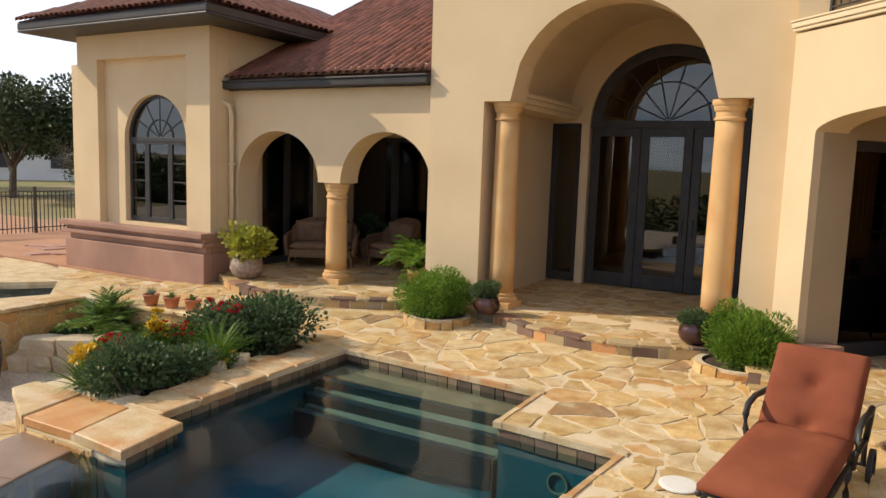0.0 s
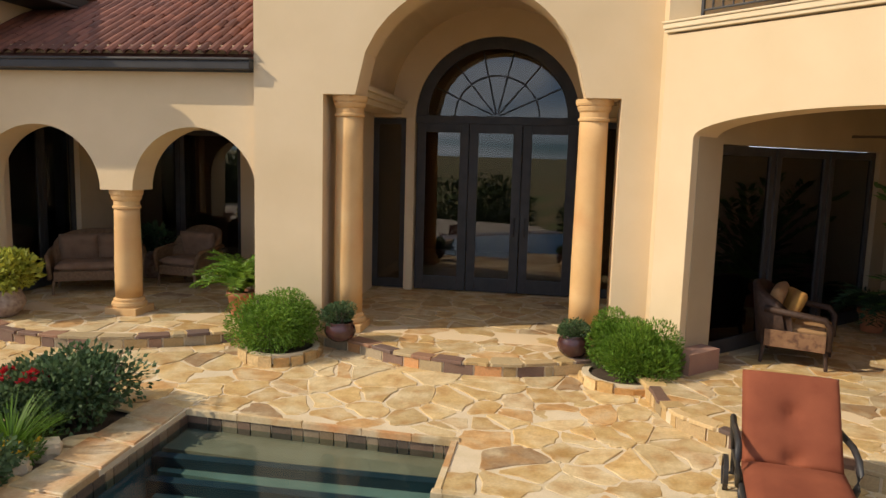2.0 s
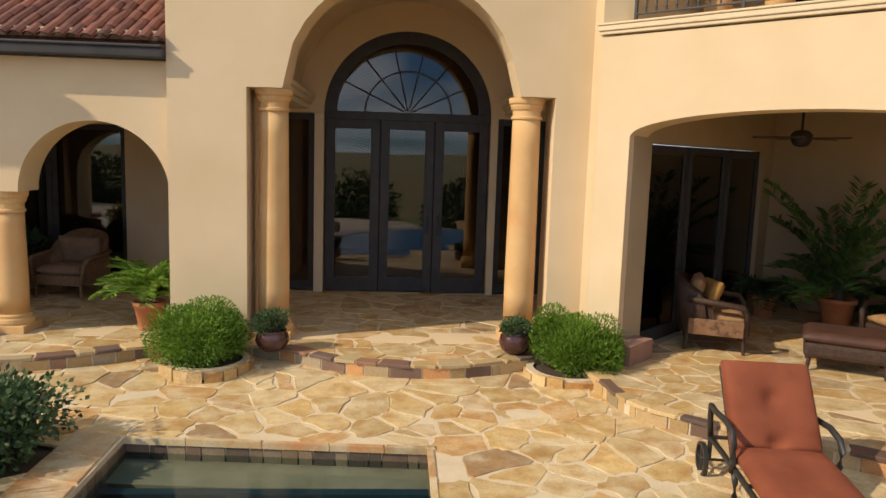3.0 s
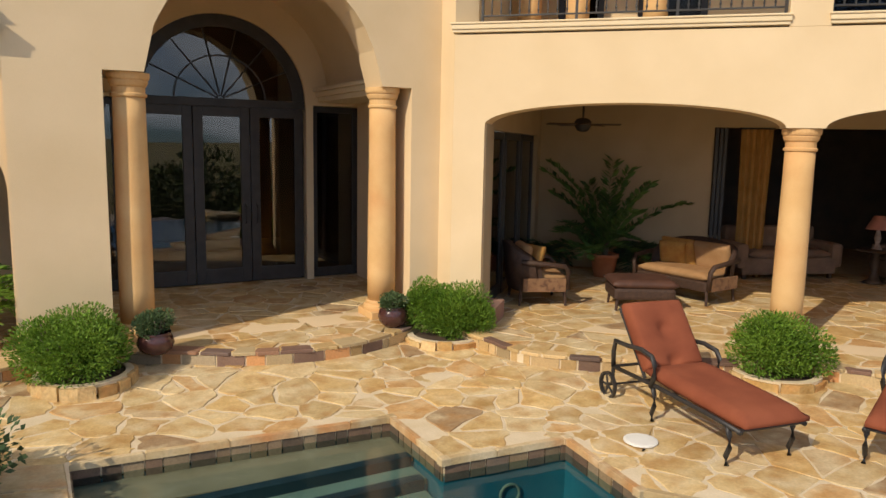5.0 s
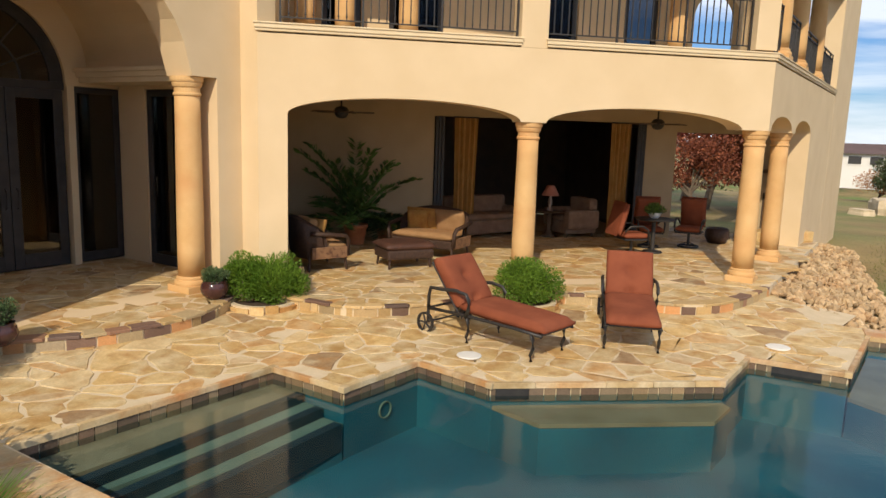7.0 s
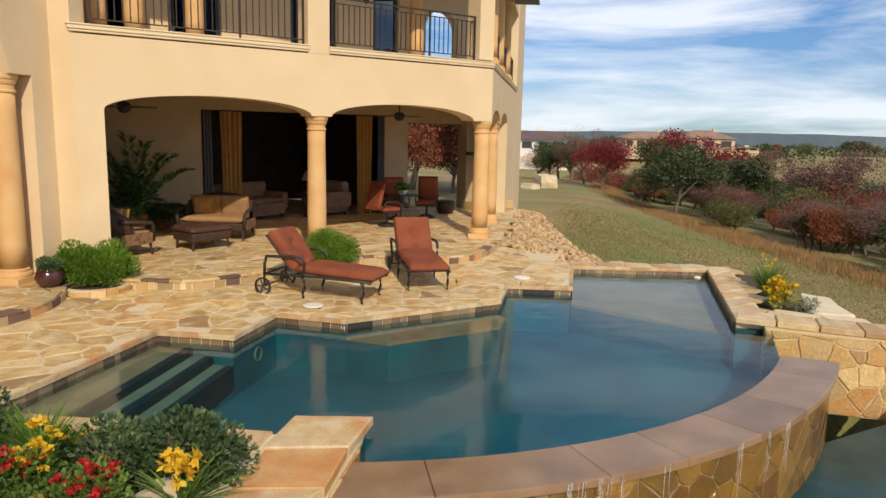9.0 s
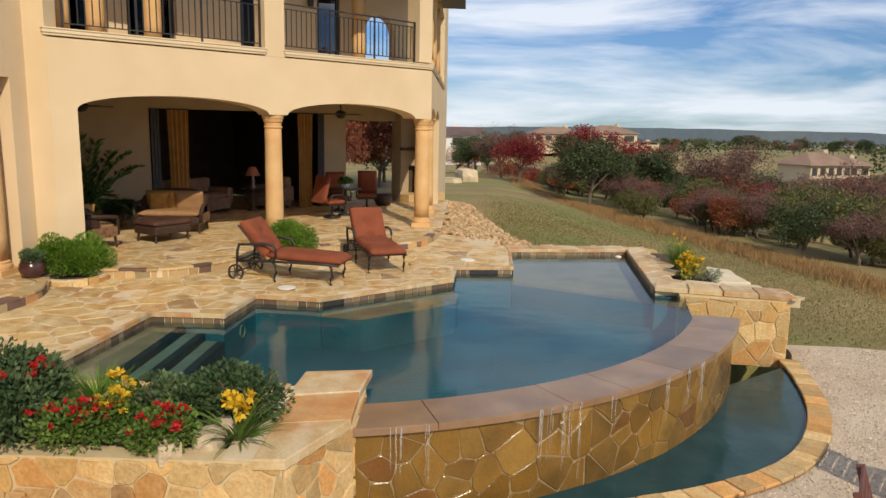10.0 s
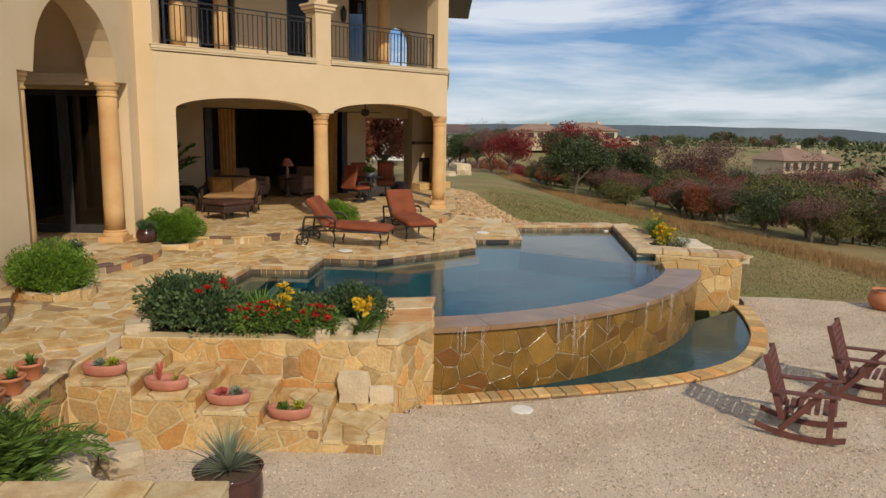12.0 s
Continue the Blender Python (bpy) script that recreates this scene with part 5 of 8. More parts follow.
prism(bm, [(-6.94, 3.96), (-6.1, 3.56), (-5.1, 3.54), (-5.3, 4.24), (-5.8, 4.20), (-6.94, 4.12)], -1.3, -0.062)
setting("wall_wing_core", bm, MORTAR, "mortared core of the wing wall", "wall")

# side stair down to the gravel
SX0, SX1 = -8.20, -7.03
n_st = 5
rise = 0.92 / (n_st + 1)
y_top = 7.36
run = (y_top - 4.0) / n_st
stair = setting("stair", boxed(SX0 + 0.02, y_top - 0.01, LOW - 0.05, SX1, y_top + 0.03, -0.05), MORTAR, "flagstone steps down to the gravel court", "stair")
rg = random.Random(15)
for k in range(n_st):
    y1, y0 = y_top - k * run, y_top - (k + 1) * run
    z = -(k + 1) * rise
    st = part("step", boxed(SX0, y0, LOW - 0.05, SX1, y1, z - 0.03), WALLMORTAR, stair)
    pcs = []
    for s, poly in cells((SX0, y0, SX1, y1), 0.34, rg, lambda p: SX0 - 0.2 < p[0] < SX1 + 0.2 and y0 - 0.2 < p[1] < y1 + 0.2, 1.2, 0.55):
        for cx, cy, ax, ay in ((SX0 - 0.03, 0, -1, 0), (SX1, 0, 1, 0), (0, y1 - 0.004, 0, 1), (0, y0 - 0.03, 0, -1)):
            poly = clip(poly, cx, cy, ax, ay) if len(poly) > 2 else poly
        poly = shrink_round(poly, 0.010, rg, 0.006) if len(poly) > 2 else []
        if len(poly) > 2:
            vs, fs = slab_verts(poly, z - 0.04, z + rg.uniform(-0.004, 0.005), 0.006)
            pcs.append((vs, fs, s))
    lay(pcs, FLAGST, st, "flagstone", "flagstones", (SX0, y0))
    # west cheek stones and riser stones
    pcs = []
    m = wall_frame((SX0, y1), (SX0, y0))
    for s, poly in cells((0, LOW, run, z - 0.03), 0.27, rg, lambda p: -0.2 < p[0] < run + 0.2 and LOW - 0.2 < p[1] < z + 0.1, 1.2):
        for cx, cy, ax, ay in ((0, 0, -1, 0), (run, 0, 1, 0), (0, z - 0.045, 0, 1), (0, LOW, 0, -1)):
            poly = clip(poly, cx, cy, ax, ay) if len(poly) > 2 else poly
        poly = shrink_round(poly, 0.008, rg, 0.006) if len(poly) > 2 else []
        if len(poly) > 2:
            vs, fs = slab_verts(poly, -0.01, 0.012, 0.005)
            W = [tuple(m @ Vector((u, -d, zz))) for u, zz, d in vs]
            pcs.append((W, fs, W[0]))
    u = 0.0
    while u < SX1 - SX0 - 0.03:
        e = min(u + rg.uniform(0.14, 0.34), SX1 - SX0)
        poly = [(SX0 + u + 0.006, y1 + 0.004), (SX0 + e - 0.006, y1 + 0.004), (SX0 + e - 0.006, y1 - 0.02), (SX0 + u + 0.006, y1 - 0.02)]
        vs, fs = slab_verts(poly, z, z + rise - 0.045, 0.004)
        pcs.append((vs, fs, poly[0]))
        u = e
    lay(pcs, WALLSTONE, st, "stone", "stones", (SX0, y0))

# terrace face behind the palm bed, spa
stone_wall("wall_terrace_edge", (-10.3, 7.22), (-8.16, 7.40), LOW - 0.05, 0.0, 0.3, "golden stone face of the pool terrace", 0.27, 9)
stone_wall("wall_spa", (-10.66, 4.9), (-10.74, 7.2), LOW - 0.05, 0.02, 0.35, "stone wall of the small spa basin", 0.3, 10)
bm = bmesh.new()
spa = [(-14.0, 6.0), (-11.7, 6.1), (-11.35, 7.0), (-12.4, 7.8)]
V, F = fill([(-16.0, 4.9), (-11.0, 4.9), (-11.06, 7.1), (-11.2, 7.6), (-13.2, 8.6), (-16, 9.2)], [spa], 0.0, -1.2)
tagged(new("terrace_spa", raw_mesh("terrace_spa", V, F, FLAGST)), "flagstone surround of the spa", "terrace", "", "structure")
tv = [bm.verts.new((x, y, -0.06)) for x, y in spa]
bm.faces.new(tv)
sw = setting("spa_water", bm, WATER, "rippled spa water", "water")
sw.visible_shadow = False
bm = bmesh.new()
bm.faces.new([bm.verts.new((x, y, -0.8)) for x, y in spa])
setting("spa_bottom", bm, PLASTER, "spa basin bottom", "pool")
bm = bmesh.new()
prism(bm, [(-10.7, 6.1), (-10.3, 6.3), (-9.2, 7.05), (-8.9, 7.36), (-10.3, 7.2), (-10.7, 7.2)], LOW - 0.1, -0.62)
setting("soil_palm_bed", bm, SOIL, "dark soil of the palm bed", "soil")

BOULDER = surface("pale_limestone_boulder", (0.56, 0.45, 0.30), (0.68, 0.57, 0.41), 3, 30, 0.85, 0.5, 0.012, per_piece=0.16, stain=(0.42, 0.30, 0.18), stain_scale=3, fine_amount=0.15)


def boulder(name, at, size, rz, seed, label, group, material=None, category="boulder"):
    rg = random.Random(seed)
    bm = bmesh.new()
    bmesh.ops.create_cube(bm, size=1.0)
    bmesh.ops.subdivide_edges(bm, edges=bm.edges[:], cuts=3, use_grid_fill=True)
    o = Vector((rg.uniform(0, 50), rg.uniform(0, 50), 0))
    for v in bm.verts:
        d = v.co.copy()
        v.co = d.lerp(d.normalized() * 0.62, 0.38)
        v.co += d.normalized() * noise.noise(d * 2.3 + o) * 0.12
        v.co = Vector((v.co.x * size[0], v.co.y * size[1], (v.co.z + 0.5) * size[2]))
    ob = part(name, bm, material or BOULDER)
    ob.matrix_basis = pose(*at, 0, 0, rz)
    return tagged(ob, label, category, group)


rg = random.Random(31)
p0, p1 = Vector((-10.62, 5.95)), Vector((-9.0, 7.1))
for course in range(2):
    u = 0.15 * course
    while u < 1.8:
        w = rg.uniform(0.30, 0.55)
        q = p0 + (p1 - p0) * ((u + w / 2) / 2.0)
        boulder("boulder", (q.x, q.y, LOW + 0.17 + 0.25 * course), (w, 0.40, 0.28), 35 + rg.uniform(-6, 6), rg.randint(0, 999), "squared pale limestone boulder in a dry-stacked bed edge", "bed edge boulders")
        u += w * 0.98
boulder("boulder", (-8.66, 7.02, LOW + 0.17), (0.52, 0.40, 0.30), 10, 77, "loose pale limestone boulder on the gravel", "loose boulders")
boulder("boulder", (-8.68, 6.60, LOW + 0.17), (0.40, 0.36, 0.28), 40, 78, "loose white limestone boulder on the gravel", "loose boulders")
for x, y, s in ((-5.95, 5.9, 0.22), (-5.93, 5.55, 0.2), (-6.7, 4.62, 0.25), (-6.45, 4.58, 0.22), (-6.9, 4.9, 0.24), (-6.15, 4.62, 0.2)):
    boulder("rock", (x, y, -0.07), (s, s * 0.8, s * 0.75), rg.uniform(0, 180), rg.randint(0, 999), "small tan rock at the edge of the flower bed", "bed rocks", category="rock")
boulder("slab_rock", (-6.75, 7.2, -0.08), (0.35, 0.3, 0.2), 20, 5, "tan rock at the corner of the flower bed", "bed rocks", category="rock")
boulder("boulder", (32.5, 2.4, land(32.5, 2.4) - 0.1), (1.5, 1.0, 0.85), 20, 91, "large pale limestone boulder on the lawn", "lawn boulders")
boulder("boulder", (31.0, 3.2, land(31.0, 3.2) - 0.1), (0.9, 0.7, 0.4), 50, 92, "pale limestone boulder on the lawn", "lawn boulders")
boulder("leaning_slab", (-7.10, 4.44, -0.775), (0.12, 0.38, 0.40), 0, 301, "flat pale limestone slab leaning on the bed wall", "leaning slabs", category="stone slab")
boulder("leaning_slab", (-7.11, 4.10, -0.775), (0.12, 0.30, 0.22), 0, 302, "small pale limestone slab leaning on the bed wall", "leaning slabs", category="stone slab")
# pale slabs behind the far border
PALES = surface("pale_limestone_slab", (0.62, 0.52, 0.36), (0.74, 0.64, 0.47), 2.5, 30, 0.85, 0.4, 0.01, per_piece=0.08, stain=(0.56, 0.40, 0.22), stain_scale=1.6, stain_amount=0.4, fine_amount=0.12)
rgs = random.Random(63)
for pts in ([(0.28, -1.42), (0.95, -1.62), (0.72, -2.15), (-0.02, -2.35)], [(-0.04, -2.38), (0.70, -2.19), (0.62, -2.9), (-0.02, -2.9)], [(0.76, -2.12), (1.25, -2.2), (2.3, -2.42), (2.0, -2.85), (0.68, -2.8)]):
    vs, fs = slab_verts(shrink_round(pts, 0.012, rgs, 0.02, 0.05), -0.55, -0.055 + rgs.uniform(-0.015, 0.015), 0.02)
    tagged(new("stone_slab", raw_mesh("stone_slab", vs, fs, PALES)), "flat pale limestone slab behind the far pool border", "stone slab", "edge slabs")
bm = bmesh.new()
prism(bm, [(0.95, -1.4), (4.2, -1.7), (3.9, -2.3), (1.3, -2.15), (0.98, -1.7)], -0.7, -0.12)
setting("soil_border", bm, SOIL, "dark soil strip behind the far pool border", "soil")

# rubble bank beyond the loggia
RUB = surface("tan_rubble", (0.40, 0.27, 0.14), (0.54, 0.40, 0.24), 3, 30, 0.9, 0.4, 0.01, per_piece=0.3, stain=(0.5, 0.27, 0.12), stain_scale=2, fine_amount=0.15)
rub = setting("rubble_bank", bmesh.new(), RUB, "bank of loose tan rubble stones", "rubble")
rg = random.Random(44)
base = bmesh.new()
bmesh.ops.create_icosphere(base, subdivisions=1, radius=0.5)
bv = [v.co.copy() for v in base.verts]
bf = [tuple(v.index for v in f.verts) for f in base.faces]
base.free()
quad = [(5.35, 3.15), (4.25, 1.75), (4.45, 0.2), (7.5, 1.4), (12.5, 2.3), (12.5, 3.3)]
stones = []
while len(stones) < 1500:
    x, y = rg.uniform(4.2, 12.5), rg.uniform(0.0, 3.3)
    if not inside((x, y), quad):
        continue
    zb = land(x, y) + 0.35 * smoothstep(0.2, 3.0, y) * smoothstep(4.0, 5.0, x)
    zb = max(zb, -0.34 + 0.42 * smoothstep(0.4, 3.1, y))
    s = rg.uniform(0.08, 0.21)
    e = Euler((rg.uniform(0, 6), rg.uniform(0, 6), rg.uniform(0, 6))).to_matrix()
    k = (rg.uniform(0.8, 1.3), rg.uniform(0.6, 1.0), rg.uniform(0.4, 0.8))
    vs = []
    for v in bv:
        w = e @ Vector((v.x * k[0], v.y * k[1], v.z * k[2])) * s * (1 + 0.25 * noise.noise(v * 3 + Vector((x, y, 0)) * 7))
        vs.append((x + w.x, y + w.y, zb + w.z))
    stones.append((vs, bf, (x, y)))
lay(stones, RUB, rub, "rubble_stone", "rubble_stones", (4.8, 1.8))


def round_planter(at, r, label):
    """Low stone ring with soil."""
    x, y, z, h = at
    t = thing("planter_ring", label, "planter", "bush planters", (x, y, z))
    bm = bmesh.new()
    lathe(bm, [(r - 0.1, 0), (r - 0.02, 0), (r - 0.02, h), (r - 0.1, h)], 26, closed=False)
    part("ring", bm, MORTAR, t)
    bm = bmesh.new()
    lathe(bm, [(0.01, h - 0.03), (r - 0.09, h - 0.03)], 26, closed=False)
    part("soil", bm, SOIL, t)
    rg = random.Random(int(x * 100))
    a = 0.0
    while a < 2 * math.pi - 0.05:
        e = min(a + rg.uniform(0.3, 0.8), 2 * math.pi)
        if 2 * math.pi - e < 0.12:
            e = 2 * math.pi
        g = 0.012 / r
        V = []
        for zz in (-0.06, h + rg.uniform(-0.04, 0.02)):
            for rr in (r - 0.03, r + 0.015 + rg.uniform(0, 0.015)):
                for q in (a + g, (a + e) / 2, e - g):
                    V.append((rr * math.cos(q), rr * math.sin(q), zz))
        F = [(3, 4, 10, 9), (4, 5, 11, 10), (6, 7, 10, 9), (7, 8, 11, 10), (0, 3, 9, 6), (2, 5, 11, 8)]
        o = new("stone", raw_mesh("stone", V, F, WALLSTONE))
        o.parent = t
        a = e
    return t


round_planter((-5.12, 9.06, 0.045, 0.11), 0.50, "low round stone planter ring at the terrace step")
round_planter((-0.93, 8.88, 0.045, 0.11), 0.52, "low round stone planter ring beside the loggia pier")
round_planter((1.63, 5.94, 0.045, 0.11), 0.50, "low round stone planter ring below the loggia column")

# ------------------------------------------------------------------ furniture
CUSH = surface("rust_outdoor_cushion", (0.19, 0.052, 0.026), (0.26, 0.078, 0.038), 3.5, 160, 0.9, 0.25, 0.003, spec=0.2, fine_amount=0.12)
WICKER = surface("dark_brown_wicker", (0.035, 0.018, 0.012), (0.07, 0.038, 0.025), 30, 140, 0.6, 0.9, 0.006, fine_amount=0.5)
TANWICK = surface("weathered_tan_wicker", (0.15, 0.085, 0.045), (0.24, 0.145, 0.08), 25, 120, 0.7, 0.9, 0.006, fine_amount=0.45)
GOLDC = surface("gold_patterned_cushion", (0.34, 0.17, 0.035), (0.44, 0.24, 0.06), 9, 60, 0.85, 0.2, 0.003, stain=(0.28, 0.10, 0.04), stain_scale=7, fine_amount=0.15)
TANC = surface("tan_cushion", (0.30, 0.165, 0.07), (0.37, 0.215, 0.10), 6, 90, 0.9, 0.2, 0.003, fine_amount=0.12)
CHECK = surface("checked_cushion", (0.19, 0.10, 0.05), (0.26, 0.145, 0.075), 6, 90, 0.9, 0.2, 0.003, stain=(0.07, 0.03, 0.02), stain_scale=14, stain_amount=0.9, fine_amount=0.12)
REDWOOD = surface("reddish_stained_wood", (0.105, 0.038, 0.03), (0.16, 0.062, 0.048), 6, 70, 0.65, 0.25, 0.003, fine_amount=0.2)
CURTAIN = surface("gold_curtain", (0.38, 0.20, 0.055), (0.46, 0.26, 0.08), 5, 70, 0.85, 0.1, 0.003, fine_amount=0.1)
UPHOL = surface("brown_upholstery", (0.20, 0.12, 0.075), (0.27, 0.17, 0.11), 6, 80, 0.9, 0.2, 0.003, fine_amount=0.12)
GLAZE = surface("dark_glazed_ceramic", (0.05, 0.02, 0.018), (0.09, 0.035, 0.03), 5, 40, 0.18, 0.05, 0.002, spec=0.6, fine_amount=0.15)
PATPOT = surface("patterned_ceramic", (0.20, 0.13, 0.10), (0.42, 0.33, 0.26), 14, 60, 0.5, 0.2, 0.003, fine_amount=0.2)
PINKPOT = surface("pink_clay", (0.42, 0.16, 0.11), (0.52, 0.22, 0.15), 6, 60, 0.7, 0.15, 0.003, fine_amount=0.15)
WHITE = surface("white_plastic_lid", (0.72, 0.70, 0.64), (0.8, 0.78, 0.72), 5, 60, 0.5, 0.05, 0.002, fine_amount=0.05)


def pillow(bm, w, l, t, m, n=9, tuft=()):
    """Stuffed cushion: w along x, l along y, t thick, with dimples at tufts (u, v in 0..1)."""
    grid = {}
    for side in (1, -1):
        for i in range(n + 1):
            for j in range(n + 1):
                u, v = i / n * 2 - 1, j / n * 2 - 1
                uu, vv = math.copysign(abs(u) ** 0.75, u), math.copysign(abs(v) ** 0.75, v)
                e = (1 - uu ** 6) * (1 - vv ** 6)
                h = side * t / 2 * (0.25 + 0.75 * max(0, e) ** 0.35)
                for a, b in tuft:
                    d = math.hypot((uu / 2 + 0.5 - a) * w, (vv / 2 + 0.5 - b) * l)
                    if side > 0:
                        h -= t * (0.34 * math.exp(-(d / 0.05) ** 2) + 0.16 * math.exp(-(d / 0.14) ** 2))
                k = 0.985 if e <= 1e-6 else 1
                if e <= 1e-6 and side < 0:
                    grid[side, i, j] = grid[1, i, j] if False else bm.verts.new(m @ Vector((uu * w / 2 * k, vv * l / 2 * k, h)))
                else:
                    grid[side, i, j] = bm.verts.new(m @ Vector((uu * w / 2 * k, vv * l / 2 * k, h)))
        for i in range(n):
            for j in range(n):
                q = (grid[side, i, j], grid[side, i + 1, j], grid[side, i + 1, j + 1], grid[side, i, j + 1])
                bm.faces.new(q if side > 0 else q[::-1])
    ring = [(i, 0) for i in range(n)] + [(n, j) for j in range(n)] + [(i, n) for i in range(n, 0, -1)] + [(0, j) for j in range(n, 0, -1)]
    for a, b in zip(ring, ring[1:] + ring[:1]):
        bm.faces.new((grid[1, a[0], a[1]], grid[-1, a[0], a[1]], grid[-1, b[0], b[1]], grid[1, b[0], b[1]]))


def cushion(name, parent, mat, w, l, t, m, tuft=(), label=""):
    bm = bmesh.new()
    pillow(bm, w, l, t, m, 24 if tuft else 10, tuft)
    return part(name, bm, mat, parent, label, smooth=True)


def lounger():
    t = thing("sun_lounger", "rust-red cushioned sun lounger with a black cast-aluminium frame", "sun lounger", "sun loungers")
    W = 0.33
    for s in (-1, 1):
        bm = bmesh.new()
        tube(bm, [(s * W, -0.16, 0.33), (s * W, 0.2, 0.345), (s * W, 1.0, 0.35), (s * W, 1.66, 0.33)], 0.022, 8)
        part("side_rail", bm, IRON, t, smooth=True)
        for y in (0.0, 1.0):
            bm = bmesh.new()
            tube(bm, [(s * W, y, 0.34), (s * W, y - 0.035, 0.26), (s * W, y - 0.045, 0.16), (s * W, y - 0.01, 0.07), (s * W, y - 0.025, 0.0)], 0.024, 8, 0.85)
            part("leg", bm, IRON, t, smooth=True)
        bm = bmesh.new()
        tube(bm, [(s * (W + 0.02), 1.0, 0.33), (s * (W + 0.035), 0.94, 0.45), (s * (W + 0.04), 0.93, 0.56), (s * (W + 0.04), 0.98, 0.63), (s * (W + 0.04), 1.15, 0.655), (s * (W + 0.04), 1.4, 0.63), (s * (W + 0.03), 1.6, 0.62), (s * (W + 0.02), 1.64, 0.5), (s * W, 1.66, 0.33)], 0.024, 8)
        part("armrest", bm, IRON, t, smooth=True)
        bm = bmesh.new()
        half_ring(bm, 0, 0, 0.115, 0.14, -0.018, 0.018, 28, 1.0, 0, 2 * math.pi)
        wh = part("wheel", bm, IRON, t)
        wh.matrix_local = pose(s * (W + 0.055), 1.66, 0.14, 0, 0, 90)
        for k in range(5):
            bm = bmesh.new()
            a = 2 * math.pi * k / 5
            tube(bm, [(0, 0, 0), (0.12 * math.cos(a), 0, 0.12 * math.sin(a))], 0.012, 6)
            part("spoke", bm, IRON, wh)
        bm = bmesh.new()
        tube(bm, [(s * W, 1.66, 0.33), (s * W, 1.665, 0.14)], 0.02, 8)
        part("leg", bm, IRON, t)
    bm = bmesh.new()
    tube(bm, [(-W - 0.05, 1.66, 0.14), (W + 0.05, 1.66, 0.14)], 0.012, 8)
    part("axle", bm, IRON, t)
    for y in (-0.14, 0.3, 0.75, 1.15, 1.64):
        bm = bmesh.new()
        tube(bm, [(-W, y, 0.34), (W, y, 0.34)], 0.016, 6)
        part("slat", bm, IRON, t)
    cushion("seat_cushion", t, CUSH, 0.67, 1.34, 0.16, pose(0, 0.46, 0.42, 2.5, 0, 0), (), "rust-red seat cushion")
    A_ = 52
    cy, cz = 1.12 + 0.42 * math.cos(radians(A_)), 0.44 + 0.42 * math.sin(radians(A_))
    cushion("back_cushion", t, CUSH, 0.66, 0.72, 0.20, pose(0, cy - 0.03, cz - 0.05, A_, 0, 0), ((0.5, 0.56), (0.5, 0.1)), "rust-red tufted back cushion")
    for s in (-1, 1):
        bm = bmesh.new()
        tube(bm, [(s * 0.3, 1.16, 0.36), (s * 0.3, 1.18 + 0.74 * math.cos(radians(A_)), 0.36 + 0.74 * math.sin(radians(A_)))], 0.018, 8)
        part("back_frame", bm, IRON, t)
    return t


lg = lounger()
lg.matrix_basis = pose(-0.29, 4.68, 0.006, 0, 0, -9.2)
copy_thing(lg, pose(0.60, 3.92, 0.006, 0, 0, -68))


def rocker():
    t = thing("rocking_chair", "reddish-brown slatted wooden rocking chair on the gravel", "rocking chair", "rocking chairs")
    for s in (-1, 1):
        x = s * 0.29
        bm = bmesh.new()
        pts = [(-0.52 + 0.1 * k, 0.028 + 0.10 * ((-0.52 + 0.1 * k) / 0.52) ** 2 * 0.9) for k in range(11)]
        prev = None
        for y0, z0 in pts:
            q = [bm.verts.new(p) for p in ((x - 0.02, y0, z0 - 0.03), (x + 0.02, y0, z0 - 0.03), (x + 0.02, y0, z0 + 0.035), (x - 0.02, y0, z0 + 0.035))]
            if prev:
                for i in range(4):
                    bm.faces.new((prev[i], prev[(i + 1) % 4], q[(i + 1) % 4], q[i]))
            else:
                bm.faces.new(q)
            prev = q
        bm.faces.new(prev[::-1])
        part("runner", bm, REDWOOD, t)
        part("leg", boxed(x - 0.022, 0.27, 0.04, x + 0.022, 0.34, 0.60, 0.006), REDWOOD, t)
        o = part("leg", boxed(-0.022, -0.035, -0.34, 0.022, 0.035, 0.34, 0.006), REDWOOD, t)
        o.matrix_local = pose(x, -0.02, 0.36, -38, 0, 0)
        o = part("back_post", boxed(-0.022, -0.035, 0, 0.022, 0.035, 0.82, 0.006), REDWOOD, t)
        o.matrix_local = pose(x * 0.98, -0.22, 0.22, 17, 0, 0)
        o = part("armrest", boxed(-0.05, -0.40, -0.014, 0.05, 0.36, 0.014, 0.008), REDWOOD, t)
        o.matrix_local = pose(s * 0.315, 0.02, 0.60, 4, 0, 0)
    for k in range(8):
        o = part("back_slat", boxed(-0.27, -0.012, -0.035, 0.27, 0.012, 0.035, 0.005), REDWOOD, t)
        d = 0.16 + k * 0.088
        o.matrix_local = pose(0, -0.205 - math.sin(radians(17)) * d, 0.23 + math.cos(radians(17)) * d, 17, 0, 0)
    for k in range(6):
        o = part("seat_slat", boxed(-0.27, -0.03, -0.011, 0.27, 0.03, 0.011, 0.004), REDWOOD, t)
        o.matrix_local = pose(0, 0.33 - k * 0.092, 0.385 - 0.012 * k, -6, 0, 0)
    for y, z in ((0.3, 0.33), (-0.2, 0.27)):
        part("stretcher", boxed(-0.28, y - 0.015, z - 0.03, 0.28, y + 0.015, z + 0.03, 0.004), REDWOOD, t)
    return t


rk = rocker()
rk.matrix_basis = pose(-7.02, -1.13, LOW + 0.005, 0, 0, 150)
copy_thing(rk, pose(-5.72, -2.62, LOW + 0.005, 0, 0, 143))


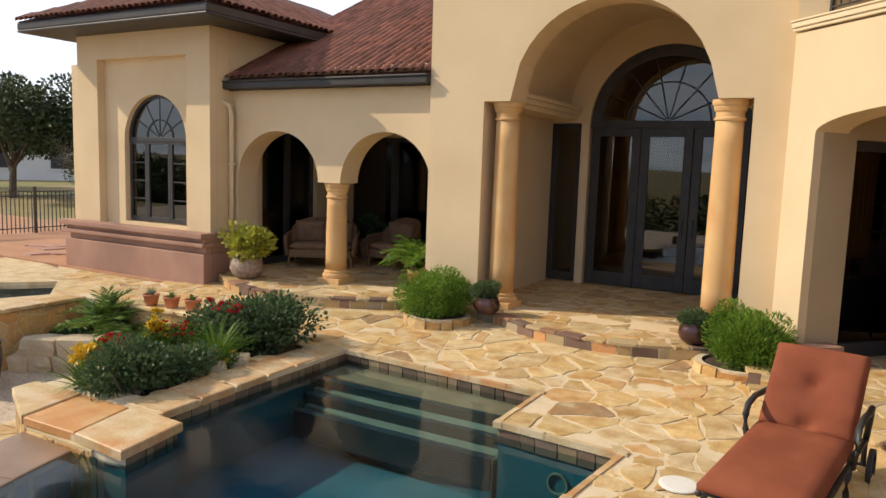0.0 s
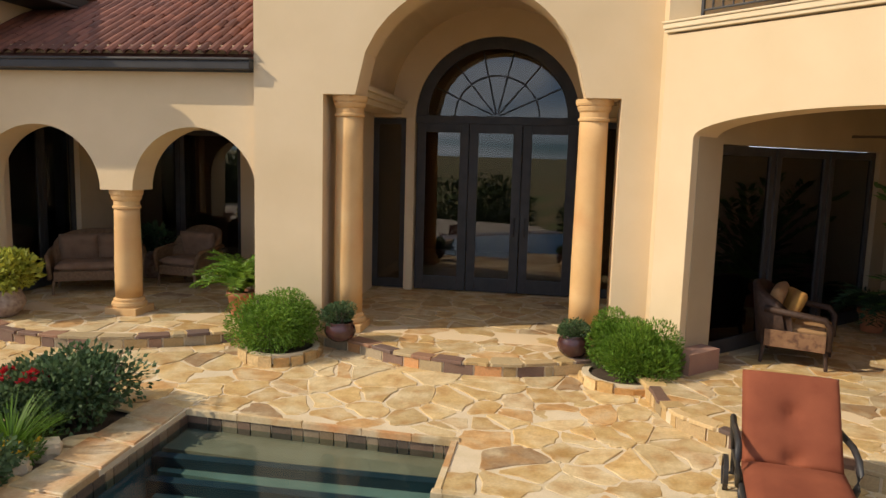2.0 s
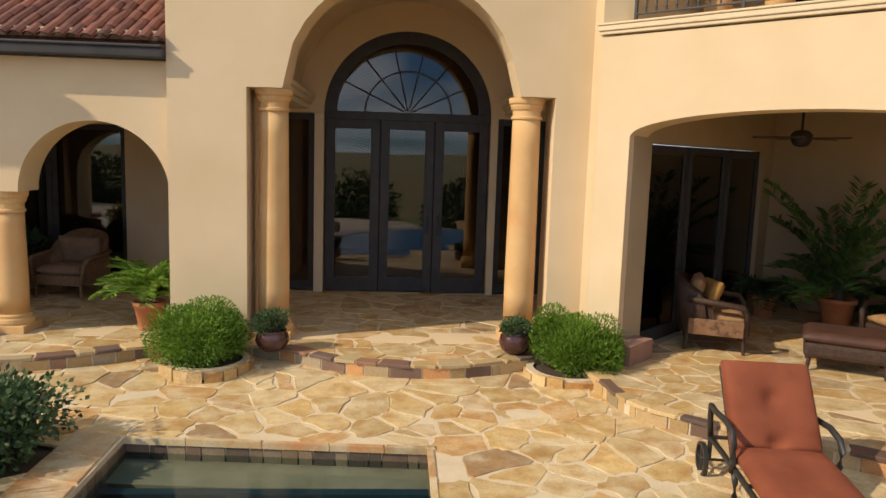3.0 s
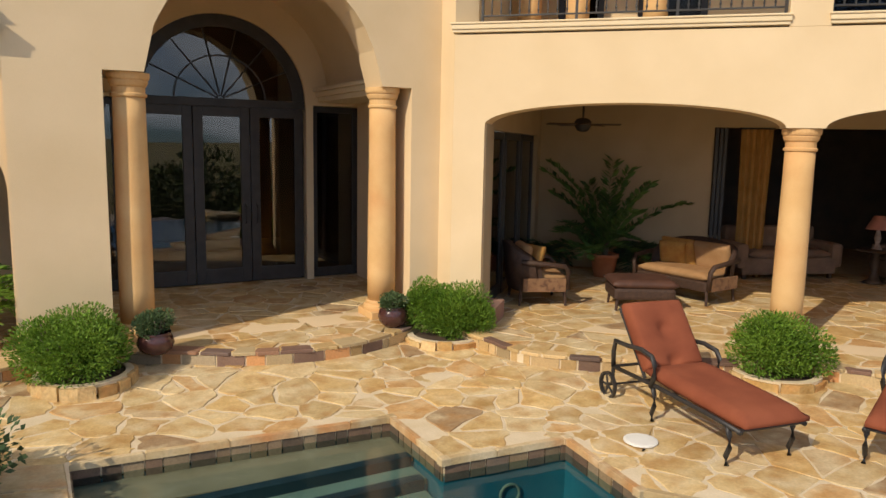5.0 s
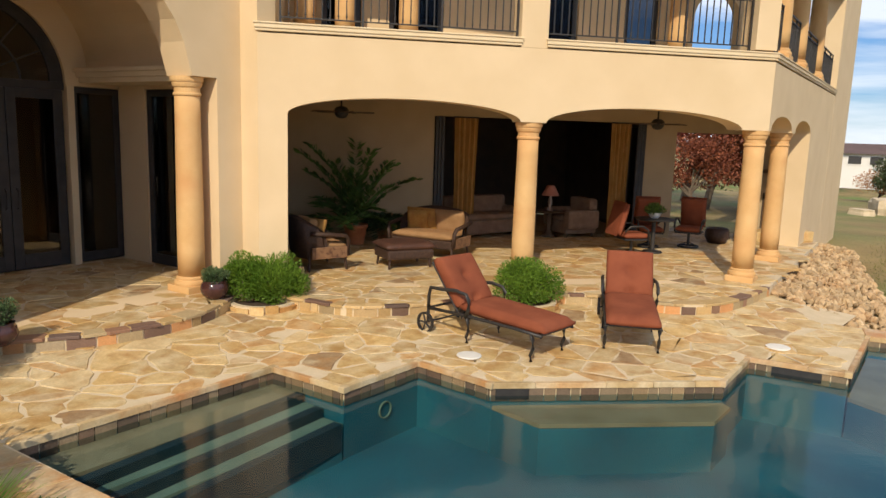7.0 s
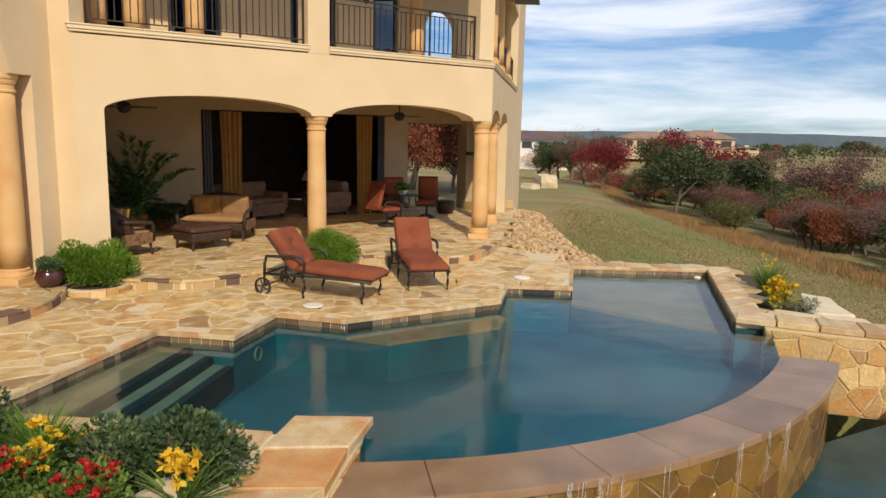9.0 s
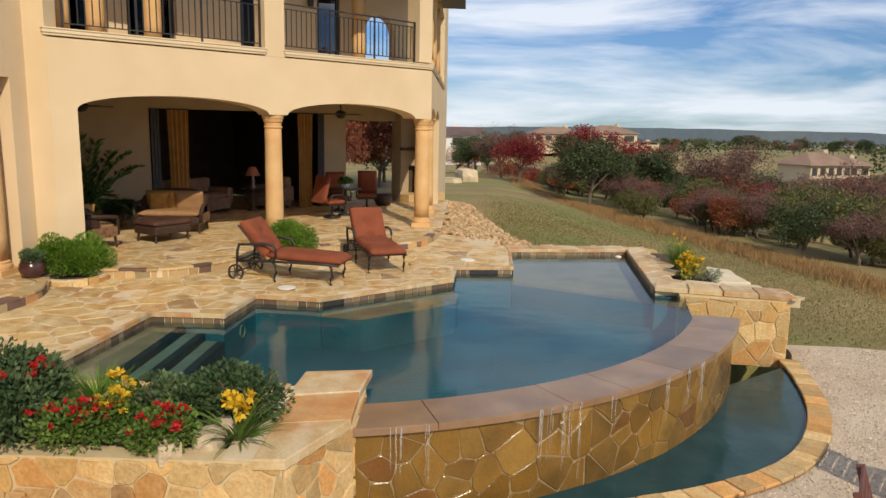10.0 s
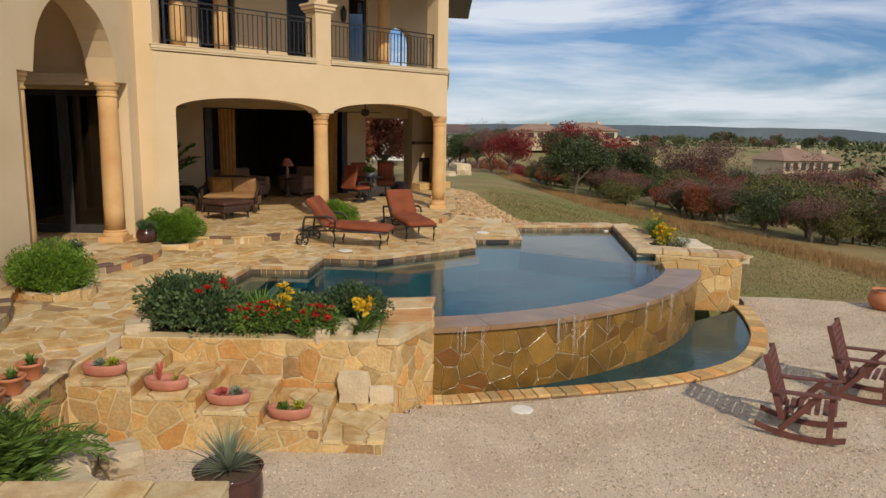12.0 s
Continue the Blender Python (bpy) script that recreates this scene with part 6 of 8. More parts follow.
def wicker_seat(name, w, frame_mat, seat_mat, label, group, at, rz, pillows=2, back_h=0.92, legs=True, gold=True):
    """Wicker chair or loveseat facing +y."""
    t = thing(name, label, "loveseat" if w > 1 else "armchair", group, at, rz)
    h = w / 2
    part("seat_base", boxed(-h + 0.06, -0.36, 0.20, h - 0.06, 0.36, 0.36, 0.03), frame_mat, t)
    bm = bmesh.new()
    n = 14
    prev = None
    for k in range(n + 1):
        a = math.pi * k / n
        x = -h * math.cos(a)
        zt = 0.62 + (back_h - 0.62) * math.sin(a) ** 0.6
        yb = -0.36 - 0.08 * math.sin(a) + 0.30 * (1 - math.sin(a)) ** 2
        q = [bm.verts.new(p) for p in ((x, yb, 0.22), (x * 1.02, yb - 0.09, zt), (x * 0.97, yb + 0.0, zt + 0.02), (x * 0.93, yb + 0.07, 0.22))]
        if prev:
            for i in range(4):
                bm.faces.new((prev[i], prev[(i + 1) % 4], q[(i + 1) % 4], q[i]))
        prev = q
    part("backrest", bm, frame_mat, t, smooth=True)
    for s in (-1, 1):
        bm = bmesh.new()
        tube(bm, [(s * h, -0.34, 0.66), (s * (h + 0.02), 0.0, 0.63), (s * (h + 0.02), 0.30, 0.60), (s * h, 0.36, 0.52), (s * (h - 0.02), 0.36, 0.25)], 0.04, 8)
        part("armrest", bm, frame_mat, t, smooth=True)
        part("arm_panel", boxed(s * h - 0.02, -0.32, 0.22, s * h + 0.02, 0.33, 0.42 if gold else 0.6, 0.01), CHECK if gold else frame_mat, t, "open checked weave" if gold else "")
        for y in (-0.33, 0.33):
            bm = bmesh.new()
            tube(bm, [(s * (h - 0.07), y, 0.22), (s * (h - 0.05), y * 1.06, 0.0)], 0.026, 8, 0.8)
            part("leg", bm, frame_mat, t)
    cushion("seat_cushion", t, seat_mat, w - 0.14, 0.66, 0.15, pose(0, 0.02, 0.42))
    for k in range(pillows):
        x = (k - (pillows - 1) / 2) * (w - 0.2) / pillows
        cushion("back_cushion", t, GOLDC if (gold and k % 2) else seat_mat, (w - 0.16) / pillows, 0.48, 0.17, pose(x, -0.27, 0.66, 74, 0, 0))
    if gold:
        cushion("throw_pillow", t, GOLDC, 0.42, 0.42, 0.15, pose(h - 0.4, -0.10, 0.66, 66, 0, 25), (), "gold patterned throw pillow")
    return t


wicker_seat("wicker_loveseat", 1.45, WICKER, TANC, "dark wicker loveseat with tan and gold cushions", "loggia seating", (3.55, 9.05, UP + 0.006), 96, 2)
wicker_seat("wicker_armchair", 0.86, WICKER, TANC, "dark wicker armchair with tan and checked cushions", "loggia seating", (1.15, 9.75, UP + 0.006), -112, 1)
wicker_seat("wicker_loveseat", 1.35, TANWICK, UPHOL, "weathered tan wicker loveseat under the arcade", "arcade seating", (-9.15, 11.35, UP + 0.006), -150, 2, 0.95, True, False)
wicker_seat("wicker_armchair", 0.85, TANWICK, UPHOL, "weathered tan wicker armchair under the arcade", "arcade seating", (-8.0, 12.2, UP + 0.006), 170, 1, 0.98, True, False)
ot = thing("ottoman", "dark brown wicker ottoman with a padded top", "ottoman", at=(2.3, 8.75, UP + 0.006), rz=-30)
part("base", boxed(-0.45, -0.34, 0.16, 0.45, 0.34, 0.34, 0.05), WICKER, ot)
OTTO = surface("dark_brown_leather", (0.06, 0.028, 0.02), (0.10, 0.045, 0.03), 5, 70, 0.6, 0.2, 0.003, fine_amount=0.15)
cushion("padded_top", ot, OTTO, 0.95, 0.74, 0.14, pose(0, 0, 0.39), (), "dark brown padded top")
for x in (-0.38, 0.38):
    for y in (-0.27, 0.27):
        bm = bmesh.new()
        tube(bm, [(x, y, 0.18), (x * 1.05, y * 1.05, 0.0)], 0.026, 8, 0.8)
        part("leg", bm, WICKER, ot)


def swivel_chair():
    t = thing("patio_chair", "rust-cushioned patio swivel chair with a dark metal frame", "chair", "patio dining chairs")
    bm = bmesh.new()
    half_ring(bm, 0, 0, 0.20, 0.235, -0.02, 0.02, 24, 1.0, 0, 2 * math.pi)
    o = part("base_ring", bm, IRON, t)
    o.matrix_local = pose(0, 0, 0.022, 90, 0, 0)
    bm = bmesh.new()
    tube(bm, [(0, 0, 0.03), (0, 0, 0.34)], 0.03, 10)
    tube(bm, [(-0.21, 0, 0.03), (0, 0, 0.12), (0.21, 0, 0.03)], 0.015, 6)
    part("pedestal", bm, IRON, t)
    for s in (-1, 1):
        bm = bmesh.new()
        tube(bm, [(s * 0.27, 0.24, 0.36), (s * 0.29, 0.22, 0.55), (s * 0.29, 0.1, 0.63), (s * 0.29, -0.18, 0.62), (s * 0.26, -0.28, 0.5)], 0.02, 8)
        part("armrest", bm, IRON, t, smooth=True)
    part("seat_frame", boxed(-0.27, -0.27, 0.33, 0.27, 0.27, 0.36, 0.01), IRON, t)
    cushion("seat_cushion", t, CUSH, 0.54, 0.54, 0.12, pose(0, 0, 0.42))
    cushion("back_cushion", t, CUSH, 0.54, 0.66, 0.12, pose(0, -0.31, 0.76, 76, 0, 0))
    bm = bmesh.new()
    pillow(bm, 0.56, 0.72, 0.03, pose(0, -0.385, 0.77, 76, 0, 0), 5)
    part("back_frame", bm, CUSH, t, "rust sling over the frame")
    return t


ch = swivel_chair()
ch.matrix_basis = pose(6.55, 6.0, UP + 0.006, 0, 0, -135)
copy_thing(ch, pose(7.85, 6.05, UP + 0.006, 0, 0, 120))
copy_thing(ch, pose(8.55, 5.35, UP + 0.006, 0, 0, 95))
tb = thing("patio_table", "round dark metal patio table with a glass top", "table", at=(7.2, 5.75, UP + 0.006))
bm = bmesh.new()
lathe(bm, [(0.01, 0.70), (0.42, 0.70), (0.44, 0.715), (0.42, 0.73), (0.01, 0.73)], 28)
part("tabletop", bm, IRON, tb)
bm = bmesh.new()
lathe(bm, [(0.22, 0.0), (0.2, 0.03), (0.05, 0.06), (0.045, 0.68), (0.16, 0.70)], 18)
part("pedestal", bm, IRON, tb)


def lamp_table():
    t = thing("side_table", "small round dark wood side table", "side table", at=(7.75, 8.45, UP + 0.006))
    bm = bmesh.new()
    lathe(bm, [(0.01, 0.58), (0.32, 0.58), (0.34, 0.60), (0.32, 0.62), (0.01, 0.62)], 24)
    part("tabletop", bm, DARKROOM, t)
    bm = bmesh.new()
    lathe(bm, [(0.2, 0), (0.1, 0.06), (0.05, 0.2), (0.09, 0.35), (0.05, 0.5), (0.15, 0.58)], 18)
    part("pedestal", bm, DARKROOM, t, smooth=True)
    l = thing("table_lamp", "table lamp with a dull red shade and turned base", "lamp", at=(7.75, 8.45, UP + 0.628))
    bm = bmesh.new()
    lathe(bm, [(0.09, 0), (0.07, 0.04), (0.03, 0.1), (0.06, 0.2), (0.03, 0.32), (0.015, 0.4)], 18)
    part("base", bm, PATPOT, l, smooth=True)
    bm = bmesh.new()
    lathe(bm, [(0.21, 0.36), (0.20, 0.38), (0.09, 0.60), (0.08, 0.60), (0.19, 0.37)], 24, closed=False)
    part("shade", bm, PINKPOT, l, "dull red fabric shade", smooth=True)


lamp_table()


def sofa(name, w, at, rz, label):
    t = thing(name, label, "sofa" if w > 1.2 else "armchair", "living room seating", at, rz)
    h = w / 2
    part("body", boxed(-h, -0.45, 0.08, h, 0.45, 0.40, 0.05), UPHOL, t)
    part("backrest", boxed(-h, -0.48, 0.30, h, -0.22, 0.92, 0.09), UPHOL, t)
    for s in (-1, 1):
        part("armrest", boxed(s * h - 0.12, -0.46, 0.2, s * h + 0.12, 0.46, 0.66, 0.08), UPHOL, t)
        for y in (-0.38, 0.38):
            part("foot", boxed(s * (h - 0.08) - 0.03, y - 0.03, 0.0, s * (h - 0.08) + 0.03, y + 0.03, 0.09), DARKROOM, t)
    cushion("seat_cushion", t, UPHOL, w - 0.26, 0.72, 0.17, pose(0, 0.1, 0.46))
    return t


sofa("sofa", 1.9, (6.75, 9.75, UP + 0.006), 160, "brown upholstered sofa in the living room")
sofa("club_chair", 0.85, (8.35, 8.15, UP + 0.006), 60, "brown upholstered club chair in the living room")


def curtain(at_u, w, label):
    t = thing("curtain", label, "curtain", "curtains")
    t.matrix_basis = BM_ @ pose(at_u, -0.02, UP + 0.01)
    bm = bmesh.new()
    n = 40
    rows = []
    for z in (0.0, 1.2, 2.72):
        a = [bm.verts.new((w * (k / n - 0.5) * (1 - 0.12 * (z < 2)), 0.05 * math.sin(k / n * math.pi * 9) + 0.01 * math.sin(k * 1.7), z)) for k in range(n + 1)]
        b = [bm.verts.new((v.co.x, v.co.y + 0.008, v.co.z)) for v in a]
        rows.append(a + b[::-1])
    for p, q in zip(rows, rows[1:]):
        m = len(p)
        for k in range(m):
            bm.faces.new((p[k], p[(k + 1) % m], q[(k + 1) % m], q[k]))
    part("drape", bm, CURTAIN, t, smooth=True)
    bm = bmesh.new()
    tube(bm, [(-w * 0.55, 0.02, 2.74), (w * 0.55, 0.02, 2.74)], 0.016, 8)
    part("rod", bm, IRON, t)


curtain(4.15, 0.55, "gold drape drawn aside at the living-room opening")
curtain(7.95, 0.50, "gold drape drawn aside at the living-room opening")


def fan(at):
    x, y, z = at
    t = thing("ceiling_fan", "dark bronze ceiling fan with five blades", "ceiling fan", "ceiling fans", (x, y, z), 20)
    bm = bmesh.new()
    tube(bm, [(0, 0, 0.05), (0, 0, LOG_CEIL - z)], 0.018, 8)
    part("rod", bm, IRON, t)
    bm = bmesh.new()
    lathe(bm, [(0.03, -0.13), (0.09, -0.11), (0.13, -0.05), (0.14, 0.03), (0.10, 0.08), (0.03, 0.10)], 20)
    part("motor", bm, IRON, t, smooth=True)
    for k in range(5):
        o = part("blade", boxed(0.12, -0.065, -0.006, 0.62, 0.065, 0.006, 0.004), DARKROOM, t)
        o.matrix_local = pose(0, 0, -0.01, 9, 0, 72 * k)


fan((2.45, 10.4, 2.95))
fan((7.4, 5.9, 2.95))

# fireplace at the end of the loggia
fp = thing("fireplace", "stone outdoor fireplace with a dark mantel shelf", "fireplace")
fp.matrix_basis = BM_ @ pose(12.15, -0.01, UP + 0.006)
bm = placed(pierced_wall(1.5, 0.0, 2.9, 0.25, [(0.35, 1.1, 0.25, flat(1.15))]), pose(-0.75, -0.26, 0))
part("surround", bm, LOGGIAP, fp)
part("firebox", boxed(-0.40, -0.05, 0.2, 0.36, -0.004, 1.2), SOIL, fp, "sooty dark firebox")
part("mantel", boxed(-0.8, -0.46, 1.65, 0.8, -0.27, 1.75, 0.015), DARKROOM, fp, "dark wooden mantel shelf")
part("hearth", boxed(-0.8, -0.75, 0.0, 0.8, -0.27, 0.25, 0.02), WALLSTONE, fp, "stone hearth")
bk = thing("basket", "round dark woven basket on the loggia floor", "basket", at=(9.75, 5.0, UP + 0.006))
bm = bmesh.new()
lathe(bm, [(0.2, 0), (0.28, 0.15), (0.27, 0.3), (0.24, 0.36), (0.2, 0.34), (0.01, 0.3)], 20)
part("body", bm, WICKER, bk, smooth=True)
# wall sconces by the balcony doors
for u in (1.5, 6.05):
    sc = thing("wall_lantern", "black iron wall lantern beside the balcony door", "wall lantern", "wall lanterns")
    sc.matrix_basis = BBM @ pose(u, -0.10, FLOOR2 + 1.65)
    bm = bmesh.new()
    lathe(bm, [(0.02, -0.22), (0.07, -0.16), (0.09, 0.1), (0.05, 0.16), (0.015, 0.24)], 8)
    part("cage", bm, IRON, sc)
    part("bracket", boxed(-0.02, 0.0, 0.05, 0.02, 0.10, 0.09), IRON, sc)

# pool fittings: skimmer lids, skimmer mouths, light, return
for x, y in ((-0.90, 5.39), (1.98, 2.42), (-6.46, 2.30)):
    z = LOW if x < -5 else 0.008
    t = thing("drain_cover", "round white plastic drain cover set in the paving" if x > -5 else "white plastic drain cover in the gravel", "drain cover", "drain covers", (x, y, z))
    bm = bmesh.new()
    lathe(bm, [(0.15, 0.0), (0.15, 0.012), (0.13, 0.018), (0.01, 0.02)], 26)
    part("cap", bm, WHITE, t)
for (a, b, t0, t1) in ((E_, F_, 0.02, 0.16), (G, H, 0.25, 0.75), (H, I_, 0.0, 0.2)):
    p, q = Vector(between(a, b, t0)), Vector(between(a, b, t1))
    d = (q - p).normalized()
    nn = Vector((d.y, -d.x))
    t = thing("skimmer_mouth", "skimmer opening under the coping, its shade a dark rectangular plate", "skimmer", "skimmers", (p.x, p.y, 0), math.degrees(math.atan2(d.y, d.x)))
    # black plate gives the dark of the opening; the wall stays uncut
    part("recess", boxed(0, -0.032, -0.17, (q - p).length, -0.02, -0.055), IRON, t)
lt = thing("pool_light", "round pool light ring under the water", "pool light", at=(-2.0, 5.80, -0.42), rz=-5)
bm = bmesh.new()
half_ring(bm, 0, 0, 0.085, 0.10, -0.02, 0.0, 24, 1.0, 0, 2 * math.pi)
part("ring", bm, TREADST, lt)
bm = bmesh.new()
lathe(bm, [(0.06, 0.0), (0.07, 0.03), (0.05, 0.05), (0.01, 0.05)], 16)
o = tagged(part("chlorine_float", bm, WHITE), "small white float in the corner of the pool", "pool float")
o.location = (3.55, -0.95, WATER_Z - 0.02)
# dark nosing tiles on the pool steps
for o in [ob for ob in scene.objects if ob.name.startswith("pool_step")]:
    vs = [v.co for v in o.data.vertices]
    y0, zt = min(v.y for v in vs), max(v.z for v in vs)
    x0, x1 = min(v.x for v in vs), max(v.x for v in vs)
    part("nosing", boxed(x0 + 0.02, y0 - 0.006, zt - 0.25, x1 - 0.02, y0 + 0.10, zt + 0.056), NOSE, o, "dark tile nosing")

# falling water on the weir
FALL = bpy.data.materials.new("falling_water")
FALL.use_nodes = True
fb = FALL.node_tree.nodes["Principled BSDF"]
fb.inputs["Base Color"].default_value = (0.75, 0.76, 0.76, 1)
fb.inputs["Roughness"].default_value = 0.15
fb.inputs["Alpha"].default_value = 0.22
rg = random.Random(70)
for ang, wd, ln in ((194.5, 0.10, 0.5), (207.5, 0.16, 0.62), (209.5, 0.12, 0.75), (210.8, 0.05, 0.9), (214.8, 0.05, 0.5), (222.5, 0.06, 0.6), (226.5, 0.05, 0.75), (229.5, 0.06, 0.8), (197.0, 0.05, 0.8)):
    t = thing("water_trickle", "thin clear trickle of water down the weir wall", "water", "weir trickles")
    bm = bmesh.new()
    for s in range(max(2, int(wd / 0.014))):
        a = ang + math.degrees((rg.random() - 0.5) * wd * 1.2 / WEIR_R)
        L = ln * rg.uniform(0.5, 1.0)
        pts = []
        for k in range(9):
            z = -0.10 - L * k / 8
            pts.append((*weir_pt(a + rg.uniform(-0.035, 0.035), WEIR_R + 0.055 + 0.008 * rg.random()), z))
        tube(bm, pts, rg.uniform(0.003, 0.007), 5, 0.5)
    part("stream", bm, FALL, t, smooth=True)

# ------------------------------------------------------------------ plants
def foliage(name, a, b, per=0.35, trans=0.3, rough=0.55):
    m = surface(name, a, b, 3.0, 30, rough, 0.0, 0.01, per_piece=per, spec=0.35, fine_amount=0.15)
    n, l = m.node_tree.nodes, m.node_tree.links
    bs = n["Principled BSDF"]
    tr, mx = n.new("ShaderNodeBsdfTranslucent"), n.new("ShaderNodeMixShader")
    src = bs.inputs["Base Color"].links[0].from_socket
    l.new(src, tr.inputs["Color"])
    mx.inputs["Fac"].default_value = trans
    l.new(bs.outputs[0], mx.inputs[1])
    l.new(tr.outputs[0], mx.inputs[2])
    l.new(mx.outputs[0], n["Material Output"].inputs["Surface"])
    return m


BOX = foliage("bright_green_leaf", (0.10, 0.20, 0.018), (0.20, 0.33, 0.04))
ROSE = foliage("dark_green_leaf", (0.055, 0.105, 0.04), (0.13, 0.19, 0.08))
GRASSY = foliage("mid_green_blade", (0.09, 0.17, 0.03), (0.17, 0.26, 0.05))
YELL = foliage("yellow_green_leaf", (0.28, 0.30, 0.03), (0.42, 0.42, 0.06))
PALMG = foliage("palm_green", (0.05, 0.12, 0.03), (0.12, 0.21, 0.05))
DIMG = foliage("deep_green_leaf", (0.025, 0.06, 0.025), (0.05, 0.10, 0.04))
AGAVE = foliage("blue_grey_blade", (0.20, 0.25, 0.17), (0.32, 0.36, 0.26), 0.2)
REDF = foliage("red_petal", (0.42, 0.012, 0.015), (0.58, 0.03, 0.03), 0.2)
YELF = foliage("yellow_petal", (0.70, 0.42, 0.02), (0.82, 0.56, 0.04), 0.15)
PINKS = foliage("pink_succulent", (0.50, 0.10, 0.08), (0.62, 0.18, 0.14), 0.15)
OAK = foliage("live_oak_leaf", (0.035, 0.058, 0.02), (0.085, 0.105, 0.04), 0.4, 0.15)
CRIM = foliage("crimson_leaf", (0.15, 0.012, 0.018), (0.27, 0.035, 0.03), 0.35, 0.2)
RUST = foliage("rust_leaf", (0.19, 0.05, 0.028), (0.29, 0.10, 0.045), 0.4, 0.2)
MAUVE = foliage("bare_twig_mauve", (0.13, 0.065, 0.052), (0.20, 0.12, 0.095), 0.35, 0.1)
GREY = foliage("grey_twig", (0.16, 0.14, 0.10), (0.24, 0.21, 0.16), 0.3, 0.1)
ORAN = foliage("orange_leaf", (0.36, 0.11, 0.02), (0.46, 0.18, 0.04), 0.3, 0.2)
OLIVE = foliage("olive_scrub_leaf", (0.08, 0.09, 0.025), (0.16, 0.15, 0.05), 0.4, 0.15)
DRYG = foliage("dry_grass_blade", (0.30, 0.18, 0.075), (0.42, 0.27, 0.12), 0.25, 0.2)
BARK = surface("grey_brown_bark", (0.10, 0.075, 0.055), (0.17, 0.135, 0.10), 5, 40, 0.95, 0.7, 0.02, fine_amount=0.3)


def leaf_data(P, Dr, L, W, rs, fold=0.25):
    """Arrays of vertices and quads for leaves at P pointing along Dr."""
    N = len(P)
    Dr = Dr / np.linalg.norm(Dr, axis=1, keepdims=True)
    R = rs.normal(size=(N, 3))
    S = np.cross(Dr, R)
    S /= np.linalg.norm(S, axis=1, keepdims=True) + 1e-9
    U = np.cross(S, Dr)
    ln = L * rs.uniform(0.7, 1.25, (N, 1))
    wd = W * rs.uniform(0.7, 1.25, (N, 1))
    a = P
    b = P + Dr * ln * 0.5 + S * wd * 0.5 + U * wd * fold
    c = P + Dr * ln
    d = P + Dr * ln * 0.5 - S * wd * 0.5 + U * wd * fold
    V = np.stack([a, b, c, d], 1).reshape(-1, 3)
    F = np.arange(4 * N).reshape(-1, 4)
    return V, F


def leaf_part(name, V, F, mat, parent=None, label=""):
    me = bpy.data.meshes.new(name)
    me.vertices.add(len(V))
    me.vertices.foreach_set("co", np.asarray(V, dtype=np.float32).ravel())
    nf = len(F)
    me.loops.add(nf * 4)
    me.loops.foreach_set("vertex_index", np.asarray(F, dtype=np.int32).ravel())
    me.polygons.add(nf)
    me.polygons.foreach_set("loop_start", np.arange(0, nf * 4, 4, dtype=np.int32))
    me.update(calc_edges=True)
    me.materials.append(mat)
    ob = new(name, me)
    ob.parent = parent
    if label:
        ob["label"] = label
    return ob


def cloud(rs, n, r, lumps=7, fill_=0.45):
    """Points in an uneven ellipsoid crown made of lumps, with outward directions."""
    C_ = rs.normal(size=(lumps, 3))
    C_ /= np.linalg.norm(C_, axis=1, keepdims=True)
    C_ *= rs.uniform(0.25, 0.62, (lumps, 1))
    C_[:, 2] = np.abs(C_[:, 2]) * 0.9 - 0.1
    rad = rs.uniform(0.36, 0.55, lumps)
    k = rs.integers(0, lumps, n)
    d = rs.normal(size=(n, 3))
    d /= np.linalg.norm(d, axis=1, keepdims=True)
    rr = rad[k][:, None] * (1 - fill_ * rs.random((n, 1)) ** 2)
    P = C_[k] + d * rr
    keep = P[:, 2] > -0.55
    return (P * np.array(r))[keep], (d + P * 0.4)[keep]


def shrub(name, at, r, n, L, W, mat, label, category, group="", seed=0, lumps=9, upright=0.3, stems=True, blooms=None, spiky=0.0):
    rs = np.random.default_rng(seed)
    t = thing(name, label, category, group, at)
    P, Dr = cloud(rs, n, (r[0], r[1], r[2]), lumps)
    P[:, 2] += r[2] * 0.62
    P[:, 2] = np.maximum(P[:, 2], 0.02)
    Dr[:, 2] += upright
    Dr += rs.normal(size=Dr.shape) * 0.5
    V, F = leaf_data(P, Dr, L, W, rs)
    leaf_part("foliage", V, F, mat, t)
    if stems:
        bm = bmesh.new()
        for k in range(7):
            a = rs.uniform(0, 6.28)
            e = (math.cos(a) * r[0] * 0.55, math.sin(a) * r[1] * 0.55, r[2] * rs.uniform(0.7, 1.15))
            tube(bm, [(e[0] * 0.1, e[1] * 0.1, 0), (e[0] * 0.6, e[1] * 0.6, e[2] * 0.5), e], 0.012 + r[2] * 0.012, 5, 0.4)
        part("stem", bm, BARK, t)
    if blooms:
        m, cnt, size, lab = blooms
        top = P[np.argsort(-(P[:, 2] + 0.25 * rs.random(len(P))))[: max(cnt * 6, 10)]]
        pick = top[rs.choice(len(top), cnt, replace=False)]
        for k, p in enumerate(pick):
            q = np.repeat(p[None], 9, 0) + np.array([0, 0, 0.03])
            dd = rs.normal(size=(9, 3))
            dd[:, 2] = np.abs(dd[:, 2]) * 0.7 + 0.1
            V, F = leaf_data(q, dd, size, size * 0.8, rs)
            leaf_part("blossom", V, F, m, t, lab if k == 0 else "")
    return t


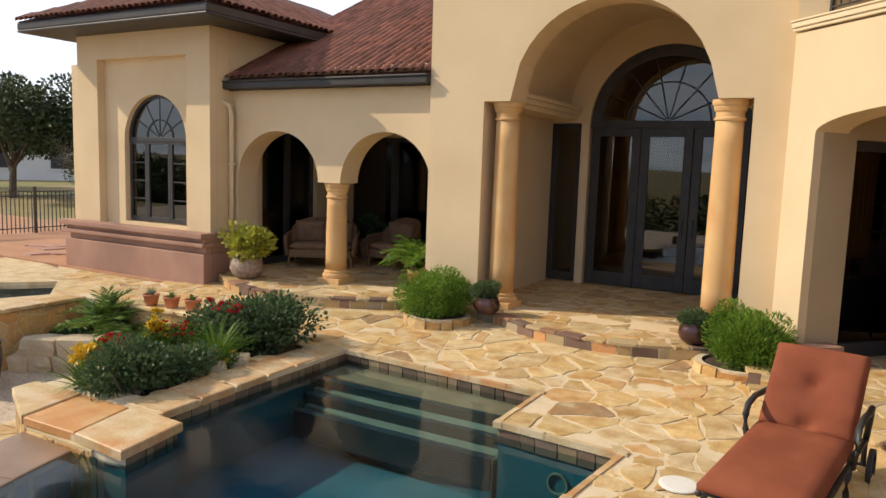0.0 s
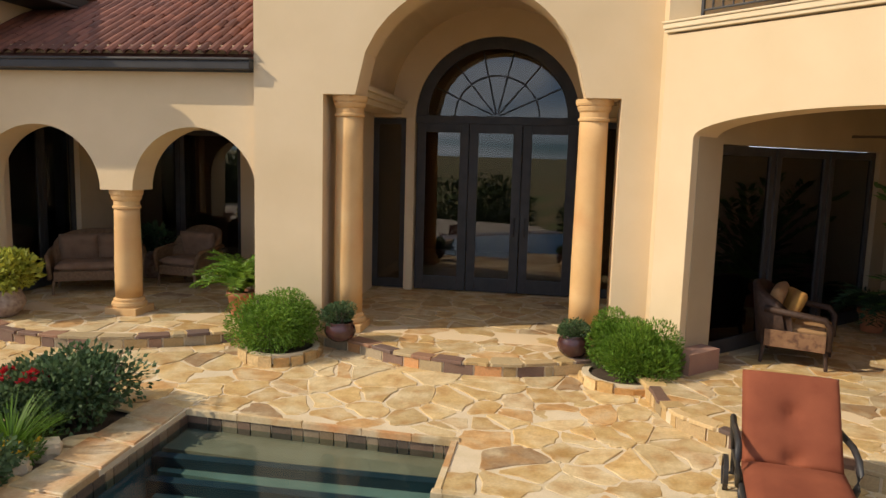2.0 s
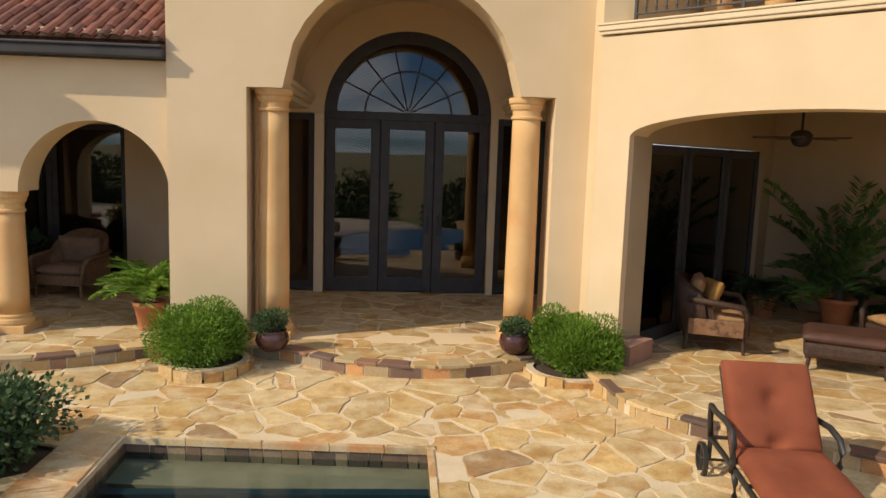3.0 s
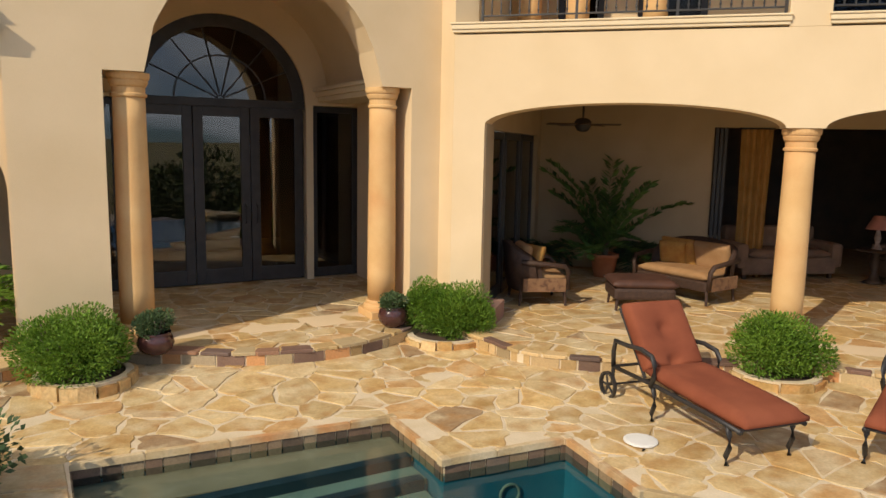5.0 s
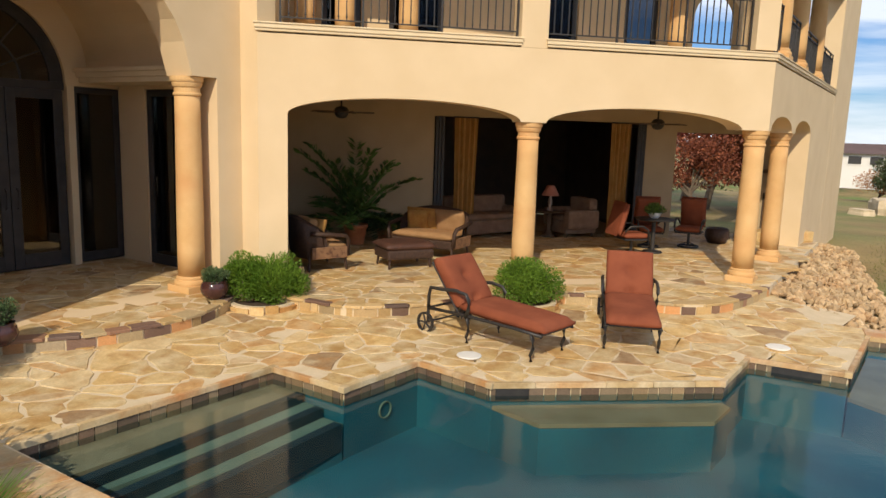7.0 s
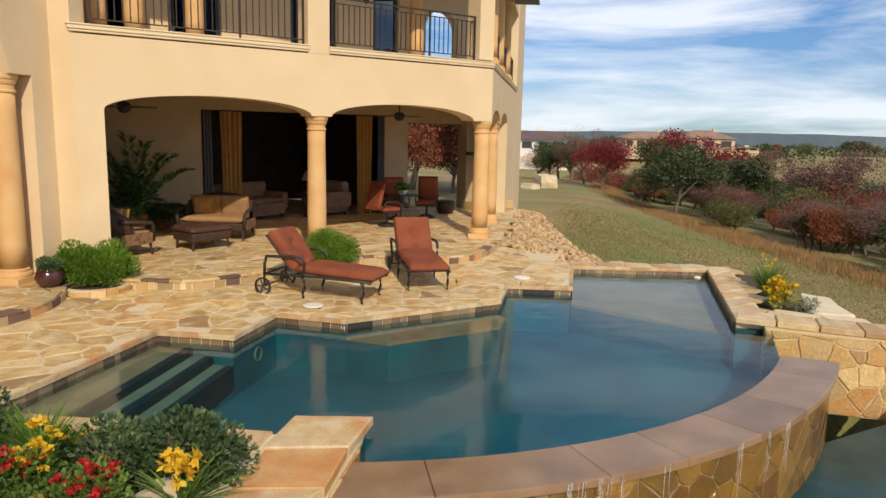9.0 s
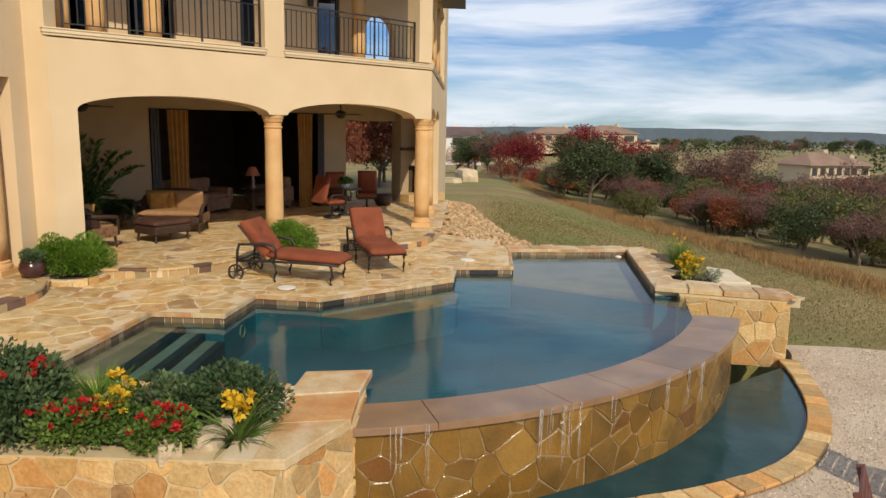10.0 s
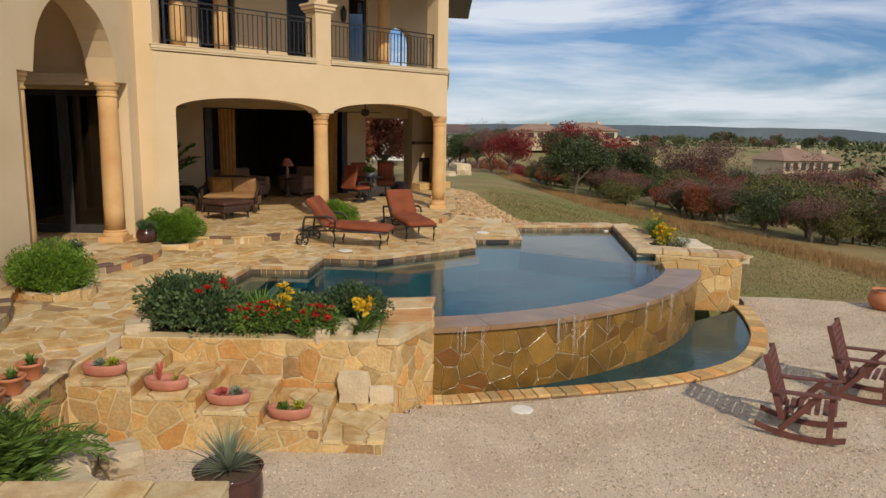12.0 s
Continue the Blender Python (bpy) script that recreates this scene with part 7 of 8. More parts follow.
# clipped round bushes in the stone rings
bl = "dense bright green rounded bush in a stone ring"
shrub("round_bush", (-5.16, 9.10, 0.08), (0.66, 0.62, 0.52), 17000, 0.04, 0.019, BOX, bl, "bush", "round bushes", 1, 16)
shrub("round_bush", (-1.02, 9.10, 0.08), (0.48, 0.46, 0.50), 14000, 0.04, 0.019, BOX, bl, "bush", "round bushes", 2, 14)
shrub("round_bush", (-0.80, 8.74, 0.06), (0.48, 0.45, 0.52), 14000, 0.055, 0.014, BOX, "bright green feathery bush in a stone ring", "bush", "round bushes", 3, 14, 0.9)
shrub("round_bush", (1.63, 5.95, 0.08), (0.62, 0.60, 0.48), 16000, 0.04, 0.019, BOX, bl, "bush", "round bushes", 4, 16)


def pot(name, prof, mat, at, label, group="pots", seg=24, rim=0.02):
    t = thing(name, label, "pot", group, at)
    bm = bmesh.new()
    r_top, h = prof[-1]
    lathe(bm, prof + [(r_top - rim, h), (r_top - rim - 0.01, h - 0.05)], seg, closed=False)
    part("body", bm, mat, t, smooth=True)
    bm = bmesh.new()
    lathe(bm, [(0.005, h - 0.04), (r_top - rim - 0.004, h - 0.045)], seg, closed=False)
    part("soil", bm, SOIL, t)
    return t


ROUND = lambda r, h: [(r * 0.55, 0), (r * 0.85, h * 0.2), (r, h * 0.5), (r * 0.9, h * 0.8), (r * 0.78, h * 0.93), (r * 0.84, h)]
TAPER = lambda r, h: [(r * 0.68, 0), (r * 0.92, h * 0.82), (r * 1.0, h * 0.83), (r * 1.02, h)]
pot("glazed_pot", ROUND(0.20, 0.24), GLAZE, (-4.40, 9.20, UP + 0.012), "round dark glazed pot beside the entry column")
shrub("ball_plant", (-4.40, 9.20, UP + 0.2), (0.25, 0.25, 0.22), 3000, 0.035, 0.018, ROSE, "small clipped dark green ball plant in a pot", "potted plant", "", 11, 12)
pot("glazed_pot", ROUND(0.20, 0.26), GLAZE, (-1.52, 9.22, UP + 0.012), "round dark glazed pot beside the entry column")
shrub("ball_plant", (-1.52, 9.22, UP + 0.22), (0.21, 0.21, 0.16), 2200, 0.035, 0.018, ROSE, "small clipped dark green ball plant in a pot", "potted plant", "", 12, 12)
pot("ceramic_pot", ROUND(0.30, 0.36), PATPOT, (-9.2, 9.3, UP + 0.012), "round patterned ceramic pot on the arcade step")
shrub("leafy_plant", (-9.2, 9.3, UP + 0.34), (0.50, 0.46, 0.42), 1500, 0.11, 0.06, YELL, "yellow-green leafy plant in a patterned pot", "potted plant", "", 13, 12, 0.5)
pot("terracotta_pot", TAPER(0.20, 0.36), TERRA, (-6.12, 10.12, UP + 0.012), "plain terracotta pot at the arcade corner")


def fern(name, at, n, length, leaflet, mat, label, droop=1.0, seed=0, up=0.9, width=0.035, category="potted plant", parts=True):
    rs = np.random.default_rng(seed)
    t = thing(name, label, category, "", at)
    for k in range(n):
        a = 2 * math.pi * (k + rs.uniform(-0.4, 0.4)) / n * 2.618
        L = length * rs.uniform(0.7, 1.1)
        el = up * rs.uniform(0.55, 1.25)
        pts = []
        p, e = np.zeros(3), el
        for s in range(13):
            pts.append(p.copy())
            p = p + np.array([math.cos(a) * math.cos(e), math.sin(a) * math.cos(e), math.sin(e)]) * L / 12
            e -= droop * 0.16
        pts = np.array(pts)
        tang = np.gradient(pts, axis=0)
        tang /= np.linalg.norm(tang, axis=1, keepdims=True)
        side = np.array([-math.sin(a), math.cos(a), 0.0])
        PP, DD = [], []
        for s in np.linspace(2, 12, 26):
            i = int(s)
            f = s - i
            q = pts[i] if i >= 12 else pts[i] * (1 - f) + pts[i + 1] * f
            tg = tang[min(i, 12)]
            for sg in (-1, 1):
                PP.append(q)
                DD.append(side * sg + tg * 0.75 + np.array([0, 0, 0.12]) + rs.normal(size=3) * 0.1)
        sc = leaflet
        V, F = leaf_data(np.array(PP), np.array(DD), sc, width * 0.6, rs, 0.1)
        sp, sf = leaf_data(pts[:-1], np.diff(pts, axis=0), L / 11, 0.018, rs, 0.0)
        V2 = np.concatenate([V, sp])
        F2 = np.concatenate([F, sf + len(V)])
        leaf_part("frond", V2, F2, mat, t)
    return t


fern("fern_plant", (-6.12, 10.12, UP + 0.34), 60, 0.74, 0.12, BOX, "lush arching green fern palm in a terracotta pot", 0.9, 21, 1.5)
fern("cycad_palm", (-9.85, 7.0, -0.62), 95, 0.92, 0.16, GRASSY, "full arching green palm clump in the bed by the spa", 0.95, 22, 2.0, category="palm")
shrub("ground_cover", (-10.4, 6.7, -0.64), (0.7, 0.35, 0.16), 1600, 0.07, 0.04, ROSE, "low dark green ground cover in the palm bed", "ground cover", "", 23, 12)
# loggia palms
pot("terracotta_pot", TAPER(0.26, 0.42), TERRA, (3.55, 10.95, UP + 0.012), "terracotta pot in the corner of the loggia")
fern("potted_palm", (3.55, 10.95, UP + 0.40), 11, 1.85, 0.24, PALMG, "tall dark green potted palm with upright feathery fronds", 0.42, 24, 1.42, 0.12)
fern("potted_palm", (3.35, 11.05, UP + 0.40), 16, 1.05, 0.24, PALMG, "dark green arching palm in the loggia corner", 0.75, 29, 1.1, 0.06)
bm = bmesh.new()
tube(bm, [(3.55, 10.95, UP + 0.35), (3.57, 10.94, UP + 0.75)], 0.06, 8)
tagged(part("palm_stem", bm, BARK), "fibrous brown stem of the potted palm", "palm stem")
fern("spider_plant", (4.35, 10.75, UP + 0.35), 70, 0.70, 0.2, DIMG, "broad dark green spiky plant beside the loveseat", 1.0, 25, 1.0)
pot("terracotta_pot", TAPER(0.24, 0.36), TERRA, (4.35, 10.75, UP + 0.012), "terracotta pot beside the wicker loveseat")
fern("fern_plant", (2.75, 11.6, UP + 0.3), 26, 0.7, 0.16, DIMG, "dark green fern behind the wicker armchair", 1.0, 26, 1.1)
pot("terracotta_pot", TAPER(0.2, 0.32), TERRA, (2.75, 11.6, UP + 0.012), "terracotta pot behind the armchair")
shrub("table_plant", (7.2, 5.75, UP + 0.84), (0.24, 0.24, 0.14), 500, 0.07, 0.035, GRASSY, "small leafy plant on the patio table", "potted plant", "", 27, 8)
pot("bowl_pot", [(0.07, 0), (0.12, 0.06), (0.14, 0.12)], WHITE, (7.2, 5.75, UP + 0.738), "small pale bowl on the patio table")
pot("brown_pot", ROUND(0.3, 0.5), PATPOT, (-8.95, 12.7, UP + 0.006), "large brown pot against the arcade back wall")
shrub("leafy_plant", (-8.95, 12.7, UP + 0.45), (0.35, 0.35, 0.35), 700, 0.12, 0.06, DIMG, "dark green leafy plant against the arcade back wall", "potted plant", "", 28, 8)

# flower bed
shrub("rose_bush", (-6.22, 6.72, -0.07), (0.72, 0.72, 0.52), 5200, 0.065, 0.04, ROSE, "dark green rose bush with small leaves", "rose bush", "rose bushes", 31, 22, 0.2, True)
shrub("rose_bush", (-6.58, 6.42, -0.07), (0.56, 0.70, 0.46), 4200, 0.065, 0.04, ROSE, "dark green rose bush with a few red roses", "rose bush", "rose bushes", 32, 18, 0.2, True, (REDF, 12, 0.06, "red rose"))
shrub("red_flowers", (-6.80, 5.62, -0.07), (0.36, 0.60, 0.36), 1700, 0.05, 0.03, GRASSY, "low plant covered in small red flowers", "flowers", "red flowers", 34, 9, 0.4, False, (REDF, 40, 0.045, "small red flower"))
shrub("red_flowers", (-6.82, 5.02, -0.07), (0.32, 0.48, 0.34), 1500, 0.05, 0.03, GRASSY, "low plant covered in small red flowers", "flowers", "red flowers", 35, 9, 0.4, False, (REDF, 40, 0.045, "small red flower"))
shrub("yellow_flowers", (-6.74, 5.36, -0.02), (0.17, 0.2, 0.42), 300, 0.06, 0.02, GRASSY, "bright yellow flower head among green leaves", "flowers", "yellow flowers", 36, 6, 0.9, False, (YELF, 26, 0.055, "bright yellow flower"))
shrub("yellow_flowers", (-5.98, 5.65, -0.05), (0.2, 0.28, 0.2), 400, 0.05, 0.02, GRASSY, "small yellow button flowers by the coping", "flowers", "yellow flowers", 37, 6, 0.6, False, (YELF, 16, 0.03, "yellow button flower"))
shrub("rose_bush", (-6.12, 5.12, -0.07), (0.42, 0.55, 0.34), 2800, 0.055, 0.034, ROSE, "dark green rose bush at the pool coping", "rose bush", "rose bushes", 38, 10, 0.2)
shrub("rose_bush", (-6.08, 4.52, -0.07), (0.44, 0.52, 0.42), 3200, 0.055, 0.034, ROSE, "dark green rose bush at the wing wall", "rose bush", "rose bushes", 39, 9, 0.3)


def blades(name, at, n, L, w, mat, label, spread=0.9, seed=0, category="plant", droop=0.6, blooms=None):
    rs = np.random.default_rng(seed)
    t = thing(name, label, category, "", at)
    for k in range(n):
        a = rs.uniform(0, 2 * math.pi)
        e = math.pi / 2 - spread * rs.uniform(0.1, 1.0)
        p, pts = np.zeros(3), []
        ll = L * rs.uniform(0.7, 1.1)
        for s in range(7):
            pts.append(p.copy())
            p = p + np.array([math.cos(a) * math.cos(e), math.sin(a) * math.cos(e), math.sin(e)]) * ll / 6
            e -= droop * 0.18
        side = np.array([-math.sin(a), math.cos(a), 0.0])
        V, F = [], []
        for s, q in enumerate(pts):
            ww = w * (1 - (s / 6.0) ** 1.6) * 0.5 + 0.0015
            V += [q - side * ww, q + side * ww]
            if s:
                F.append((2 * s - 2, 2 * s - 1, 2 * s + 1, 2 * s))
        leaf_part("blade", V, F, mat, t)
    if blooms:
        m, cnt, size, h = blooms
        for k in range(cnt):
            c = np.array([rs.uniform(-0.12, 0.12), rs.uniform(-0.12, 0.12), h * rs.uniform(0.75, 1.1)])
            dd = rs.normal(size=(8, 3))
            V, F = leaf_data(np.repeat(c[None], 8, 0), dd, size, size * 0.6, rs)
            leaf_part("blossom", V, F, m, t, "bright yellow flower" if k == 0 else "")
    return t


blades("grass_clump", (-6.20, 5.80, -0.08), 280, 0.62, 0.014, BOX, "soft bright green grassy clump", 0.8, 33, "grass clump", 0.7)
blades("daylily", (-6.60, 4.40, -0.07), 60, 0.55, 0.03, GRASSY, "green strap-leaved daylily with yellow flowers", 0.95, 41, "flowers", 0.9, (YELF, 16, 0.075, 0.42))
blades("potted_yucca", (-9.95, 5.12, LOW + 0.86), 150, 0.42, 0.016, AGAVE, "blue-grey spiky yucca in a dark glazed pot", 1.25, 42, "potted plant", 0.3)
pot("glazed_pot", [(0.17, 0), (0.23, 0.12), (0.28, 0.46), (0.275, 0.60), (0.255, 0.64), (0.29, 0.69)], GLAZE, (-9.95, 5.12, LOW + 0.195), "large dark red-brown glazed pot on the gravel")
pot("terracotta_urn", ROUND(0.36, 0.42), TERRA, (-0.62, -6.02, LOW + 0.003), "wide terracotta urn at the edge of the gravel")
# three terrace pots and two succulent bowls
for k, (x, y) in enumerate(((-9.38, 7.42), (-8.97, 7.47), (-8.56, 7.52))):
    pot("clay_pot", TAPER(0.13, 0.17), TERRA, (x, y, 0.012), "small clay pot with a succulent on the terrace edge", "terrace edge pots")
    blades("succulent", (x, y, 0.15), 26, 0.18 if k == 0 else 0.13, 0.03, AGAVE if k == 0 else GRASSY, "small green succulent in a clay pot", 1.1, 50 + k, "succulent", 0.2)


def oval_bowl(at, rz, label):
    t = thing("oval_planter", label, "planter", "step planters", at, rz)
    bm = bmesh.new()
    lathe(bm, [(0.13, 0), (0.17, 0.03), (0.185, 0.10), (0.175, 0.13), (0.155, 0.13), (0.15, 0.10), (0.01, 0.10)], 24)
    bmesh.ops.scale(bm, vec=(1.35, 0.72, 1.0), verts=bm.verts)
    part("bowl", bm, PINKPOT, t, smooth=True)
    return t


for k in range(4):
    y = y_top - (k + 0.45) * run
    z = -(k + 1) * rise + 0.006
    oval_bowl((SX0 + 0.22, y, z), 88, "oval pink clay planter on a stone step")
    if k == 1:
        blades("pink_succulent", (SX0 + 0.22, y + 0.08, z + 0.09), 22, 0.24, 0.022, PINKS, "upright coral-pink succulent in an oval planter", 0.5, 60, "succulent", 0.05)
        blades("succulent", (SX0 + 0.22, y - 0.10, z + 0.09), 10, 0.09, 0.03, YELL, "small yellow-green succulent in an oval planter", 0.9, 61, "succulent", 0.2)
    else:
        shrub("succulent", (SX0 + 0.2, y + 0.06, z + 0.09), (0.08, 0.06, 0.05), 120, 0.05, 0.03, (AGAVE, AGAVE, PINKS, GRASSY)[k], "low rosette succulent in an oval planter", "succulent", "step succulents", 62 + k, 4, 0.5, False)
        shrub("succulent", (SX0 + 0.2, y - 0.10, z + 0.09), (0.07, 0.06, 0.06), 100, 0.05, 0.03, (YELL, AGAVE, AGAVE, YELL)[k], "low rosette succulent in an oval planter", "succulent", "step succulents", 72 + k, 4, 0.5, False)
shrub("yellow_shrub", (1.05, -1.78, -0.13), (0.27, 0.30, 0.40), 420, 0.09, 0.035, YELL, "leafy shrub covered in bright yellow flowers beside the far border", "shrub", "", 81, 7, 0.9, True, (YELF, 44, 0.075, "bright yellow flower"))
blades("grass_clump", (2.15, -1.85, -0.13), 190, 0.72, 0.018, GRASSY, "green strappy clump with small yellow flowers", 0.8, 82, "grass clump", 0.5, (YELF, 8, 0.04, 0.68))
shrub("grey_shrub", (0.95, -2.12, -0.10), (0.25, 0.25, 0.16), 300, 0.06, 0.02, AGAVE, "low grey-green shrub by the border", "shrub", "", 83, 6)


# ------------------------------------------------------------------ trees
def tree_kind(kind, mat, h, r, n, seed, leaf=0.22, bare=False):
    rs = np.random.default_rng(seed)
    n = int(n * 2.5)
    t = thing("tree", kind, "tree", "hillside trees", (0, 0, -200 - 10 * seed))
    bm = bmesh.new()
    lean = rs.uniform(-0.12, 0.12, 2) * h
    th = h * 0.38
    tube(bm, [(0, 0, -0.3), (lean[0] * 0.4, lean[1] * 0.4, th * 0.5), (lean[0], lean[1], th)], 0.035 * h, 7, 0.6)
    tips = []
    for k in range(9):
        a = rs.uniform(0, 6.28)
        rr = r * rs.uniform(0.4, 0.85)
        e = (lean[0] + math.cos(a) * rr, lean[1] + math.sin(a) * rr, h * rs.uniform(0.55, 0.93))
        z0 = th * rs.uniform(0.55, 1.0)
        tube(bm, [(lean[0] * z0 / th, lean[1] * z0 / th, z0), (lean[0] + math.cos(a) * rr * 0.5, lean[1] + math.sin(a) * rr * 0.5, (z0 + e[2]) * 0.52), e], 0.016 * h, 5, 0.3)
        tips.append(e)
        if bare:
            for q in range(5):
                f = (e[0] + rs.normal() * r * 0.25, e[1] + rs.normal() * r * 0.25, e[2] + abs(rs.normal()) * r * 0.22)
                tube(bm, [e, f], 0.006 * h, 4, 0.3)
                tips.append(f)
    part("trunk", bm, BARK, t)
    T = np.array(tips + [(lean[0], lean[1], h * 0.88)])
    k = rs.integers(0, len(T), n)
    d = rs.normal(size=(n, 3))
    d /= np.linalg.norm(d, axis=1, keepdims=True)
    rad = r * (0.28 if bare else 0.50) * rs.random((n, 1)) ** 0.4
    sq = np.array([1, 1, 0.72])
    P = T[k] + d * rad * sq
    P[:, 2] = np.maximum(P[:, 2], h * 0.12)
    V, F = leaf_data(P, d + rs.normal(size=d.shape) * 0.6, leaf * 0.62, leaf * (0.2 if bare else 0.40), rs)
    leaf_part("crown", V, F, mat, t)
    return t


KINDS = [tree_kind("dark green live oak on the hillside", OAK, 5.0, 2.6, 3200, 1, 0.32), tree_kind("crimson autumn oak on the hillside", CRIM, 5.6, 3.0, 3000, 2, 0.30),
         tree_kind("rust-brown autumn oak on the hillside", RUST, 4.8, 2.6, 2600, 3, 0.29), tree_kind("bare mauve-grey winter tree on the hillside", MAUVE, 5.0, 2.6, 3000, 4, 0.28, True),
         tree_kind("dark green juniper on the hillside", OAK, 4.0, 2.2, 2800, 5, 0.29), tree_kind("bare grey winter tree on the hillside", GREY, 4.8, 2.3, 900, 6, 0.2, True),
         tree_kind("olive green scrub oak on the hillside", OLIVE, 3.6, 2.4, 2600, 7, 0.28), tree_kind("orange autumn shrub on the hillside", ORAN, 2.6, 2.2, 1700, 8, 0.2)]


HEIGHTS = (5.0, 5.6, 4.8, 5.6, 4.0, 5.4, 3.6, 2.6)


def plant_tree(k, x, y, s=1.0, rz=0.0, sink=0.15, top=None):
    src = KINDS[k]
    if top is not None:
        s = max(0.35, min(1.25, (top - land(x, y)) / HEIGHTS[k]))
    m = pose(x, y, land(x, y) - sink, 0, 0, rz) @ Matrix.Scale(s, 4)
    c = copy_thing(src, m)
    c.matrix_basis = m
    return c


for k, x, y, s in ((0, 26.5, -4.2, 1.0), (4, 29.5, -5.6, 0.9), (1, 40, -6.2, 1.12), (1, 46, -11.5, 1.08), (0, 33, -9.2, 0.95), (6, 22, -9.0, 0.9), (3, 27.0, -11.5, 1.1), (0, 37, -14.5, 1.0),
                   (1, 36, -1.2, 0.8), (2, 31, -13.5, 1.0), (7, 44, 3.2, 1.1), (4, 42, 2.2, 0.9), (4, 47, 0.5, 1.0), (3, 40, -0.2, 0.9), (5, 50, 1.5, 1.1), (2, 27, 9.5, 1.7), (1, 31, 11.5, 1.7),
                   (2, 22.5, 8.8, 1.1), (2, 25.5, 7.0, 1.0), (2, 30, 7.2, 1.0), (6, 19, -12.5, 1.0), (6, 22, -14.5, 1.1), (3, 24, -17, 1.2), (2, 29, -19, 1.15), (6, 16.5, -13.8, 1.0), (1, 35, -22, 1.0)):
    plant_tree(k, x, y, s * (0.72 if x > 25 else 0.62), (x * 37 + y * 91) % 360)
rg = random.Random(101)
n_t = 0
while n_t < 125:
    x, y = rg.uniform(14, 120), rg.uniform(-95, -2)
    edge = -9.4 + 0.225 * min(x, 34)
    d = max(edge - y, (x - 40) * 0.55)
    lat = abs(y - 2) / (x + 14)
    if d < 5 or d > 62 or lat > 0.85 or math.hypot(x - 117, y + 60) < 16 or (d > 36 and rg.random() < 0.45):
        continue
    k = rg.choices((0, 1, 2, 3, 4, 5, 6), (16, 5, 12, 38, 14, 6, 14))[0]
    plant_tree(k, x, y, 1.0, rg.uniform(0, 360), 0.15, 2.6 - (x + 13) / 1277 * (rg.uniform(75, 150) if d < 30 else rg.uniform(40, 80)))
    n_t += 1
for _ in range(70):
    x = rg.uniform(7, 44)
    y = -9.4 + 0.225 * min(x, 34) - rg.uniform(1.2, 6.5)
    k = rg.choices((6, 3, 4, 2, 0), (30, 26, 14, 12, 10))[0]
    plant_tree(k, x, y, 1.0, rg.uniform(0, 360), 0.2, 2.6 - (x + 13) / 1277 * rg.uniform(95, 175))
while n_t < 180:
    x, y = rg.uniform(100, 420), rg.uniform(-260, 60)
    if abs(y - 2) / (x + 14) > 0.75 or math.hypot(x - 117, y + 60) < 20 or math.hypot(x - 215, y + 34) < 26:
        continue
    plant_tree(rg.choices((0, 4, 2, 3, 6), (40, 25, 6, 14, 14))[0], x, y, rg.uniform(0.8, 1.3), rg.uniform(0, 360))
    n_t += 1
# oaks behind the fence
for k, x, y, s in ((0, -36, 20.5, 1.15), (0, -41, 22.0, 1.1), (0, -33, 22.5, 1.0), (5, -27.5, 19.0, 0.7), (0, -47, 25, 1.2), (6, -28.5, 20.5, 0.7)):
    plant_tree(k, x, y, s, x * 13 % 360)
for s in KINDS:
    for o in [s] + list(s.children_recursive):
        bpy.data.objects.remove(o)

# scrub over the far slopes, and the dry grass edge
rs = np.random.default_rng(5)
PP = []
for _ in range(4200):
    x, y = rs.uniform(110, 900), rs.uniform(-700, 120)
    if abs(y - 2) / (x + 14) > 0.8 or noise.noise(Vector((x * 0.02, y * 0.02, 5.0))) < (0.12 if x < 320 else -0.1):
        continue
    PP.append((x, y, land(x, y)))
PP = np.array(PP)
Q, Dd = [], []
for p in PP:
    s = 1.3 + 0.004 * p[0]
    d = rs.normal(size=(40, 3))
    d /= np.linalg.norm(d, axis=1, keepdims=True)
    Q.append(p + d * np.array([1.3, 1.3, 0.9]) * s + np.array([0, 0, s * 0.6]))
    Dd.append(d)
V, F = leaf_data(np.concatenate(Q), np.concatenate(Dd), 1.1, 0.8, rs)
tagged(leaf_part("far_woods", V, F, OAK), "dark green scrub woods over the far slopes", "woods", "", "stuff")
# woods added mostly out of view, to darken what the door glass reflects
Q, Dd = [], []
for _ in range(170):
    x = rs.uniform(-60, 14)
    y = -9.4 + 0.225 * max(x, -20) - rs.uniform(6, 36)
    d = rs.normal(size=(500, 3))
    d /= np.linalg.norm(d, axis=1, keepdims=True)
    Q.append(np.array([x, y, land(x, y) + 2.0]) + d * np.array([2.2, 2.2, 1.9]) * rs.random((500, 1)) ** 0.35 * rs.uniform(0.7, 1.3))
    Dd.append(d)
V, F = leaf_data(np.concatenate(Q), np.concatenate(Dd), 0.34, 0.22, rs)
tagged(leaf_part("slope_woods", V, F, OAK), "dark green woods added below the gravel court to darken reflections", "woods", "", "stuff")
Q = []
for _ in range(40000):
    x = rs.uniform(0.8, 44)
    e = -9.4 + 0.225 * min(x, 34)
    y = e + rs.normal() * 0.45
    Q.append((x, y, land(x, y) - 0.02))
Q = np.array(Q)
Dd = np.stack([rs.normal(size=len(Q)) * 0.3, rs.normal(size=len(Q)) * 0.3, np.ones(len(Q))], 1)
V, F = leaf_data(Q, Dd, 0.24, 0.016, rs)
tagged(leaf_part("dry_grass", V, F, DRYG), "tall tan dry grass along the edge of the lawn", "grass", "", "stuff")
Q = []
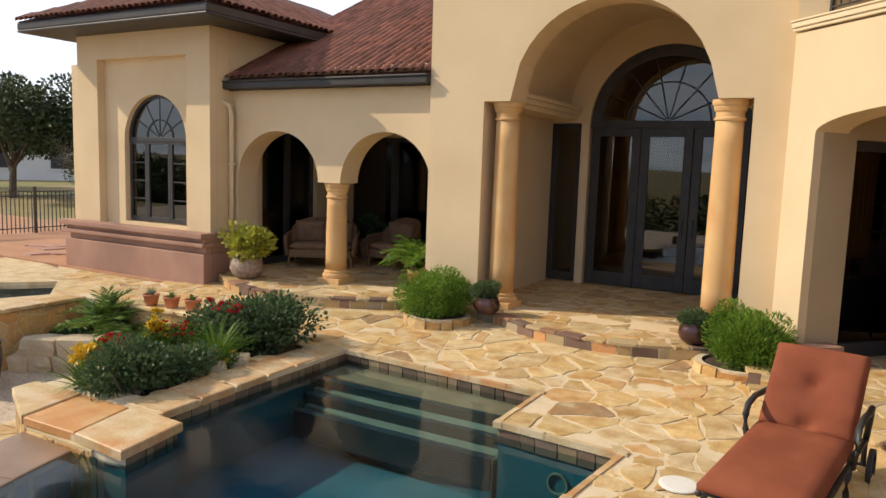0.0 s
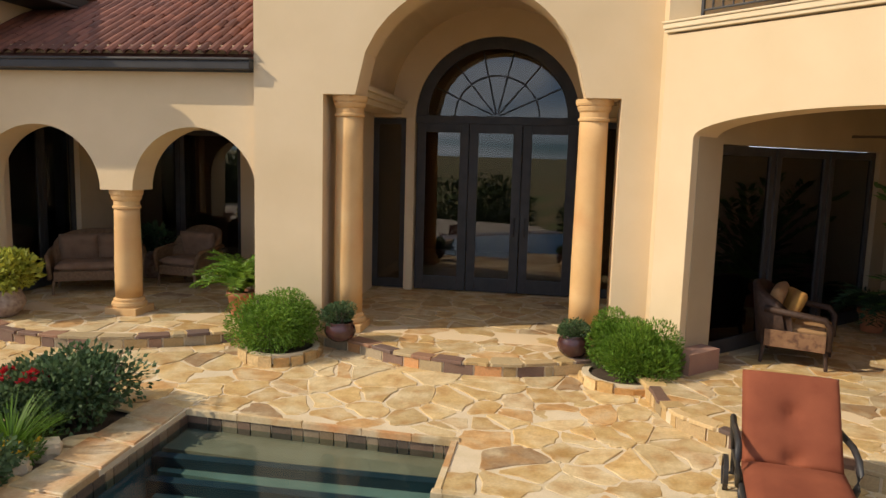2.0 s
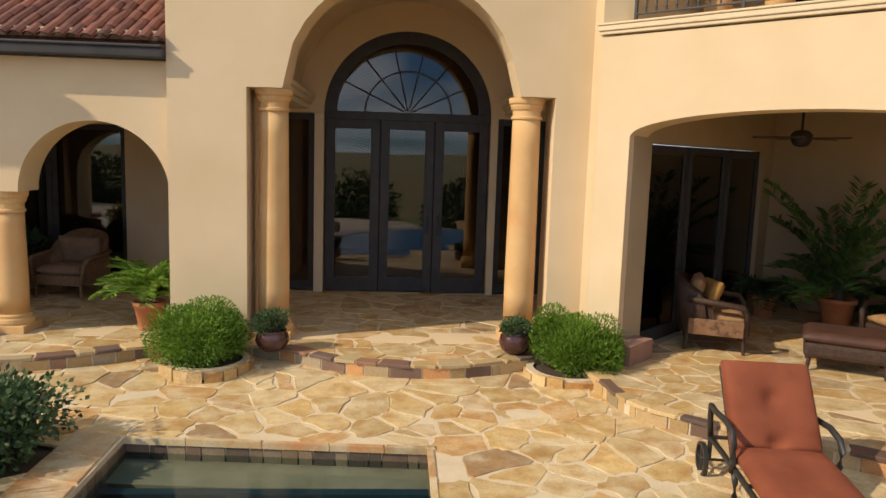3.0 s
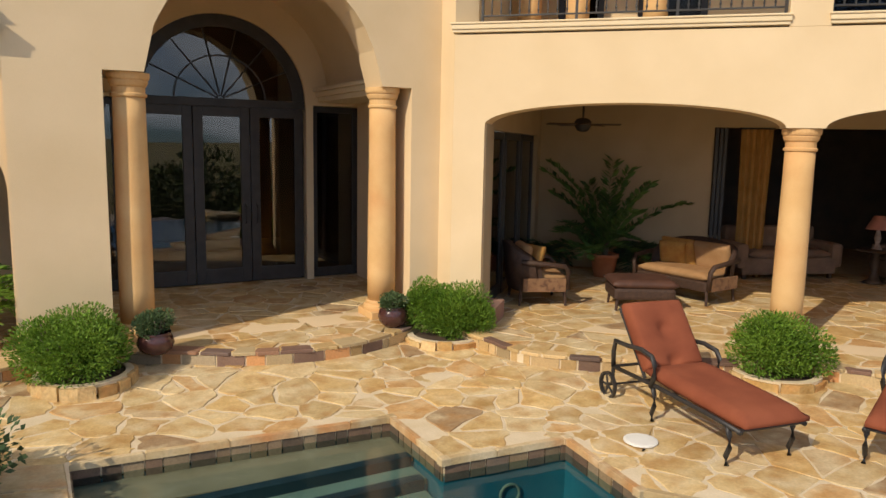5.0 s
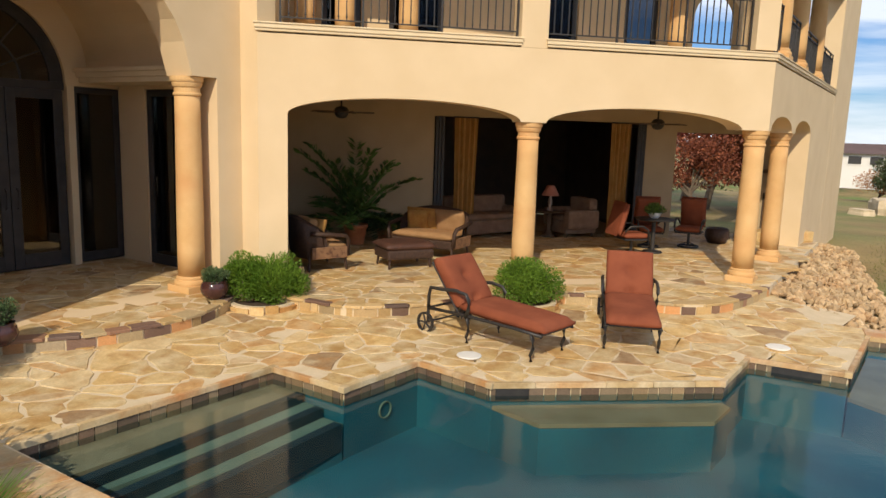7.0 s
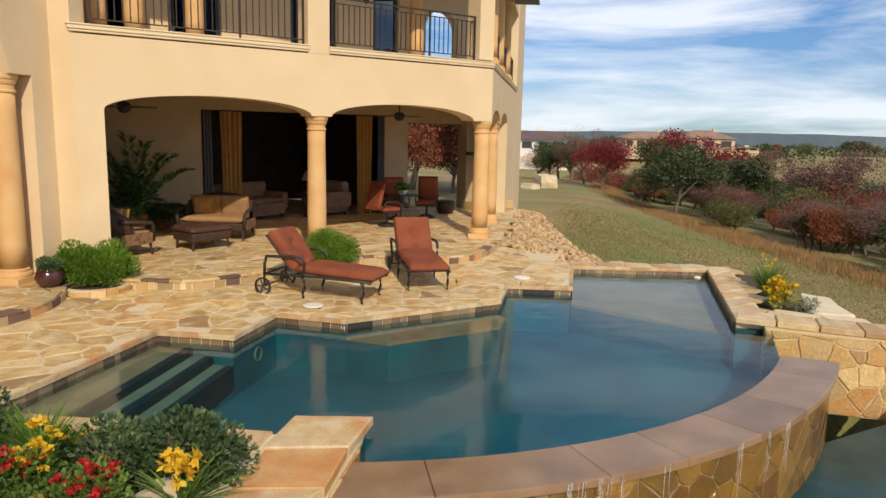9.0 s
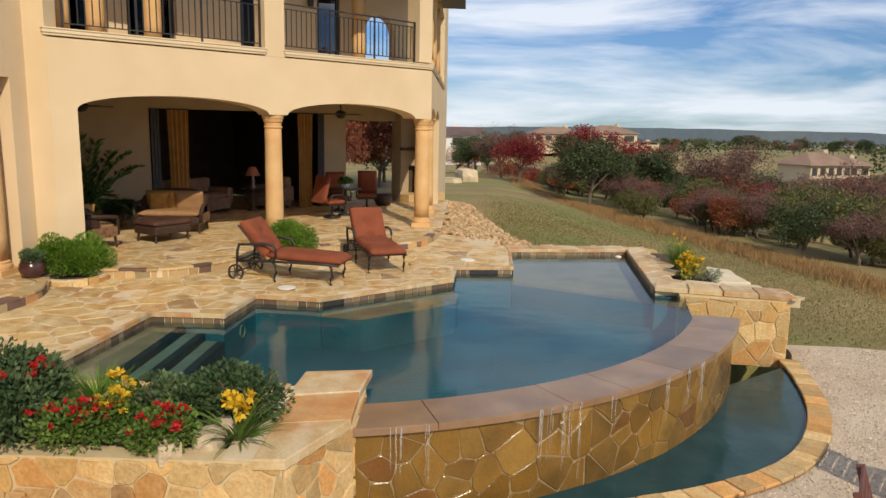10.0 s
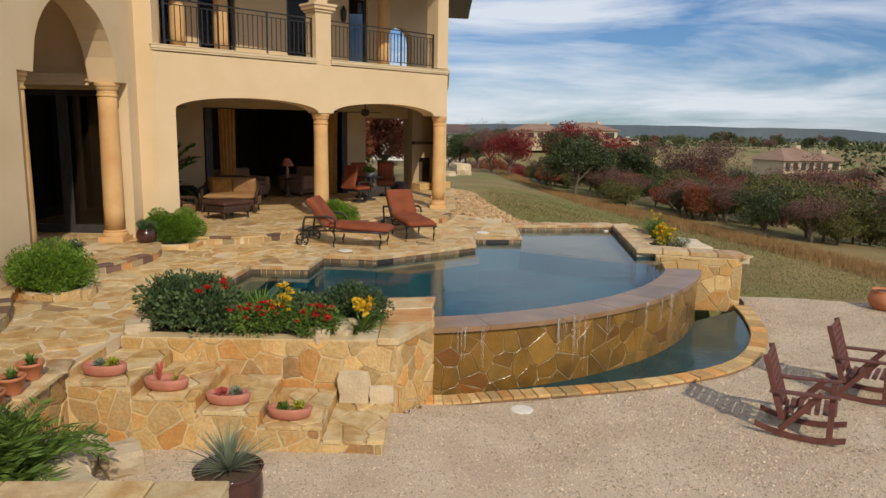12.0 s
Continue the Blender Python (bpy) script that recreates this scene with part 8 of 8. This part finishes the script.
for _ in range(90000):
    x, y = rs.uniform(0.6, 26) , rs.uniform(-8.0, 2.4)
    if y < -9.4 + 0.225 * x or rs.random() > smoothstep(26, 12, x) * smoothstep(2.4, 0.8, y) or inside((x, y), LOWDECK) or (x < 4.4 and y > -1.7):
        continue
    Q.append((x, y, land(x, y) - 0.01))
Q = np.array(Q)
Dd = np.stack([rs.normal(size=len(Q)) * 0.5, rs.normal(size=len(Q)) * 0.5, np.ones(len(Q))], 1)
LAWN = foliage("lawn_blade", (0.13, 0.16, 0.04), (0.26, 0.23, 0.08), 0.35, 0.2)
V, F = leaf_data(Q, Dd, 0.055, 0.016, rs)
tagged(leaf_part("lawn_grass", V, F, LAWN), "short patchy green and tan lawn grass", "grass", "", "stuff")
# gravel grains
GRAIN = surface("gravel_grain", (0.44, 0.34, 0.24), (0.68, 0.56, 0.43), 3, 40, 0.9, 0.0, per_piece=0.45, fine_amount=0.1)
Q = []
while len(Q) < 60000:
    x, y = rs.uniform(-10.5, 0.2, 4000), rs.uniform(-7, 6.8, 4000)
    Q += [(a, b, court_z(a, b) + 0.003) for a, b in zip(x, y) if inside((a, b), court)]
Q = np.array(Q[:60000])
s_ = rs.uniform(0.007, 0.018, (len(Q), 1))
ang = rs.uniform(0, 6.28, len(Q))
ax = np.stack([np.cos(ang), np.sin(ang), rs.normal(size=len(Q)) * 0.25], 1) * s_
ay = np.stack([-np.sin(ang), np.cos(ang), rs.normal(size=len(Q)) * 0.25], 1) * s_ * 0.8
up3 = np.array([0, 0, 1.0]) * s_ * 0.8
V = np.stack([Q - ax, Q - ay, Q + ax, Q + ay, Q + up3], 1).reshape(-1, 3)
b0 = (np.arange(len(Q)) * 5)[:, None]
F = np.concatenate([b0 + np.array([[0, 1, 2, 4]]), b0 + np.array([[0, 4, 2, 3]])])
tagged(leaf_part("gravel", V, F, GRAIN), "loose pale tan gravel grains", "gravel", "", "stuff")

# ------------------------------------------------------------------ distance
HWALL = surface("pale_far_stucco", (0.50, 0.41, 0.27), (0.58, 0.48, 0.33), 0.3, 5, 0.9, 0.0, fine_amount=0.08)
HROOF = surface("brown_far_roof", (0.22, 0.14, 0.10), (0.30, 0.20, 0.15), 0.4, 6, 0.9, 0.0, fine_amount=0.15)
HWHITE = surface("white_far_wall", (0.72, 0.70, 0.66), (0.78, 0.76, 0.72), 0.3, 5, 0.9, 0.0, fine_amount=0.05)
HDARK = surface("dark_far_roof", (0.09, 0.06, 0.06), (0.14, 0.095, 0.09), 0.4, 6, 0.9, 0.0, fine_amount=0.15)
HRED = surface("red_far_roof", (0.36, 0.13, 0.08), (0.42, 0.18, 0.12), 0.5, 6, 0.9, 0.0, fine_amount=0.15)
# blue-grey here is air haze painted onto the wooded ridge
HRIDGE = surface("haze_blue_distant_ridge", (0.085, 0.115, 0.14), (0.12, 0.145, 0.16), 0.004, 0.05, 1.0, 0.0, spec=0.0, fine_amount=0.15)


def house(at, rz, blocks, label, wall, roof):
    """blocks: (x, y, w, d, h, pitch, gable, windows)."""
    t = thing("house", label, "house", "far houses", at, rz)
    for x, y, w, d, h, p, gable, nw in blocks:
        part("wall", boxed(x - w / 2, y - d / 2, -3, x + w / 2, y + d / 2, h), wall, t)
        bm = bmesh.new()
        o = 0.7
        q = [bm.verts.new(v) for v in ((x - w / 2 - o, y - d / 2 - o, h), (x + w / 2 + o, y - d / 2 - o, h), (x + w / 2 + o, y + d / 2 + o, h), (x - w / 2 - o, y + d / 2 + o, h))]
        i = 0.0 if gable else min(w, d) / 2
        ra, rb = (bm.verts.new((x - w / 2 - o + i, y, h + p)), bm.verts.new((x + w / 2 + o - i, y, h + p))) if w >= d else (bm.verts.new((x, y - d / 2 - o + i, h + p)), bm.verts.new((x, y + d / 2 + o - i, h + p)))
        if w >= d:
            fs = ((q[0], q[1], rb, ra), (q[2], q[3], ra, rb), (q[1], q[2], rb), (q[3], q[0], ra))
        else:
            fs = ((q[1], q[2], rb, ra), (q[3], q[0], ra, rb), (q[0], q[1], ra), (q[2], q[3], rb))
        for f in fs:
            bm.faces.new(f)
        bm.faces.new(q[::-1])
        part("roof", bm, roof, t)
        for k in range(nw):
            wx = x - w / 2 + w * (k + 0.5) / nw
            wo = part("window", boxed(wx - w / nw * 0.3, y - d / 2 - 0.06, h * 0.3, wx + w / nw * 0.3, y - d / 2 + 0.02, h * 0.82), BRONZE, t)
            part("frame", boxed(wx - w / nw * 0.34, y - d / 2 - 0.12, h * 0.26, wx + w / nw * 0.34, y - d / 2 - 0.065, h * 0.3), wall, wo)
        part("chimney", boxed(x + w * 0.2, y, h, x + w * 0.2 + 1.1, y + 1.1, h + p + 0.45), wall, t)
    return t


house((215, -34, -1.8), -82, [(-9, 0, 15, 10, 2.9, 2.2, False, 5), (7, -2, 15, 12, 3.4, 2.4, False, 3), (17, -4, 10, 6, 1.0, 0.2, False, 3)], "large pale stucco house with brown hip roofs on a far ridge", HWALL, HROOF)
house((117, -60.5, -5.1), -66, [(-2.0, 0, 9.6, 7, 2.5, 2.1, False, 5), (6.2, 0.6, 5.6, 6, 2.3, 1.4, False, 2), (1.0, -4.8, 17, 2.4, 0.25, 0.03, False, 0)], "tan far house with a dark veranda on the slope", HWALL, HROOF)
house((120, 8.2, -1.0), -88, [(0, 0, 17, 7, 2.2, 1.5, True, 6)], "long white house with a dark gabled roof beyond the lawn", HWHITE, HDARK)
house((-62, 33, 0.0), 55, [(0, 0, 22, 9, 3.1, 1.9, False, 3)], "white house with a red tile roof beyond the fence", HWHITE, HRED)

# distant ridges, a backdrop with the haze put into its bluish colour
bm = bmesh.new()
prev = None
for k in range(121):
    a = radians(-75 + 150 * k / 120)
    R0 = 2300
    x, y = R0 * math.cos(a), R0 * math.sin(a)
    z = 4 + 11 * noise.noise(Vector((k * 0.13, 0.5, 0))) + 5 * noise.noise(Vector((k * 0.5, 3.5, 0)))
    q = [bm.verts.new((x, y, -60)), bm.verts.new((x * 1.02, y * 1.02, z)), bm.verts.new((x * 1.2, y * 1.2, z - 20))]
    if prev:
        bm.faces.new((prev[0], q[0], q[1], prev[1]))
        bm.faces.new((prev[1], q[1], q[2], prev[2]))
    prev = q
setting("backdrop_ridge", bm, HRIDGE, "low wooded ridge on the horizon, coloured haze-blue", "ridge", smooth=True)

# iron fence
fence = thing("iron_fence", "black iron picket fence with square posts", "fence", at=(0, 0, 0))
fx = -20.0
bm = bmesh.new()
box(bm, -0.01, -0.01, 0.05, 0.01, 0.01, 1.22)
pk = part("picket", bm, IRON, fence)
pk.location = (fx, 4.0, 0.0)
for k in range(1, 82):
    o = new("picket", pk.data)
    o.parent = fence
    o.location = (fx, 4.0 + k * 0.118, 0)
for y in (4.0, 6.0, 8.0, 10.0, 12.0, 13.6):
    part("post", boxed(fx - 0.035, y - 0.035, -0.1, fx + 0.035, y + 0.035, 1.34, 0.006), IRON, fence)
for z in (0.18, 1.08, 1.2):
    part("rail", boxed(fx - 0.014, 4.0, z - 0.014, fx + 0.014, 13.6, z + 0.014), IRON, fence)
# stepping stones in the dirt
rg = random.Random(9)
for k in range(7):
    x, y = -15.2 - rg.uniform(0, 2.6), 9.4 + rg.uniform(0, 2.2)
    boulder("stepping_stone", (x, y, 0.0), (rg.uniform(0.5, 0.9), 0.4, 0.06), rg.uniform(0, 90), 200 + k, "flat stepping stone set in the red dirt", "stepping stones", PINK, "stepping stone")

# ------------------------------------------------------------------ laid stone (last)
rng = random.Random(12)
POOL_EDGES = list(zip([A, B, C, D, E_, F_, G, H, I_, J], [B, C, D, E_, F_, G, H, I_, J, K]))
WESTEDGE = (WING[0], A)
OUT_P = [A] + WING + [(-6, 3), (-4, -2), (0, -3)] + [K, J, I_, H, G, F_, E_, D, C, B]


def trim_to(poly, edges, room):
    """Clip a cell off the outline edges near it (left side of each edge is kept)."""
    cx, cy = sum(p[0] for p in poly) / len(poly), sum(p[1] for p in poly) / len(poly)
    for a, b in edges:
        if any(seg_dist(p, a, b) < room for p in poly) or seg_dist((cx, cy), a, b) < room:
            dx, dy = b[0] - a[0], b[1] - a[1]
            L = math.hypot(dx, dy)
            nx, ny = dy / L, -dx / L
            t = ((cx - a[0]) * dx + (cy - a[1]) * dy) / L / L
            if -0.05 < t < 1.05:
                poly = clip(poly, a[0], a[1], nx, ny)
                if len(poly) < 3:
                    return []
    return poly


def on_low(p):
    return inside(p, LOWDECK) and not inside(p, OUT_P) and not (inside(p, UPPER) and min(seg_dist(p, UPPER_EDGE[i], UPPER_EDGE[i + 1]) for i in range(0, len(UPPER_EDGE) - 1)) > 0.25)


low = []
for s, poly in cells((-14.6, -3.2, 5.4, 10.2), 0.285, rng, on_low, 1.35, 0.66, 0.2):
    if s[1] < 4.6 and s[0] < -4.7:
        continue
    poly = trim_to(poly, POOL_EDGES, 0.28)
    if len(poly) < 3:
        continue
    poly = shrink_round(poly, 0.010, rng, 0.022, 0.035)
    if len(poly) < 3 or any(inside(p, OUT_P) for p in poly):
        poly = [p for p in poly if not inside(p, OUT_P)]
        if len(poly) < 3:
            continue
    vs, fs = slab_verts(poly, -0.03, rng.uniform(-0.004, 0.006), 0.005)
    if deck_z(*s) > 0.001:
        vs = [(x, y, z + deck_z(x, y)) for x, y, z in vs]
    low.append((vs, fs, s))
lay(low, FLAGST, deck, "flagstone", "flagstones", (-2.5, 6.5))
up_ = []
for s, poly in cells((-11.0, 3.0, 12.0, 13.2), 0.295, rng, lambda p: inside(p, UPPER) and p[1] < 13.0 and p[0] + p[1] < 17.5, 1.3, 0.62, 0.2):
    for (a, b) in zip(UPPER_EDGE, UPPER_EDGE[1:]):
        if any(seg_dist(p, a, b) < 0.3 for p in poly):
            dx, dy = b[0] - a[0], b[1] - a[1]
            L = math.hypot(dx, dy)
            if L < 1e-5:
                continue
            cx, cy = s
            t = ((cx - a[0]) * dx + (cy - a[1]) * dy) / L / L
            if -0.8 < t < 1.8:
                poly = clip(poly, a[0], a[1], dy / L, -dx / L)
        if len(poly) < 3:
            break
    if len(poly) < 3:
        continue
    poly = shrink_round(poly, 0.010, rng, 0.022, 0.035)
    if len(poly) < 3:
        continue
    vs, fs = slab_verts(poly, UP - 0.03, UP + rng.uniform(-0.004, 0.006), 0.005)
    up_.append((vs, fs, s))
lay(up_, FLAGST, upper, "flagstone", "flagstones", (-1.0, 8.6))


def offset_path(path, d):
    out = []
    for i, p in enumerate(path):
        q, s = path[min(i + 1, len(path) - 1)], path[max(i - 1, 0)]
        t = Vector((q[0] - s[0], q[1] - s[1])).normalized()
        out.append((p[0] + t.y * d, p[1] - t.x * d))
    return out


def along(path, step_lo, step_hi, rng):
    """Walk a polyline; yield start and end points with outward normals."""
    acc = [0.0]
    for a, b in zip(path, path[1:]):
        acc.append(acc[-1] + math.hypot(b[0] - a[0], b[1] - a[1]))

    def at(s):
        for i in range(len(path) - 1):
            if s <= acc[i + 1] or i == len(path) - 2:
                t = (s - acc[i]) / max(acc[i + 1] - acc[i], 1e-6)
                a, b = path[i], path[i + 1]
                d = Vector((b[0] - a[0], b[1] - a[1])).normalized()
                return Vector((a[0] + (b[0] - a[0]) * t, a[1] + (b[1] - a[1]) * t)), Vector((d.y, -d.x))
    s = 0.0
    while s < acc[-1] - 0.02:
        e = min(s + rng.uniform(step_lo, step_hi), acc[-1])
        yield at(s), at(e)
        s = e


def face_stones(path, z0, z1, rng, lo_, hi_, depth, gap=0.006):
    out = []
    for (p, n1), (q, n2) in along(path, lo_, hi_, rng):
        d = (q - p)
        if d.length < 0.03:
            continue
        d = d.normalized()
        a, b = p + d * gap, q - d * gap
        o = depth + rng.uniform(-0.004, 0.008)
        poly = [tuple(a + n1 * o), tuple(b + n2 * o), tuple(b - n2 * 0.02), tuple(a - n1 * 0.02)]
        zt = z1 - rng.uniform(0.0, 0.006)
        vs, fs = slab_verts(poly, z0, zt, 0.004)
        out.append((vs, fs, poly[0]))
    return out


# curved step riser and its edging slabs
lay(face_stones(UPPER_EDGE, 0.02, UP - 0.032, rng, 0.10, 0.42, 0.012, 0.012), RISERST, upper, "riser_stone", "riser_stones", (-2, 8.5), limit=150)
edging = []
for (p, n1), (q, n2) in along(UPPER_EDGE, 0.16, 0.52, rng):
    d = (q - p)
    if d.length < 0.05:
        continue
    d = d.normalized()
    w = rng.uniform(0.10, 0.26)
    poly = shrink_round([tuple(p + n1 * 0.035), tuple(q + n2 * 0.035), tuple(q - n2 * w * rng.uniform(0.75, 1.1)), tuple(p - n1 * w * rng.uniform(0.75, 1.1))][::-1], 0.008, rng, 0.012, 0.02)
    if len(poly) < 3:
        continue
    vs, fs = slab_verts(poly, UP - 0.03, UP + 0.006 + rng.uniform(0, 0.004), 0.006)
    edging.append((vs, fs, poly[0]))
EDGEST = surface("edging_stone", (0.34, 0.25, 0.17), (0.5, 0.38, 0.24), 4, 50, 0.7, 0.4, 0.006, stops=[(0, (0.50, 0.34, 0.14)), (0.2, (0.13, 0.065, 0.05)), (0.40, (0.54, 0.38, 0.18)), (0.58, (0.22, 0.105, 0.06)), (0.74, (0.42, 0.32, 0.17)), (0.9, (0.10, 0.06, 0.055))], per_piece=0.2, fine_amount=0.25, piece_mix=0.85)
lay(edging, EDGEST, upper, "edging_stone", "edging_stones", (-2, 8.5))

# pool coping lip and waterline tiles
tiles = []
for a, b in POOL_EDGES + [(WING[0], A), (WING[1], WING[0]), (WING[2], WING[1])]:
    tiles += face_stones([a, b], -0.20, -0.05, rng, 0.09, 0.24, 0.012, 0.007)
basin = bpy.data.objects["pool_basin"]
TILEST = surface("waterline_tile", (0.12, 0.09, 0.06), (0.22, 0.16, 0.10), 6, 60, 0.45, 0.4, 0.006, stops=[(0, (0.22, 0.15, 0.09)), (0.25, (0.10, 0.07, 0.055)), (0.45, (0.34, 0.23, 0.12)), (0.65, (0.15, 0.085, 0.06)), (0.82, (0.28, 0.21, 0.13))], per_piece=0.25)
lay(tiles, TILEST, basin, "waterline_tile", "waterline_tiles", (-2, 6))
COPE = surface("coping_stone", (0.38, 0.25, 0.11), (0.60, 0.46, 0.26), 6, 40, 0.6, 0.5, 0.007, stain=(0.52, 0.21, 0.06), stain_scale=1.8, stain_amount=0.9, stops=[(0, (0.54, 0.39, 0.20)), (0.35, (0.48, 0.27, 0.12)), (0.6, (0.58, 0.46, 0.28)), (0.85, (0.42, 0.31, 0.16))], per_piece=0.14, fine_amount=0.22, smear=(0.66, 0.57, 0.40), smear_scale=3.0)
cope = []
for a, b in POOL_EDGES:
    for (p, n1), (q, n2) in along([a, b], 0.45, 0.8, rng):
        if (q - p).length < 0.1:
            continue
        d = (q - p).normalized()
        poly = [tuple(p + d * 0.003 + n1 * 0.03), tuple(q - d * 0.003 + n2 * 0.03), tuple(q - d * 0.004 - n2 * 0.025), tuple(p + d * 0.004 - n1 * 0.025)]
        vs, fs = slab_verts(poly, -0.05, 0.010 + rng.uniform(-0.002, 0.003), 0.008)
        cope.append((vs, fs, poly[0]))
for v in (B, C, D, E_, F_, G, H, I_, J):
    vs, fs = slab_verts([(v[0] - 0.045, v[1] - 0.04), (v[0] + 0.045, v[1] - 0.04), (v[0] + 0.045, v[1] + 0.04), (v[0] - 0.045, v[1] + 0.04)], -0.048, 0.0155, 0.008)
    cope.append((vs, fs, v))
# wide coping by the flower bed, wing wall, far border and pier
def slab_run(corners_in, corners_out, n, z0=-0.06, z1=0.014):
    for k in range(n):
        t0, t1 = k / n + 0.006, (k + 1) / n - 0.006
        poly = [between(*corners_in, t0), between(*corners_in, t1), between(*corners_out, t1), between(*corners_out, t0)]
        vs, fs = slab_verts(poly, z0, z1 + rng.uniform(-0.004, 0.004), 0.01)
        cope.append((vs, fs, poly[0]))


slab_run(((-5.36, 7.12), (-5.27, 4.25)), ((-5.80, 7.28), (-5.80, 4.25)), 6)
slab_run(((-4.92, 4.2), (-4.80, 3.48)), ((-5.62, 4.23), (-5.45, 3.52)), 1, -0.06, 0.02)
slab_run(((-6.32, 4.18), (-6.18, 3.50)), ((-7.04, 4.16), (-7.02, 3.90)), 1, -0.06, 0.026)
slab_run(((3.42, 1.52), (3.78, -1.2)), ((3.9, 1.6), (4.28, -1.2)), 5)
slab_run(((3.82, -1.18), (-0.10, -0.80)), ((4.28, -1.66), (0.30, -1.24)), 7)
slab_run(((-0.18, -0.78), (-0.72, -2.93)), ((0.26, -0.9), (-0.10, -3.0)), 4, -0.05, 0.03)
lay(cope, COPE, deck, "coping_stone", "coping_stones", (-3, 5))
ORANGEST = surface("orange_sandstone", (0.50, 0.22, 0.07), (0.60, 0.33, 0.13), 3.5, 40, 0.6, 0.4, 0.006, stain=(0.60, 0.45, 0.25), stain_scale=2.2, stain_amount=0.6, fine_amount=0.18)
vs, fs = slab_verts([(-5.64, 4.19), (-6.30, 4.17), (-6.16, 3.51), (-5.47, 3.53)], -0.06, 0.016, 0.01)
lay([(vs, fs, (-5.6, 3.8))], ORANGEST, deck, "coping_stone", "coping_stones", (-5.6, 3.8))
